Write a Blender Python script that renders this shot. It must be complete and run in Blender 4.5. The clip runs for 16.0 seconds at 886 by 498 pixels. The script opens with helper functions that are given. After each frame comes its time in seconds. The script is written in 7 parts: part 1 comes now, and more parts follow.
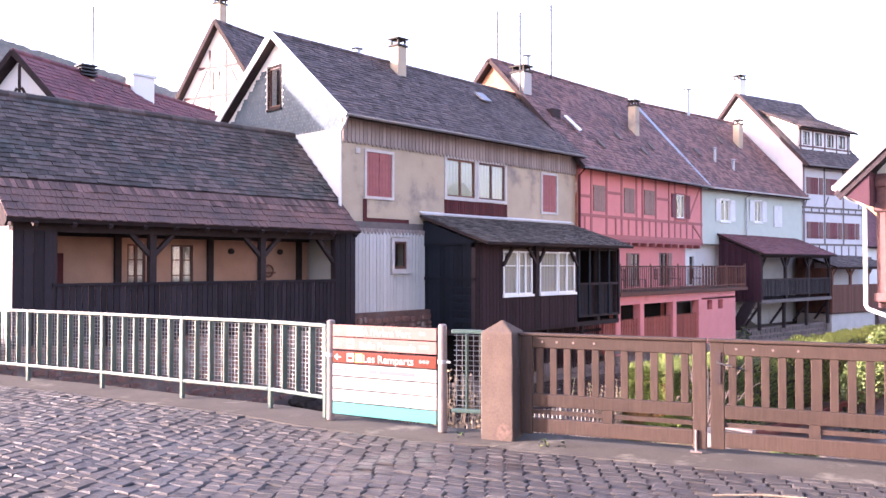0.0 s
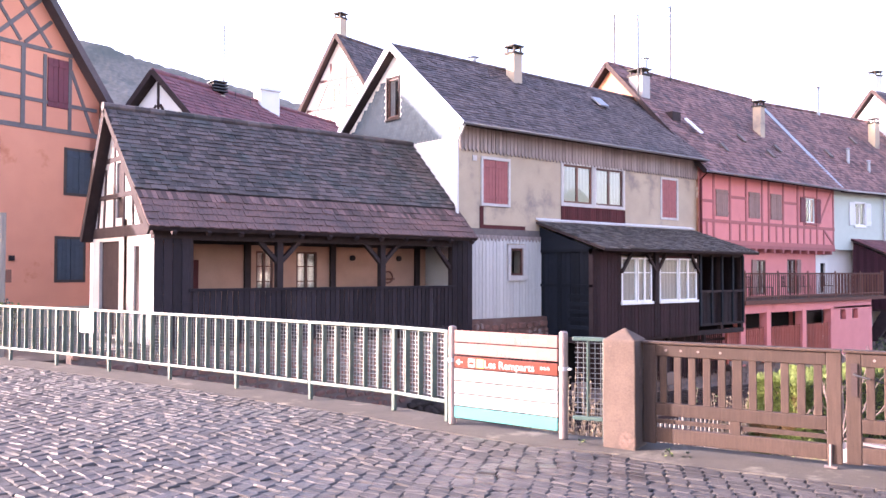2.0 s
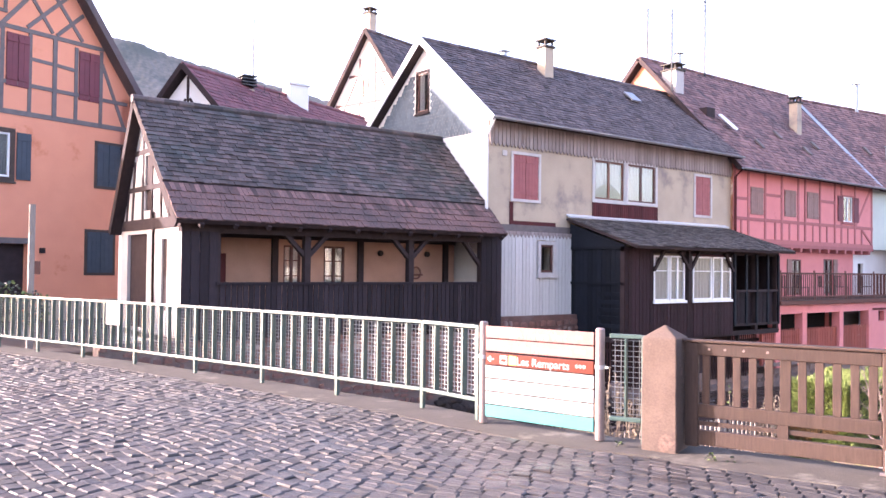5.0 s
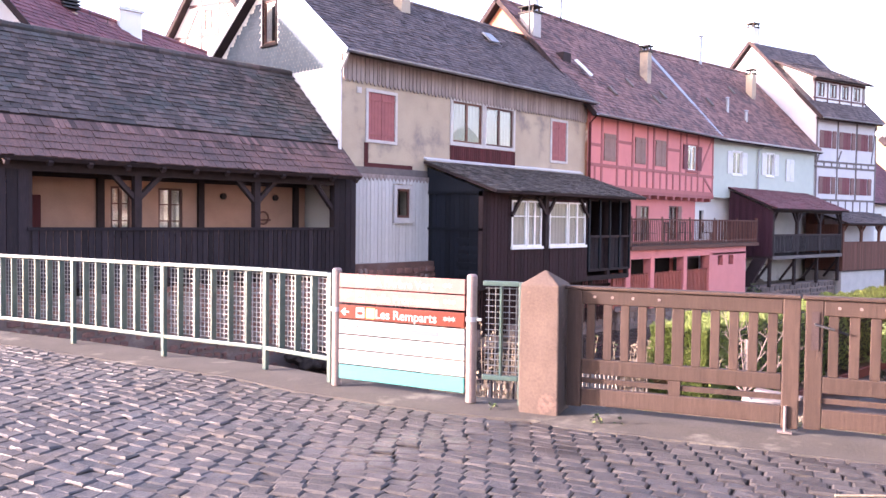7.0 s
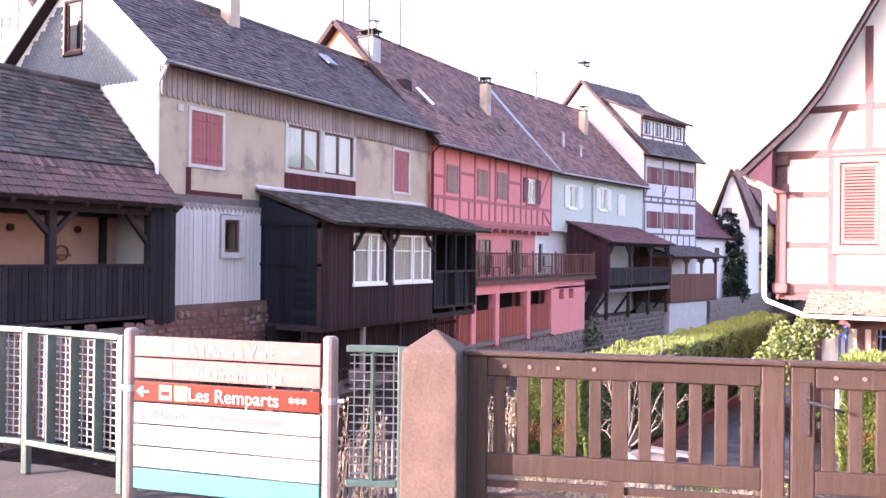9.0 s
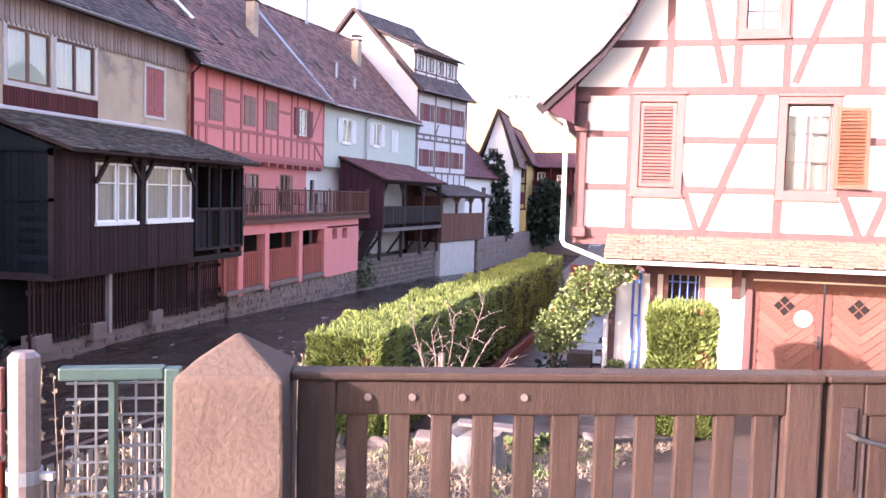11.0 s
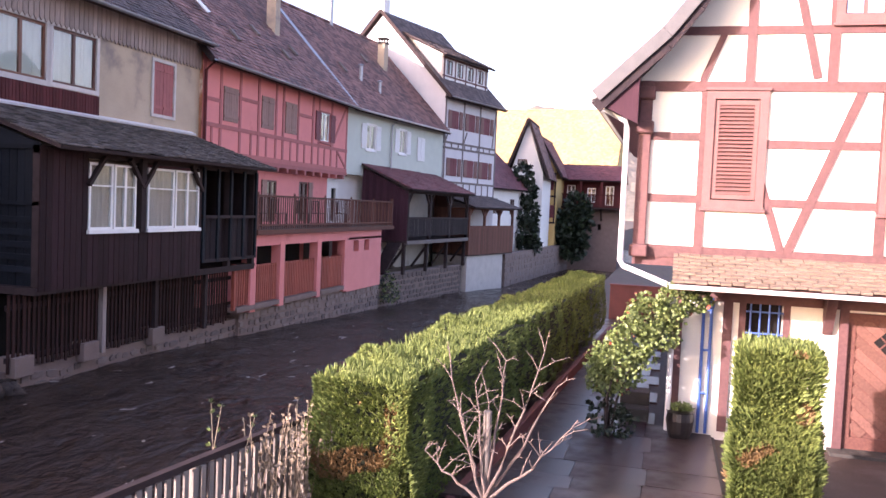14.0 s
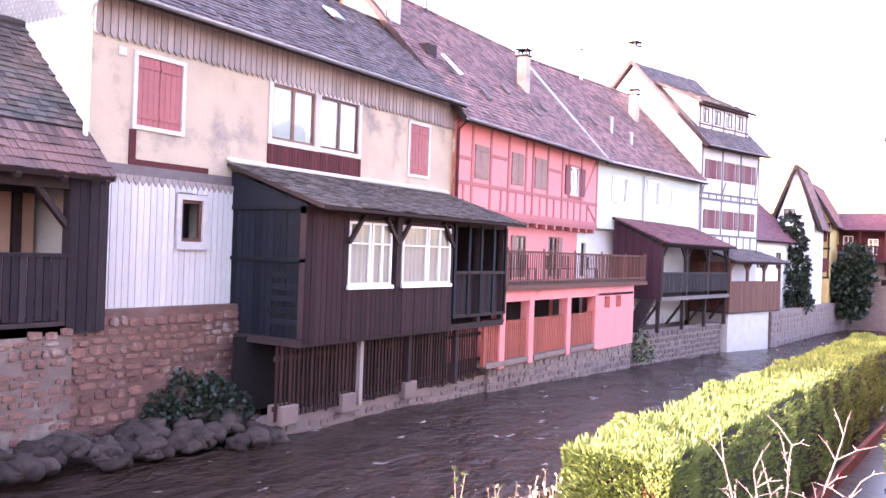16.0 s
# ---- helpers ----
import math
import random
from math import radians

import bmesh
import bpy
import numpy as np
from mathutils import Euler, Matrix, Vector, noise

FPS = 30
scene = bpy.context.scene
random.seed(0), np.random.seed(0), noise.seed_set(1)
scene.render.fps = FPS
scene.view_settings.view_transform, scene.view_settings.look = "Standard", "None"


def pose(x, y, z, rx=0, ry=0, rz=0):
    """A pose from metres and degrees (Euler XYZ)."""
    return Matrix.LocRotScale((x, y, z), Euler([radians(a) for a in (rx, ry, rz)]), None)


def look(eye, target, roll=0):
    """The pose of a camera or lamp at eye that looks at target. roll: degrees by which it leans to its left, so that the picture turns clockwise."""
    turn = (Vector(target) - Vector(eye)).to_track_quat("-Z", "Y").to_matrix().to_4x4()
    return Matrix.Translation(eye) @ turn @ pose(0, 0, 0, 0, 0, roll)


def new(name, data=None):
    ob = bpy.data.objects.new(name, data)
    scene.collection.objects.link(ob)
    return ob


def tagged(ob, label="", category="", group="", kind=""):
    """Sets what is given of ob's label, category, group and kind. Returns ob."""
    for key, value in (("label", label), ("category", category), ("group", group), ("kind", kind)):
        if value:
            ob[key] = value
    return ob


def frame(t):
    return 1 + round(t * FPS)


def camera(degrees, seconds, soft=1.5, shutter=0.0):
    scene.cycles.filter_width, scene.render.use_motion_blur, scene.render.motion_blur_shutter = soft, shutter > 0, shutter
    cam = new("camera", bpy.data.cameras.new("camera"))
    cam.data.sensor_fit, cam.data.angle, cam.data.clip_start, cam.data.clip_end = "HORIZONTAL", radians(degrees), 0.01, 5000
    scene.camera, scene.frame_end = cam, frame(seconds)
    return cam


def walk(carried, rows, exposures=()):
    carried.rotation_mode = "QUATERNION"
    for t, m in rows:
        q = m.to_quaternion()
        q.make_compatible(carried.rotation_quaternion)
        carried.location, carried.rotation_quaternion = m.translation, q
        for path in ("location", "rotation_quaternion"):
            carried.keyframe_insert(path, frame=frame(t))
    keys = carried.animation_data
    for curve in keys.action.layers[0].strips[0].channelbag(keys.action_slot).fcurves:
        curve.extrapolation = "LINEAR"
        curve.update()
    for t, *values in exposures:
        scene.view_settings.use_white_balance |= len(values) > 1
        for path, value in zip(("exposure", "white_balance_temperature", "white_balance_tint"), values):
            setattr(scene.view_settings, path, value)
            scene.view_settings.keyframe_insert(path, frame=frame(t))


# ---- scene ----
cam = camera(56.4, 16.0)
PATH = [
    (0, (0.024, -1.014, 1.667), (1.507, 0.327, 1.706), 0.0),
    (0.5, (-0.091, -1.078, 1.674), (1.342, 0.316, 1.711), 0.3),
    (1, (-0.075, -1.064, 1.676), (1.306, 0.383, 1.712), 0.2),
    (1.5, (-0.027, -1.004, 1.671), (1.303, 0.489, 1.712), 0.3),
    (2, (-0.11, -1.055, 1.676), (1.174, 0.477, 1.73), 0.1),
    (2.5, (-0.151, -1.085, 1.684), (1.09, 0.482, 1.755), 0.1),
    (3, (-0.121, -1.059, 1.67), (1.079, 0.538, 1.765), -0.1),
    (5.5, (0.17, -0.666, 1.625), (1.436, 0.882, 1.637), 1.3),
    (6, (0.347, -0.485, 1.623), (1.692, 0.994, 1.58), 1.6),
    (6.5, (0.589, -0.155, 1.585), (2.012, 1.248, 1.503), 1.2),
    (7, (0.875, 0.156, 1.535), (2.366, 1.487, 1.462), 0.7),
    (7.5, (1.247, 0.489, 1.533), (2.8, 1.748, 1.483), 0.3),
    (8, (1.601, 0.882, 1.536), (3.18, 2.108, 1.532), 0.1),
    (8.5, (1.959, 1.247, 1.549), (3.615, 2.368, 1.578), 0.3),
    (9, (2.315, 1.552, 1.565), (4.043, 2.559, 1.577), 0.6),
    (9.5, (2.445, 1.692, 1.633), (4.243, 2.567, 1.61), 0.8),
    (10, (3.042, 2.128, 1.58), (4.906, 2.849, 1.505), 1.0),
    (12.5, (5.234, 3.211, 1.562), (7.203, 3.541, 1.438), 1.8),
    (13, (5.622, 3.36, 1.546), (7.588, 3.707, 1.433), 1.4),
    (13.5, (5.927, 3.469, 1.533), (7.878, 3.892, 1.415), 1.6),
    (14, (6.257, 3.552, 1.526), (8.183, 4.081, 1.423), 2.5),
    (14.5, (6.53, 3.667, 1.526), (8.403, 4.361, 1.424), 3.2),
    (15, (6.751, 3.758, 1.522), (8.553, 4.621, 1.445), 3.3),
    (15.5, (6.782, 3.773, 1.553), (8.52, 4.762, 1.521), 2.8),
    (16, (6.822, 3.799, 1.531), (8.505, 4.879, 1.537), 2.0),
]
EXPOSURES = [(0, 2.85, 6200, 39), (3, 3.12, 6200, 38), (5.5, 3.05, 6250, 36), (7, 3.02, 6300, 39), (8.5, 3.0, 6200, 41), (10, 2.85, 6200, 40), (12.5, 2.45, 6250, 36), (13.5, 2.12, 6250, 36), (14.5, 2.62, 6250, 41), (15.5, 3.5, 6350, 45), (16, 3.85, 6450, 46)]
walk(cam, [(t, look(eye, target, roll)) for t, eye, target, roll in PATH], EXPOSURES)

# ---------------------------------------------------------------- light
SUN_AZ, SUN_EL = radians(139), radians(15.5)      # towards the sun: azimuth from +x, elevation
world = bpy.data.worlds.new("sky")
scene.world = world
world.use_nodes = True
wn, wl = world.node_tree.nodes, world.node_tree.links
sky = wn.new("ShaderNodeTexSky")
sky.sky_type, sky.sun_disc = "NISHITA", False
sky.sun_elevation, sky.sun_rotation = SUN_EL, math.pi / 2 - SUN_AZ
sky.air_density, sky.dust_density, sky.ozone_density = 1.0, 3.0, 0.6
wl.new(sky.outputs[0], wn["Background"].inputs[0])
wn["Background"].inputs[1].default_value = 0.15
sun = new("sun", bpy.data.lights.new("sun", "SUN"))
sun.data.energy, sun.data.angle, sun.data.color = 3.1, radians(0.6), (1.0, 0.92, 0.80)
sun.matrix_world = look((0, 0, 60), (-math.cos(SUN_AZ) * math.cos(SUN_EL), -math.sin(SUN_AZ) * math.cos(SUN_EL), 60 - math.sin(SUN_EL)))


# ---------------------------------------------------------------- materials
def surf(name, a, b=None, rough=0.8, scale=6.0, fine=60.0, bump=0.25, metal=0.0, vary=0.12, island=False, stretch=None, stain=None, stain_scale=0.7, stain_at=0.55, spec=0.5):
    """Two colours mixed by coarse and fine noise, with per-object or per-piece variation, relief and an optional stain colour."""
    m = bpy.data.materials.new(name)
    m.use_nodes = True
    n, l = m.node_tree.nodes, m.node_tree.links
    p = n["Principled BSDF"]
    p.inputs["Roughness"].default_value, p.inputs["Metallic"].default_value = rough, metal
    p.inputs["Specular IOR Level"].default_value = spec
    b = b or tuple(c * 0.75 for c in a)
    tc = n.new("ShaderNodeTexCoord")
    mp = n.new("ShaderNodeMapping")
    if stretch:
        mp.inputs["Scale"].default_value = stretch
    l.new(tc.outputs["Object"], mp.inputs[0])
    coarse, small = n.new("ShaderNodeTexNoise"), n.new("ShaderNodeTexNoise")
    for node, sc in ((coarse, scale), (small, fine)):
        node.inputs["Scale"].default_value, node.inputs["Detail"].default_value = sc, 4
        l.new(mp.outputs[0], node.inputs["Vector"])
    both = n.new("ShaderNodeMath")
    both.operation = "MULTIPLY_ADD"
    both.inputs[1].default_value = 0.45
    l.new(small.outputs[0], both.inputs[0])
    half = n.new("ShaderNodeMath")
    half.operation = "MULTIPLY"
    half.inputs[1].default_value = 0.55
    l.new(coarse.outputs[0], half.inputs[0])
    l.new(half.outputs[0], both.inputs[2])
    ramp = n.new("ShaderNodeMapRange")
    ramp.inputs[1].default_value, ramp.inputs[2].default_value = 0.36, 0.64
    l.new(both.outputs[0], ramp.inputs[0])
    mix = n.new("ShaderNodeMix")
    mix.data_type = "RGBA"
    mix.inputs["A"].default_value, mix.inputs["B"].default_value = (*a, 1), (*b, 1)
    l.new(ramp.outputs[0], mix.inputs["Factor"])
    out = mix.outputs["Result"]
    if stain:
        blot = n.new("ShaderNodeTexNoise")
        blot.inputs["Scale"].default_value, blot.inputs["Detail"].default_value, blot.inputs["Roughness"].default_value = stain_scale, 6, 0.65
        l.new(tc.outputs["Object"], blot.inputs["Vector"])
        cut = n.new("ShaderNodeMapRange")
        cut.inputs[1].default_value, cut.inputs[2].default_value = stain_at, stain_at + 0.12
        l.new(blot.outputs[0], cut.inputs[0])
        mix2 = n.new("ShaderNodeMix")
        mix2.data_type = "RGBA"
        l.new(cut.outputs[0], mix2.inputs["Factor"])
        l.new(out, mix2.inputs["A"])
        mix2.inputs["B"].default_value = (*stain, 1)
        out = mix2.outputs["Result"]
    if vary:
        if island:
            rnd = n.new("ShaderNodeNewGeometry").outputs["Random Per Island"]
        else:
            rnd = n.new("ShaderNodeObjectInfo").outputs["Random"]
        rng = n.new("ShaderNodeMapRange")
        rng.inputs[3].default_value, rng.inputs[4].default_value = 1 - vary, 1 + vary
        l.new(rnd, rng.inputs[0])
        hsv = n.new("ShaderNodeHueSaturation")
        l.new(out, hsv.inputs["Color"])
        l.new(rng.outputs[0], hsv.inputs["Value"])
        out = hsv.outputs[0]
    l.new(out, p.inputs["Base Color"])
    if bump:
        bp = n.new("ShaderNodeBump")
        bp.inputs["Strength"].default_value, bp.inputs["Distance"].default_value = bump, 0.02
        l.new(both.outputs[0], bp.inputs["Height"])
        l.new(bp.outputs[0], p.inputs["Normal"])
    return m


def wet_stone(name, island):
    """Grey stone setts, damp in patches, with worn tops."""
    m = surf(name, (0.054, 0.047, 0.044), (0.031, 0.028, 0.027), 0.6, 7, 55, 0.6, vary=0.3, island=island, stain=(0.07, 0.057, 0.046), stain_scale=1.1, stain_at=0.56, spec=0.35)
    n, l = m.node_tree.nodes, m.node_tree.links
    tc, film, rr = n.new("ShaderNodeNewGeometry"), n.new("ShaderNodeTexNoise"), n.new("ShaderNodeMapRange")
    film.inputs["Scale"].default_value, film.inputs["Detail"].default_value = 1.4, 7
    l.new(tc.outputs["Position"], film.inputs["Vector"])
    rr.inputs[1].default_value, rr.inputs[2].default_value, rr.inputs[3].default_value, rr.inputs[4].default_value = 0.42, 0.6, 0.30, 0.72
    l.new(film.outputs[0], rr.inputs[0])
    l.new(rr.outputs[0], n["Principled BSDF"].inputs["Roughness"])
    return m


WOODGRAIN = (14, 14, 1.2)
M = {
    "plaster_grey": surf("plaster_grey", (0.46, 0.37, 0.265), (0.37, 0.295, 0.215), 0.9, 1.4, 30, 0.35, vary=0, stain=(0.24, 0.2, 0.175), stain_scale=0.7, stain_at=0.55),
    "plaster_pink": surf("plaster_pink", (0.66, 0.23, 0.215), (0.6, 0.205, 0.19), 0.9, 2.0, 45, 0.15, vary=0, stain=(0.50, 0.16, 0.145), stain_at=0.6),
    "plaster_green": surf("plaster_green", (0.50, 0.54, 0.47), (0.45, 0.49, 0.43), 0.9, 2.0, 45, 0.15, vary=0, stain=(0.42, 0.45, 0.40), stain_at=0.62),
    "plaster_white": surf("plaster_white", (0.74, 0.72, 0.68), (0.68, 0.66, 0.62), 0.9, 2.0, 45, 0.15, vary=0, stain=(0.58, 0.55, 0.5), stain_at=0.64),
    "plaster_old": surf("plaster_old", (0.46, 0.43, 0.40), (0.38, 0.355, 0.33), 0.9, 2.0, 45, 0.25, vary=0, stain=(0.28, 0.25, 0.23), stain_at=0.58),
    "plaster_lilac": surf("plaster_lilac", (0.60, 0.58, 0.59), (0.53, 0.515, 0.53), 0.9, 2.0, 45, 0.15, vary=0),
    "plaster_orange": surf("plaster_orange", (0.72, 0.285, 0.165), (0.66, 0.25, 0.145), 0.9, 1.5, 45, 0.15, vary=0, stain=(0.52, 0.15, 0.06), stain_at=0.6),
    "plaster_cream": surf("plaster_cream", (0.80, 0.76, 0.66), (0.75, 0.71, 0.62), 0.9, 2.0, 45, 0.15, vary=0),
    "plaster_ochre": surf("plaster_ochre", (0.60, 0.42, 0.16), (0.52, 0.36, 0.14), 0.9, 2.0, 45, 0.15, vary=0),
    "plaster_inside": surf("plaster_inside", (0.46, 0.265, 0.185), (0.35, 0.195, 0.135), 0.9, 2.0, 45, 0.2, vary=0, stain=(0.40, 0.24, 0.16), stain_at=0.57),
    "timber_red": surf("timber_red", (0.135, 0.06, 0.057), (0.092, 0.041, 0.039), 0.75, 5, 60, 0.4, vary=0.12, stretch=(3, 3, 3)),
    "timber_pink": surf("timber_pink", (0.37, 0.115, 0.108), (0.31, 0.095, 0.09), 0.8, 5, 60, 0.3),
    "timber_dark": surf("timber_dark", (0.045, 0.031, 0.031), (0.029, 0.021, 0.021), 0.8, 5, 60, 0.4, spec=0.12),
    "timber_grey": surf("timber_grey", (0.16, 0.13, 0.12), (0.11, 0.09, 0.085), 0.8, 5, 60, 0.4),
    "wood_black": surf("wood_black", (0.034, 0.025, 0.029), (0.019, 0.0145, 0.0165), 0.7, 4, 40, 0.5, stretch=WOODGRAIN, vary=0.35, spec=0.12),
    "wood_maroon": surf("wood_maroon", (0.10, 0.024, 0.024), (0.065, 0.018, 0.019), 0.7, 4, 40, 0.4, stretch=WOODGRAIN, vary=0.2, spec=0.12),
    "wood_purple": surf("wood_purple", (0.060, 0.026, 0.036), (0.045, 0.020, 0.028), 0.7, 4, 40, 0.4, stretch=WOODGRAIN, vary=0.2, spec=0.12),
    "wood_weather": surf("wood_weather", (0.33, 0.265, 0.24), (0.22, 0.175, 0.16), 0.85, 4, 40, 0.4, stretch=WOODGRAIN, vary=0.18),
    "wood_white": surf("wood_white", (0.56, 0.54, 0.51), (0.45, 0.435, 0.41), 0.65, 4, 40, 0.25, stretch=WOODGRAIN, vary=0.13),
    "wood_gate": surf("wood_gate", (0.052, 0.033, 0.026), (0.031, 0.020, 0.0165), 0.6, 4, 40, 0.35, stretch=WOODGRAIN, vary=0.12, spec=0.15),
    "wood_fence": surf("wood_fence", (0.24, 0.2, 0.17), (0.16, 0.133, 0.115), 0.85, 4, 40, 0.4, stretch=WOODGRAIN, vary=0.2),
    "wood_red": surf("wood_red", (0.34, 0.072, 0.042), (0.26, 0.055, 0.033), 0.7, 4, 40, 0.3, stretch=WOODGRAIN, vary=0.2),
    "wood_brown": surf("wood_brown", (0.16, 0.075, 0.055), (0.11, 0.05, 0.04), 0.75, 4, 40, 0.3, stretch=WOODGRAIN, vary=0.2, spec=0.12),
    "wood_door": surf("wood_door", (0.16, 0.07, 0.053), (0.115, 0.05, 0.04), 0.6, 4, 40, 0.3, stretch=(6, 6, 6), vary=0.1, spec=0.15),
    "wood_honey": surf("wood_honey", (0.16, 0.058, 0.028), (0.12, 0.043, 0.021), 0.55, 4, 40, 0.25, stretch=WOODGRAIN, vary=0.06),
    "shutter_red": surf("shutter_red", (0.34, 0.105, 0.1), (0.27, 0.08, 0.077), 0.75, 4, 40, 0.2, vary=0.06),
    "shutter_taupe": surf("shutter_taupe", (0.27, 0.155, 0.125), (0.21, 0.12, 0.10), 0.75, 4, 40, 0.2, vary=0.08),
    "shutter_rose": surf("shutter_rose", (0.19, 0.088, 0.078), (0.15, 0.072, 0.064), 0.7, 4, 40, 0.2, vary=0.05),
    "shutter_blue": surf("shutter_blue", (0.045, 0.060, 0.075), (0.035, 0.046, 0.06), 0.7, 4, 40, 0.2, vary=0.06),
    "shutter_white": surf("shutter_white", (0.70, 0.70, 0.69), (0.63, 0.63, 0.62), 0.7, 4, 40, 0.15, vary=0.04),
    "shutter_wine": surf("shutter_wine", (0.16, 0.03, 0.04), (0.12, 0.025, 0.032), 0.7, 4, 40, 0.2, vary=0.08),
    "paint_white": surf("paint_white", (0.78, 0.78, 0.77), (0.70, 0.70, 0.69), 0.5, 6, 60, 0.1, vary=0.03),
    "frame_brown": surf("frame_brown", (0.11, 0.042, 0.03), (0.08, 0.03, 0.022), 0.6, 6, 60, 0.2, vary=0.05),
    "tile_moss": surf("tile_moss", (0.1, 0.066, 0.059), (0.042, 0.038, 0.036), 0.85, 1.3, 22, 0.5, vary=0.5, island=True, stain=(0.044, 0.044, 0.041), stain_scale=1.1, stain_at=0.5),
    "tile_dark": surf("tile_dark", (0.105, 0.075, 0.072), (0.070, 0.052, 0.052), 0.8, 0.9, 22, 0.4, vary=0.5, island=True, stain=(0.055, 0.045, 0.047), stain_scale=0.6, stain_at=0.55),
    "tile_red": surf("tile_red", (0.20, 0.098, 0.085), (0.135, 0.068, 0.062), 0.8, 0.9, 22, 0.4, vary=0.5, island=True, stain=(0.105, 0.062, 0.060), stain_scale=0.5, stain_at=0.52),
    "tile_wine": surf("tile_wine", (0.17, 0.055, 0.06), (0.12, 0.042, 0.047), 0.75, 0.9, 22, 0.4, vary=0.25, island=True),
    "tile_sand": surf("tile_sand", (0.21, 0.15, 0.11), (0.16, 0.115, 0.083), 0.8, 3, 22, 0.4, vary=0.12, island=True),
    "tile_gold": surf("tile_gold", (0.40, 0.29, 0.13), (0.32, 0.22, 0.095), 0.8, 0.6, 22, 0.3, vary=0.2, island=True),
    "barge_grey": surf("barge_grey", (0.095, 0.092, 0.096), (0.07, 0.068, 0.072), 0.6, 6, 60, 0.1, vary=0.03),
    "paint_old": surf("paint_old", (0.54, 0.50, 0.47), (0.43, 0.40, 0.375), 0.65, 5, 50, 0.3, vary=0.05, stain=(0.33, 0.29, 0.26), stain_scale=3.0, stain_at=0.6),
    "tile_lichen": surf("tile_lichen", (0.105, 0.088, 0.078), (0.042, 0.036, 0.034), 0.85, 2.5, 25, 0.5, vary=0.65, island=True),
    "frame_grey": surf("frame_grey", (0.075, 0.06, 0.058), (0.055, 0.045, 0.043), 0.6, 6, 60, 0.1, vary=0.03),
    "wood_plank": surf("wood_plank", (0.19, 0.093, 0.07), (0.14, 0.068, 0.051), 0.6, 4, 40, 0.3, stretch=(6, 6, 6), vary=0.16, spec=0.15),
    "tile_piece": surf("tile_piece", (0.21, 0.15, 0.11), (0.16, 0.115, 0.083), 0.8, 3, 22, 0.4, vary=0.12),
    "tile_brown": surf("tile_brown", (0.15, 0.075, 0.062), (0.055, 0.036, 0.034), 0.8, 1.2, 22, 0.4, vary=0.6, island=True),
    "rubble_wet": surf("rubble_wet", (0.062, 0.047, 0.039), (0.028, 0.021, 0.018), 0.85, 4, 30, 0.6, vary=0.35, spec=0.15),
    "wood_blueblack": surf("wood_blueblack", (0.011, 0.014, 0.020), (0.007, 0.009, 0.013), 0.7, 4, 40, 0.5, stretch=WOODGRAIN, vary=0.3, spec=0.15),
    "slate": surf("slate", (0.075, 0.105, 0.135), (0.055, 0.08, 0.105), 0.6, 3, 30, 0.2, vary=0.15, island=True, spec=0.15),
    "zinc": surf("zinc", (0.36, 0.37, 0.39), (0.27, 0.28, 0.30), 0.45, 6, 60, 0.1, metal=0.7, vary=0.05),
    "zinc_white": surf("zinc_white", (0.66, 0.66, 0.66), (0.58, 0.58, 0.58), 0.4, 6, 60, 0.08, vary=0.04),
    "steel": surf("steel", (0.24, 0.19, 0.18), (0.18, 0.145, 0.14), 0.4, 8, 60, 0.08, metal=0.5, vary=0.03, spec=0.15),
    "iron": surf("iron", (0.03, 0.028, 0.03), (0.02, 0.02, 0.02), 0.6, 8, 60, 0.2),
    "rail_green": surf("rail_green", (0.036, 0.069, 0.061), (0.026, 0.05, 0.044), 0.4, 8, 80, 0.1, vary=0.05, stain=(0.055, 0.088, 0.077), stain_scale=3.0, stain_at=0.55),
    "mesh_grey": surf("mesh_grey", (0.3, 0.3, 0.29), (0.22, 0.22, 0.215), 0.55, 8, 80, 0.0, metal=0.2, vary=0.0),
    "sandstone": surf("sandstone", (0.092, 0.067, 0.055), (0.066, 0.047, 0.039), 0.9, 4, 50, 0.6, vary=0.06, stain=(0.16, 0.10, 0.085), stain_scale=3.5, stain_at=0.58, spec=0.15),
    "concrete": surf("concrete", (0.075, 0.066, 0.058), (0.05, 0.045, 0.04), 0.85, 3, 50, 0.4, vary=0.05, stain=(0.16, 0.145, 0.12), stain_scale=1.5, stain_at=0.56, spec=0.15),
    "sett": wet_stone("sett", False),
    "sett_rest": wet_stone("sett_rest", True),
    "joint": surf("joint", (0.04, 0.035, 0.034), (0.028, 0.025, 0.025), 0.7, 5, 60, 0.5, vary=0),
    "soil": surf("soil", (0.10, 0.070, 0.052), (0.065, 0.046, 0.036), 0.95, 2, 30, 0.6, vary=0, stain=(0.06, 0.065, 0.03), stain_scale=0.8, stain_at=0.58),
    "drive": surf("drive", (0.095, 0.064, 0.052), (0.065, 0.045, 0.038), 0.8, 1.2, 50, 0.4, vary=0, stain=(0.11, 0.08, 0.07), stain_scale=0.9, stain_at=0.54, spec=0.15),
    "paver": surf("paver", (0.03, 0.024, 0.025), (0.02, 0.017, 0.018), 0.28, 3, 40, 0.3, vary=0.2, spec=0.6),
    "red_concrete": surf("red_concrete", (0.16, 0.045, 0.04), (0.11, 0.034, 0.03), 0.75, 3, 40, 0.3, vary=0.1),
    "rubble": surf("rubble", (0.175, 0.13, 0.115), (0.12, 0.09, 0.08), 0.9, 4, 30, 0.6, vary=0.35),
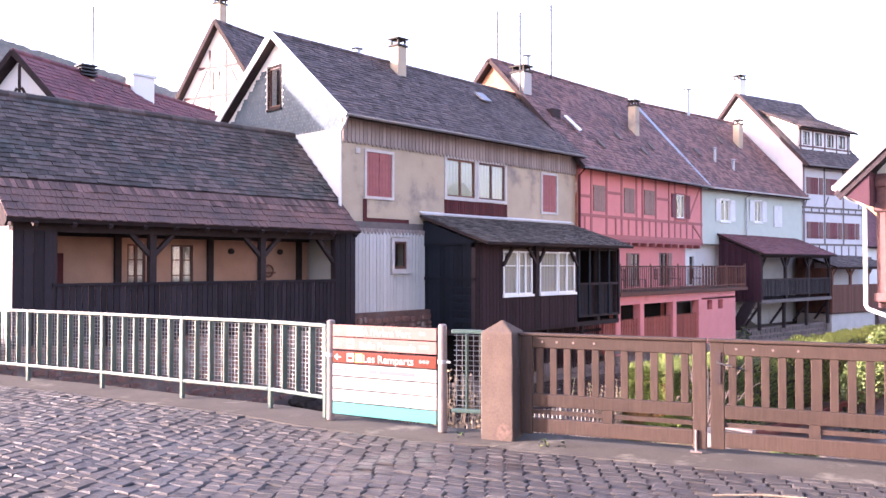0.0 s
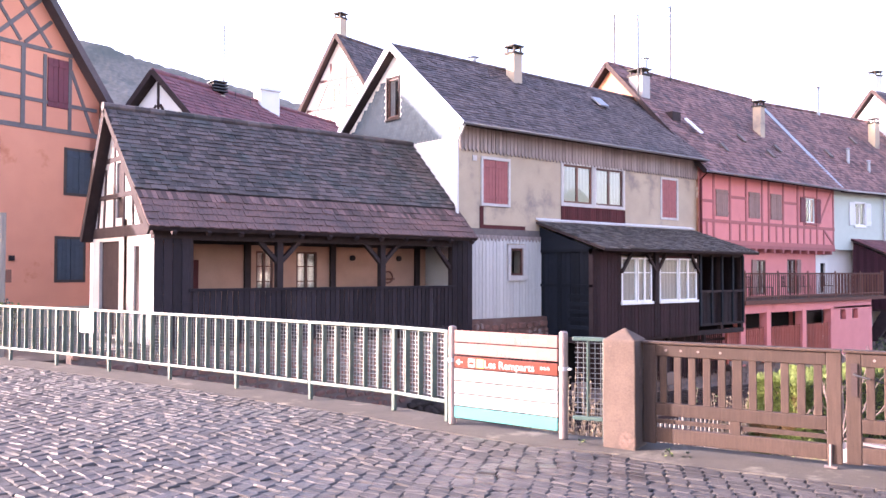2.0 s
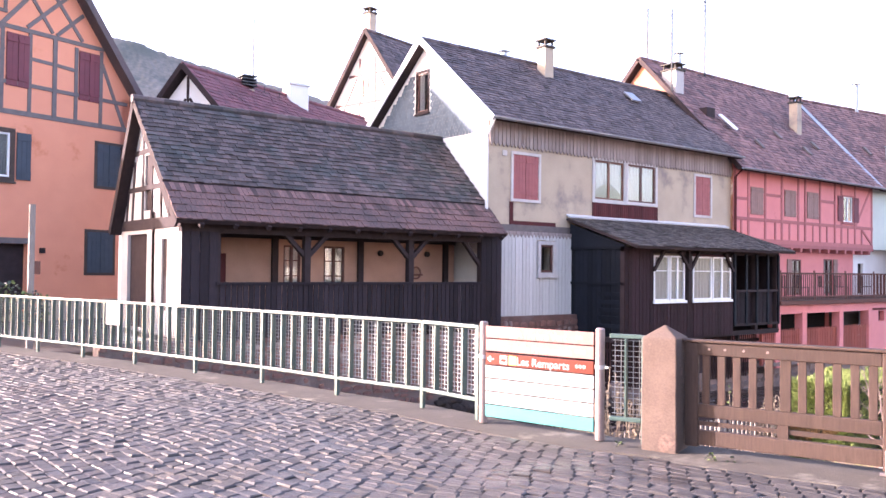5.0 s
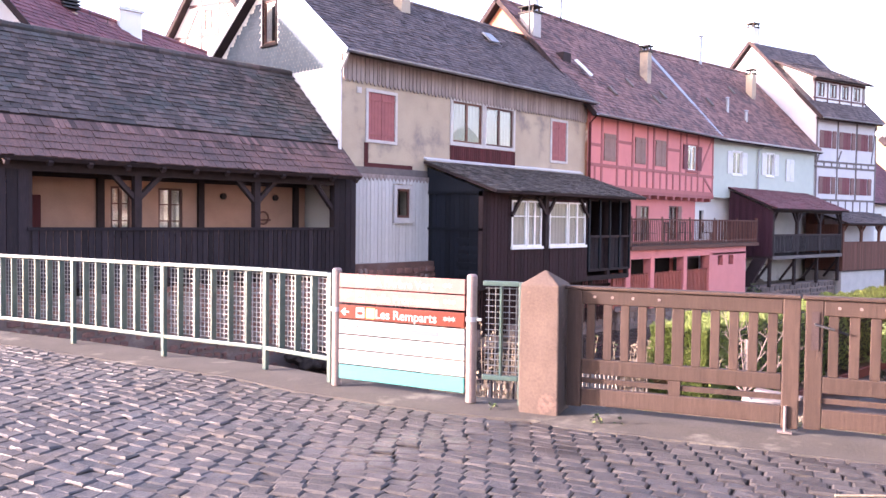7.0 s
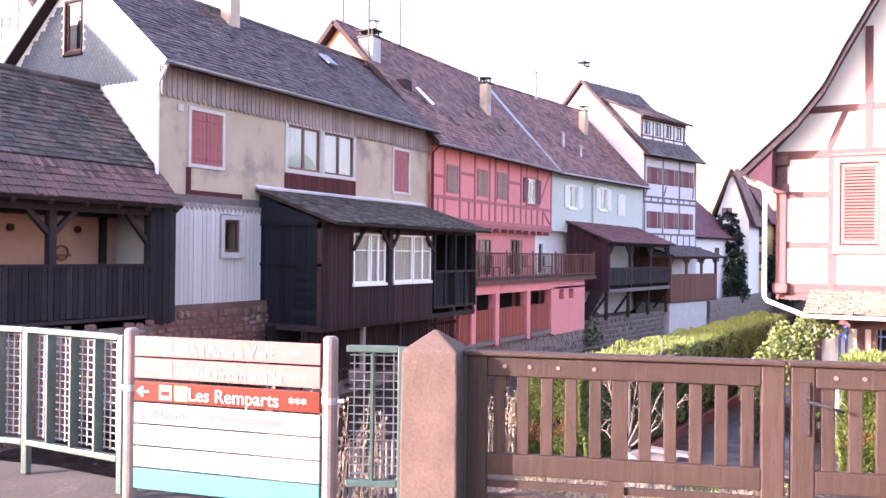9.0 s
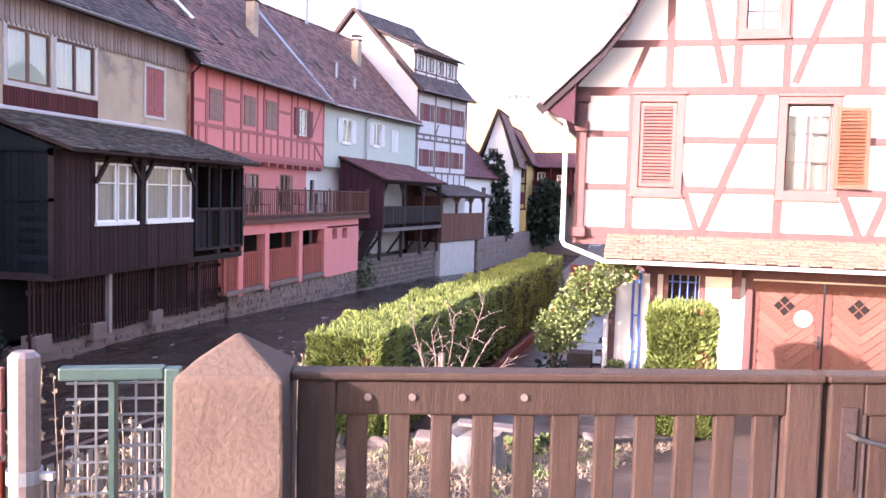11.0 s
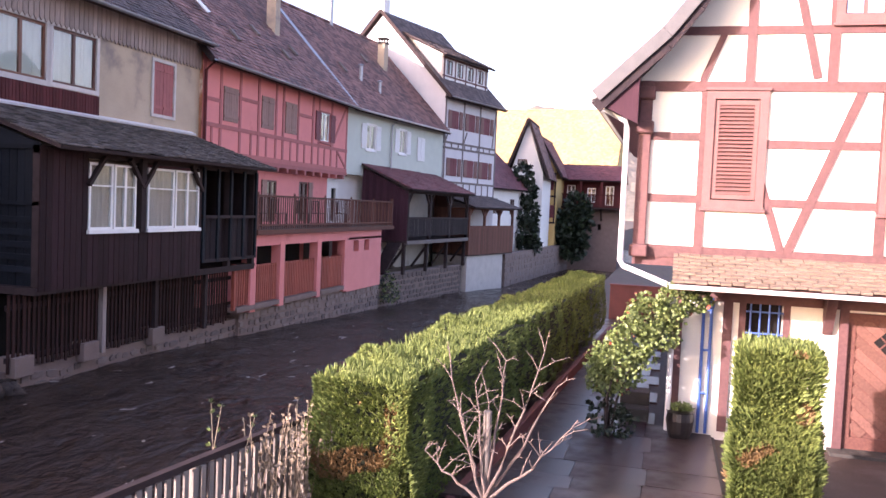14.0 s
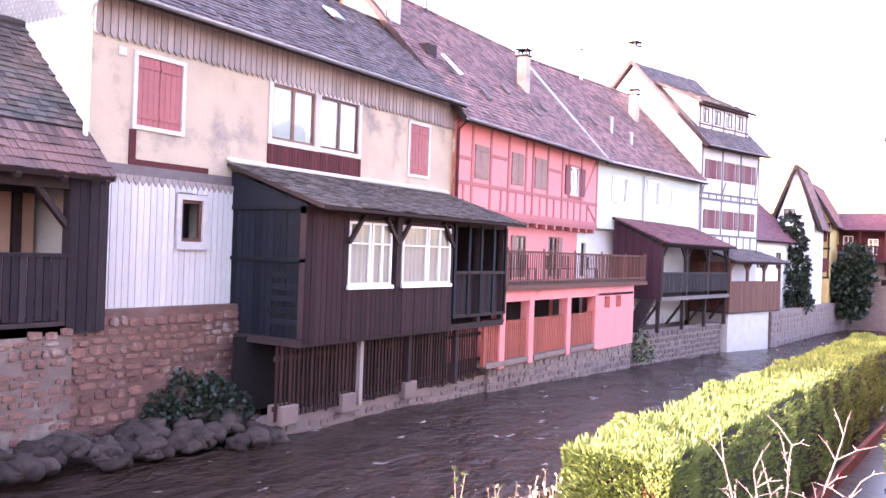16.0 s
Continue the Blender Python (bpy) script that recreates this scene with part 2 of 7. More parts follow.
    "rubble_red": surf("rubble_red", (0.2, 0.095, 0.07), (0.095, 0.05, 0.04), 0.9, 4, 30, 0.8, vary=0.4, stain=(0.24, 0.19, 0.165), stain_scale=1.6, stain_at=0.56),
    "mortar": surf("mortar", (0.205, 0.145, 0.125), (0.15, 0.105, 0.092), 0.95, 3, 30, 0.5, vary=0, stain=(0.17, 0.125, 0.105), stain_scale=0.8, stain_at=0.52),
    "mortar_shed": surf("mortar_shed", (0.17, 0.12, 0.10), (0.11, 0.08, 0.068), 0.95, 3, 30, 0.6, vary=0, stain=(0.27, 0.215, 0.18), stain_scale=0.9, stain_at=0.55),
    "mortar_red": surf("mortar_red", (0.15, 0.078, 0.06), (0.09, 0.05, 0.04), 0.95, 3, 30, 0.5, vary=0, stain=(0.15, 0.10, 0.085), stain_scale=0.9, stain_at=0.55),
    "white_stone": surf("white_stone", (0.16, 0.14, 0.13), (0.105, 0.092, 0.088), 0.9, 4, 40, 0.5, vary=0.05),
    # lightened a little: some distance haze is mixed into the woodland colour
    "hill": surf("hill", (0.19, 0.165, 0.14), (0.11, 0.1, 0.082), 1.0, 0.03, 0.5, 0.0, vary=0, stain=(0.085, 0.09, 0.075), stain_scale=0.03, stain_at=0.55),
    "thuja": surf("thuja", (0.18, 0.22, 0.058), (0.095, 0.128, 0.032), 0.6, 1.5, 20, 0.0, vary=0.4, island=True, spec=0.3),
    "thuja_rust": surf("thuja_rust", (0.27, 0.17, 0.075), (0.19, 0.12, 0.05), 0.7, 1.5, 20, 0.0, vary=0.3, island=True, spec=0.3),
    # near-black green: the shade between the sprays, put into the core's colour
    "thuja_shade": surf("thuja_shade", (0.012, 0.018, 0.006), (0.008, 0.011, 0.005), 0.9, 4, 20, 0.3, vary=0),
    "ivy": surf("ivy", (0.020, 0.034, 0.016), (0.012, 0.022, 0.011), 0.5, 4, 20, 0.0, vary=0.4, island=True),
    "leaf": surf("leaf", (0.15, 0.19, 0.055), (0.095, 0.13, 0.036), 0.55, 4, 20, 0.0, vary=0.4, island=True),
    "leaf_red": surf("leaf_red", (0.32, 0.05, 0.03), (0.24, 0.07, 0.03), 0.55, 4, 20, 0.0, vary=0.3, island=True),
    "bark": surf("bark", (0.18, 0.13, 0.112), (0.11, 0.08, 0.07), 0.8, 8, 60, 0.4, vary=0.1),
    "bark_dark": surf("bark_dark", (0.075, 0.05, 0.042), (0.05, 0.035, 0.03), 0.85, 8, 60, 0.4, vary=0.2),
    "straw": surf("straw", (0.25, 0.195, 0.135), (0.17, 0.125, 0.085), 0.9, 8, 60, 0.0, vary=0.3, island=True),
    "curtain": surf("curtain", (0.48, 0.43, 0.36), (0.35, 0.31, 0.265), 0.95, 5, 60, 0.3, vary=0.03, stretch=(9, 9, 0.4)),
    "net": surf("net", (0.15, 0.145, 0.14), (0.11, 0.105, 0.1), 0.95, 5, 60, 0.3, vary=0.03, stretch=(9, 9, 0.4)),
    "sign_rose": surf("sign_rose", (0.225, 0.115, 0.1), (0.19, 0.095, 0.084), 0.45, 3, 40, 0.0, vary=0.04, spec=0.15),
    "sign_brown": surf("sign_brown", (0.09, 0.016, 0.008), (0.08, 0.014, 0.007), 0.45, 3, 40, 0.0, vary=0, spec=0.15),
    "sign_white": surf("sign_white", (0.29, 0.29, 0.285), (0.26, 0.26, 0.255), 0.4, 3, 40, 0.0, vary=0.02, spec=0.15),
    "sign_aqua": surf("sign_aqua", (0.05, 0.2, 0.2), (0.045, 0.18, 0.18), 0.4, 3, 40, 0.0, vary=0, spec=0.15),
    "sign_yellow": surf("sign_yellow", (0.75, 0.55, 0.08), (0.70, 0.50, 0.07), 0.45, 3, 40, 0.0, vary=0),
    "ink": surf("ink", (0.075, 0.075, 0.085), (0.065, 0.065, 0.075), 0.5, 3, 40, 0.0, vary=0),
    "blue_iron": surf("blue_iron", (0.06, 0.14, 0.42), (0.05, 0.11, 0.34), 0.5, 6, 40, 0.1, vary=0.05),
    # near-black, mostly stands in for shade behind slats, shutters and openings
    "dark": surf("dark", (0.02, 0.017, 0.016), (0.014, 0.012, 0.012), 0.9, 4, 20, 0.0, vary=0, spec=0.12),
    "pot": surf("pot", (0.022, 0.018, 0.018), (0.014, 0.012, 0.012), 0.4, 6, 40, 0.1, vary=0),
}


def glass_material():
    m = bpy.data.materials.new("window_glass")
    m.use_nodes = True
    n, l = m.node_tree.nodes, m.node_tree.links
    out = n["Material Output"]
    n.remove(n["Principled BSDF"])
    clear, shine, mix, fr = n.new("ShaderNodeBsdfTransparent"), n.new("ShaderNodeBsdfGlossy"), n.new("ShaderNodeMixShader"), n.new("ShaderNodeLayerWeight")
    clear.inputs[0].default_value = (0.93, 0.95, 0.95, 1)
    shine.inputs["Roughness"].default_value = 0.03
    edge, sheen = n.new("ShaderNodeMath"), n.new("ShaderNodeMath")
    edge.operation, edge.inputs[1].default_value = "POWER", 4.0
    sheen.operation, sheen.inputs[1].default_value, sheen.inputs[2].default_value = "MULTIPLY_ADD", 0.55, 0.05
    fr.inputs[0].default_value = 0.5
    l.new(fr.outputs["Facing"], edge.inputs[0])
    l.new(edge.outputs[0], sheen.inputs[0])
    l.new(sheen.outputs[0], mix.inputs[0])
    l.new(clear.outputs[0], mix.inputs[1])
    l.new(shine.outputs[0], mix.inputs[2])
    l.new(mix.outputs[0], out.inputs[0])
    return m


def water_material():
    m = bpy.data.materials.new("river_water")
    m.use_nodes = True
    n, l = m.node_tree.nodes, m.node_tree.links
    p = n["Principled BSDF"]
    p.inputs["Roughness"].default_value, p.inputs["IOR"].default_value, p.inputs["Specular IOR Level"].default_value = 0.12, 1.33, 0.24
    tc = n.new("ShaderNodeTexCoord")
    mp = n.new("ShaderNodeMapping")
    mp.inputs["Scale"].default_value = (0.55, 1.0, 1.0)
    l.new(tc.outputs["Object"], mp.inputs[0])
    a, b, c = (n.new("ShaderNodeTexNoise") for _ in range(3))
    for node, sc, d in ((a, 1.5, 7), (b, 5.5, 5), (c, 3.0, 9)):
        node.inputs["Scale"].default_value, node.inputs["Detail"].default_value = sc, d
        node.inputs["Distortion"].default_value = 0.8
        l.new(mp.outputs[0], node.inputs["Vector"])
    add = n.new("ShaderNodeMath")
    add.operation = "MULTIPLY_ADD"
    add.inputs[1].default_value = 0.4
    l.new(b.outputs[0], add.inputs[0])
    l.new(a.outputs[0], add.inputs[2])
    bp = n.new("ShaderNodeBump")
    bp.inputs["Strength"].default_value, bp.inputs["Distance"].default_value = 0.9, 0.4
    l.new(add.outputs[0], bp.inputs["Height"])
    l.new(bp.outputs[0], p.inputs["Normal"])
    foam = n.new("ShaderNodeMapRange")
    foam.inputs[1].default_value, foam.inputs[2].default_value = 0.67, 0.75
    l.new(c.outputs[0], foam.inputs[0])
    mix = n.new("ShaderNodeMix")
    mix.data_type = "RGBA"
    mix.inputs["A"].default_value, mix.inputs["B"].default_value = (0.034, 0.021, 0.015, 1), (0.36, 0.32, 0.29, 1)
    l.new(foam.outputs[0], mix.inputs["Factor"])
    l.new(mix.outputs["Result"], p.inputs["Base Color"])
    rr = n.new("ShaderNodeMapRange")
    rr.inputs[3].default_value, rr.inputs[4].default_value = 0.12, 0.7
    l.new(foam.outputs[0], rr.inputs[0])
    l.new(rr.outputs[0], p.inputs["Roughness"])
    return m




def wet_paving():
    """Dark paving with a patchy film of water on it."""
    m = surf("wet_paving", (0.06, 0.037, 0.033), (0.036, 0.024, 0.023), 0.4, 1.5, 40, 0.12, vary=0.15, spec=0.25)
    n, l = m.node_tree.nodes, m.node_tree.links
    tc, film, rr = n.new("ShaderNodeTexCoord"), n.new("ShaderNodeTexNoise"), n.new("ShaderNodeMapRange")
    film.inputs["Scale"].default_value, film.inputs["Detail"].default_value = 0.9, 5
    l.new(tc.outputs["Object"], film.inputs["Vector"])
    rr.inputs[1].default_value, rr.inputs[2].default_value, rr.inputs[3].default_value, rr.inputs[4].default_value = 0.46, 0.6, 0.34, 0.7
    l.new(film.outputs[0], rr.inputs[0])
    l.new(rr.outputs[0], n["Principled BSDF"].inputs["Roughness"])
    return m


M["glass"], M["water"], M["wet_paving"] = glass_material(), water_material(), wet_paving()


# ---------------------------------------------------------------- geometry helpers
class Geo:
    """Collects vertices and faces of one mesh."""

    def __init__(self):
        self.v, self.f = [], []

    def add(self, verts, faces):
        k = len(self.v)
        self.v.extend(tuple(p) for p in verts)
        self.f.extend(tuple(k + i for i in face) for face in faces)
        return self

    def box(self, x0, x1, y0, y1, z0, z1, m=None):
        p = [(x0, y0, z0), (x1, y0, z0), (x1, y1, z0), (x0, y1, z0), (x0, y0, z1), (x1, y0, z1), (x1, y1, z1), (x0, y1, z1)]
        if m is not None:
            p = [m @ Vector(q) for q in p]
        return self.add(p, [(0, 3, 2, 1), (4, 5, 6, 7), (0, 1, 5, 4), (1, 2, 6, 5), (2, 3, 7, 6), (3, 0, 4, 7)])

    def beam(self, a, b, w, h, up=(0, 0, 1)):
        """A straight member from a to b: w across, h along up."""
        a, b = Vector(a), Vector(b)
        d = (b - a).normalized()
        side = d.cross(Vector(up))
        side = side.normalized() if side.length > 1e-4 else Vector((1, 0, 0))
        top = side.cross(d).normalized()
        q = []
        for e in (a, b):
            for s, t in ((-1, -1), (1, -1), (1, 1), (-1, 1)):
                q.append(e + side * (s * w / 2) + top * (t * h / 2))
        return self.add(q, [(0, 3, 2, 1), (4, 5, 6, 7), (0, 1, 5, 4), (1, 2, 6, 5), (2, 3, 7, 6), (3, 0, 4, 7)])

    def prism(self, poly, y0, y1):
        """A polygon in x and z, counter-clockwise seen from -y, drawn out along y."""
        n = len(poly)
        q = [(x, y0, z) for x, z in poly] + [(x, y1, z) for x, z in poly]
        f = [tuple(range(n)), tuple(range(2 * n - 1, n - 1, -1))]
        f += [(i, i + n, (i + 1) % n + n, (i + 1) % n) for i in range(n)]
        return self.add(q, f)

    def prism_x(self, poly, x0, x1):
        """A polygon in y and z drawn out along x."""
        n = len(poly)
        q = [(x0, y, z) for y, z in poly] + [(x1, y, z) for y, z in poly]
        f = [tuple(range(n - 1, -1, -1)), tuple(range(n, 2 * n))]
        f += [(i, (i + 1) % n, (i + 1) % n + n, i + n) for i in range(n)]
        return self.add(q, f)

    def tube(self, pts, r, n=8):
        """A round member through points; r is one radius or one for each point."""
        pts = [Vector(p) for p in pts]
        rs = r if isinstance(r, (list, tuple)) else [r] * len(pts)
        k = len(self.v)
        for i, p in enumerate(pts):
            d = (pts[min(i + 1, len(pts) - 1)] - pts[max(i - 1, 0)]).normalized()
            u = d.orthogonal().normalized() if abs(d.z) > 0.95 else d.cross(Vector((0, 0, 1))).normalized()
            w = d.cross(u)
            for j in range(n):
                a = 2 * math.pi * j / n
                self.v.append(tuple(p + (u * math.cos(a) + w * math.sin(a)) * rs[i]))
        for i in range(len(pts) - 1):
            for j in range(n):
                self.f.append((k + i * n + j, k + i * n + (j + 1) % n, k + (i + 1) * n + (j + 1) % n, k + (i + 1) * n + j))
        self.f.append(tuple(k + j for j in reversed(range(n))))
        self.f.append(tuple(k + (len(pts) - 1) * n + j for j in range(n)))
        return self

    def moved(self, m):
        self.v = [tuple(m @ Vector(p)) for p in self.v]
        return self

    def data(self, name, mat):
        me = bpy.data.meshes.new(name)
        me.from_pydata(self.v, [], self.f)
        me.materials.append(mat)
        me.update()
        return me


def part(name, geo, mat, parent=None, label="", bevel=0.0, m=None):
    """One mesh object, under a thing or a part when parent is given."""
    data = geo.data(name, M[mat]) if isinstance(geo, Geo) else geo
    if name in ("wall", "inner_wall", "dormer"):
        bm = bmesh.new()
        bm.from_mesh(data)
        bmesh.ops.remove_doubles(bm, verts=bm.verts[:], dist=0.0005)
        bm.to_mesh(data)
        bm.free()
    ob = new(name, data)
    ob.parent = parent
    if m is not None:
        ob.matrix_basis = m
    if bevel:
        b = ob.modifiers.new("bevel", "BEVEL")
        b.width, b.segments, b.limit_method = bevel, 2, "ANGLE"
    if label:
        ob["label"] = label
    return ob


def thing(name, m, label, category, group="", kind=""):
    e = new(name)
    e.empty_display_size = 0.2
    e.matrix_basis = m
    return tagged(e, label, category, group, kind)


def along(a, b, z=0.0):
    """A frame at a, x towards b, y to the left of that, in plan."""
    return pose(a[0], a[1], z, 0, 0, math.degrees(math.atan2(b[1] - a[1], b[0] - a[0])))


def wall_geo(length, base, top, thick, openings=()):
    """A wall along x from y = 0 (outside) to y = thick, below a broken top line [(x, z), ...], with rectangular openings (x0, x1, z0, z1)."""
    g = Geo()
    if not isinstance(top, (list, tuple)):
        top = [(0, top), (length, top)]
    tx, tz = [p[0] for p in top], [p[1] for p in top]
    cuts = sorted({0.0, float(length), *[float(x) for x in tx if 0 < x < length], *[float(v) for o in openings for v in o[:2]]})
    levels = sorted({float(base), *[float(v) for o in openings for v in o[2:4] if v > base]})
    head = [float(np.interp(x, tx, tz)) for x in cuts]
    index = {}

    def corner(i, k, y):
        z = head[i] if k == len(levels) else min(levels[k], head[i])
        key = (i, round(z, 4), y)
        if key not in index:
            index[key] = len(g.v)
            g.v.append((cuts[i], y, z))
        return index[key]

    def solid(i, k):
        if not (0 <= i < len(cuts) - 1 and 0 <= k < len(levels)) or levels[k] >= max(head[i], head[i + 1]) - 1e-4:
            return False
        x, z = (cuts[i] + cuts[i + 1]) / 2, levels[k] + 1e-3
        return not any(o[0] < x < o[1] and o[2] < z < o[3] for o in openings)

    def face(*c):
        c = list(dict.fromkeys(c))
        if len(c) > 2:
            g.f.append(tuple(c))

    for i in range(len(cuts) - 1):
        for k in range(len(levels)):
            if not solid(i, k):
                continue
            (a, b, c, d), (e, f, h, q) = ([corner(i, k, y), corner(i + 1, k, y), corner(i + 1, k + 1, y), corner(i, k + 1, y)] for y in (0.0, thick))
            face(a, b, c, d)
            face(q, h, f, e)
            if not solid(i, k - 1):
                face(e, f, b, a)
            if not solid(i, k + 1):
                face(d, c, h, q)
            if not solid(i - 1, k):
                face(e, a, d, q)
            if not solid(i + 1, k):
                face(b, f, h, c)
    return g


def ring_geo(x0, x1, z0, z1, b, y0, y1):
    """A rectangular frame, b wide, round an opening."""
    return wall_geo(x1 - x0 + 2 * b, z0 - b, z1 + b, y1 - y0, [(b, b + x1 - x0, z0, z1)]).moved(pose(x0 - b, y0, 0))


def window(th, w, x0, x1, z0, z1, mat="paint_white", cols=2, rows=1, surround="", curtain=False, sill=True, depth=0.02, bar=0.05, sur=0.09, label=""):
    """A window in a wall's opening; w is the wall's frame: x along, y inwards, z up."""
    y0, y1 = depth, depth + 0.06
    W = x1 - x0
    xs_ = [0.0] + [W * i / cols for i in range(1, cols)] + [W]
    zs_ = [z0] + [z0 + (z1 - z0) * (0.66 if rows == 2 else i / rows) for i in range(1, rows)] + [z1]
    panes = []
    for i in range(cols):
        a, b = xs_[i] + (bar if i == 0 else bar * 0.7), xs_[i + 1] - (bar if i == cols - 1 else bar * 0.7)
        for k in range(rows):
            panes.append((a, b, zs_[k] + (bar if k == 0 else bar * 0.3), zs_[k + 1] - (bar if k == rows - 1 else bar * 0.3)))
    g = wall_geo(W, z0, z1, y1 - y0, panes).moved(pose(x0, y0, 0))
    ob = part("window", g, mat, th, label, m=w)
    for i in range(cols):
        a, b = x0 + (x1 - x0) * i / cols, x0 + (x1 - x0) * (i + 1) / cols
        pane = part("pane", Geo().box(a + 0.02, b - 0.02, y0 + 0.02, y0 + 0.026, z0 + 0.02, z1 - 0.02), "glass", ob)
        pane.visible_shadow = False
    if surround:
        part("window_frame", ring_geo(x0, x1, z0, z1, sur, -0.03, 0.05), surround, ob)
    if sill:
        part("window_sill", Geo().box(x0 - sur - 0.03, x1 + sur + 0.03, -0.07, 0.04, z0 - sur - 0.05, z0 - sur), surround or mat, ob)
    if curtain:
        c = Geo()
        n = int((x1 - x0) / 0.05)
        for i in range(n):
            if curtain == 3 and 0.2 * n < i < 0.6 * n:
                continue
            a, b = x0 + (x1 - x0) * i / n, x0 + (x1 - x0) * (i + 1) / n
            ya, yb = y1 + 0.016 + 0.012 * math.sin(i * 1.9), y1 + 0.016 + 0.012 * math.sin((i + 1) * 1.9)
            za, zb = (z0 + (z1 - z0) * (0.12 + 0.3 * abs(math.sin(3.1 * (q - x0) / (x1 - x0)))) if curtain == 2 else z0 for q in (a, b))
            c.add([(a, ya, za), (b, yb, zb), (b, yb, z1), (a, ya, z1), (a, ya + .004, za), (b, yb + .004, zb), (b, yb + .004, z1), (a, ya + .004, z1)], [(0, 1, 2, 3), (7, 6, 5, 4)])
        part("curtain", c, "net" if curtain == 3 else "curtain", ob, "white net curtain")
    return ob


def shutter(th, w, x0, x1, z0, z1, mat, y=-0.05, battens=True, leaves=1, louvres=False, label=""):
    """Closed or folded-back board shutters lying on the wall."""
    for k in range(leaves):
        a, b = x0 + (x1 - x0) * k / leaves + 0.006, x0 + (x1 - x0) * (k + 1) / leaves - 0.006
        if louvres:
            g = ring_geo(a + 0.07, b - 0.07, z0 + 0.09, z1 - 0.09, 0.07, y, y + 0.035)
        else:
            g = Geo().box(a, b, y + 0.008, y + 0.035, z0, z1)
        ob = part("shutter", g, mat, th, label, m=w)
        if louvres:
            n = int((z1 - z0 - 0.18) / 0.06)
            for i in range(n):
                z = z0 + 0.09 + (z1 - z0 - 0.18) * (i + 0.5) / n
                part("slat", Geo().beam((a + 0.06, y + 0.018, z), (b - 0.06, y + 0.018, z), 0.07, 0.010, (0, -0.7, 0.7)), mat, ob)
            continue
        n = max(2, int((b - a) / 0.13))
        for i in range(n):
            part("board", Geo().box(a + (b - a) * i / n + 0.004, a + (b - a) * (i + 1) / n - 0.004, y, y + 0.008, z0 + 0.003, z1 - 0.003), mat, ob)
        if battens:
            for z in (z0 + 0.14 * (z1 - z0), z1 - 0.14 * (z1 - z0)):
                part("batten", Geo().box(a + 0.01, b - 0.01, y - 0.02, y, z - 0.04, z + 0.04), mat, ob)


def timbers(th, w, rows, mat, proud=0.02, deep=0.04):
    """Members of a timber frame on a wall: rows of x, z, x, z, width."""
    for x0, z0, x1, z1, wd in rows:
        out = proud + random.uniform(0, 0.012)
        g = Geo().beam((x0, (deep - out) / 2, z0), (x1, (deep - out) / 2, z1), wd, deep + out, (0, 1, 0))
        part("timber_beam", g, mat, th, m=w)


def tiles(x0, x1, lo, hi, tw=0.19, expo=0.17, thick=0.022, seed=1, skip=None, gap=0.006):
    """Courses of tiles on a slope from lo to hi, each (y, z), running along x: a list of vertex sets, one for each tile."""
    rnd = random.Random(seed)
    lo, hi = Vector((0, *lo)), Vector((0, *hi))
    d = (hi - lo)
    n = max(1, int(d.length / expo))
    d.normalize()
    nrm = Vector((1, 0, 0)).cross(d)
    if nrm.z < 0:
        nrm = -nrm
    out = []
    cols = int((x1 - x0) / tw)
    for r in range(n):
        off = tw / 2 if r % 2 else 0
        for c in range(-1, cols + 1):
            a, b = max(x0, x0 + c * tw + off), min(x1, x0 + (c + 1) * tw + off - gap * rnd.uniform(0.6, 1.6))
            if b - a < 0.04 or (skip and skip((a + b) / 2, r / n)):
                continue
            j = rnd.uniform(-0.012, 0.016)
            base = lo + d * (r * expo + rnd.uniform(-0.008, 0.008))
            top = base + d * expo * 1.3
            up = nrm * (thick + 0.022 + j)
            p = [base + nrm * (0.020 + j), base + up, top + nrm * 0.002, top + nrm * 0.02]
            out.append([(a, p[0].y, p[0].z), (b, p[0].y, p[0].z), (b, p[1].y, p[1].z), (a, p[1].y, p[1].z), (a, p[2].y, p[2].z), (b, p[2].y, p[2].z), (b, p[3].y, p[3].z), (a, p[3].y, p[3].z)])
    return out


TILE_FACES = [(0, 1, 2, 3), (3, 2, 6, 7), (0, 3, 7, 4), (1, 5, 6, 2), (4, 7, 6, 5), (0, 4, 5, 1)]


def slope(th, x0, x1, lo, hi, mat, seed=1, tw=0.19, expo=0.17, slab=0.10, under="timber_dark", tiled=True, skip=None, own=0, name="roof"):
    """One slope of a roof: a boarded slab with courses of tiles on it; the first `own` tiles become pieces of their own."""
    dy, dz = hi[0] - lo[0], hi[1] - lo[1]
    s = math.hypot(dy, dz)
    ny, nz = -dz / s * slab, dy / s * slab
    if nz < 0:
        ny, nz = -ny, -nz
    g = Geo().prism_x([lo, hi, (hi[0] - ny, hi[1] - nz), (lo[0] - ny, lo[1] - nz)], x0, x1)
    ob = part(name, g, under, th)
    if tiled:
        sets = tiles(x0, x1, lo, hi, tw, expo, seed=seed, skip=skip)
        for q in sets[:own]:
            part("roof_tile", Geo().add(q, TILE_FACES), mat, ob)
        g = Geo()
        for q in sets[own:]:
            g.add(q, TILE_FACES)
        tagged(part("tiling", g, mat, ob), "courses of weathered clay roof tiles", kind="stuff")
    return ob


def ridge(th, x0, x1, y, z, mat, r=0.11):
    g = Geo()
    n = max(1, int((x1 - x0) / 0.38))
    for i in range(n):
        a, b = x0 + (x1 - x0) * i / n, x0 + (x1 - x0) * (i + 1) / n
        g.tube([(a, y, z - 0.03), (b + 0.02, y, z - 0.03)], [r, r * 0.9], 8)
    return part("ridge_tiles", g, mat, th)


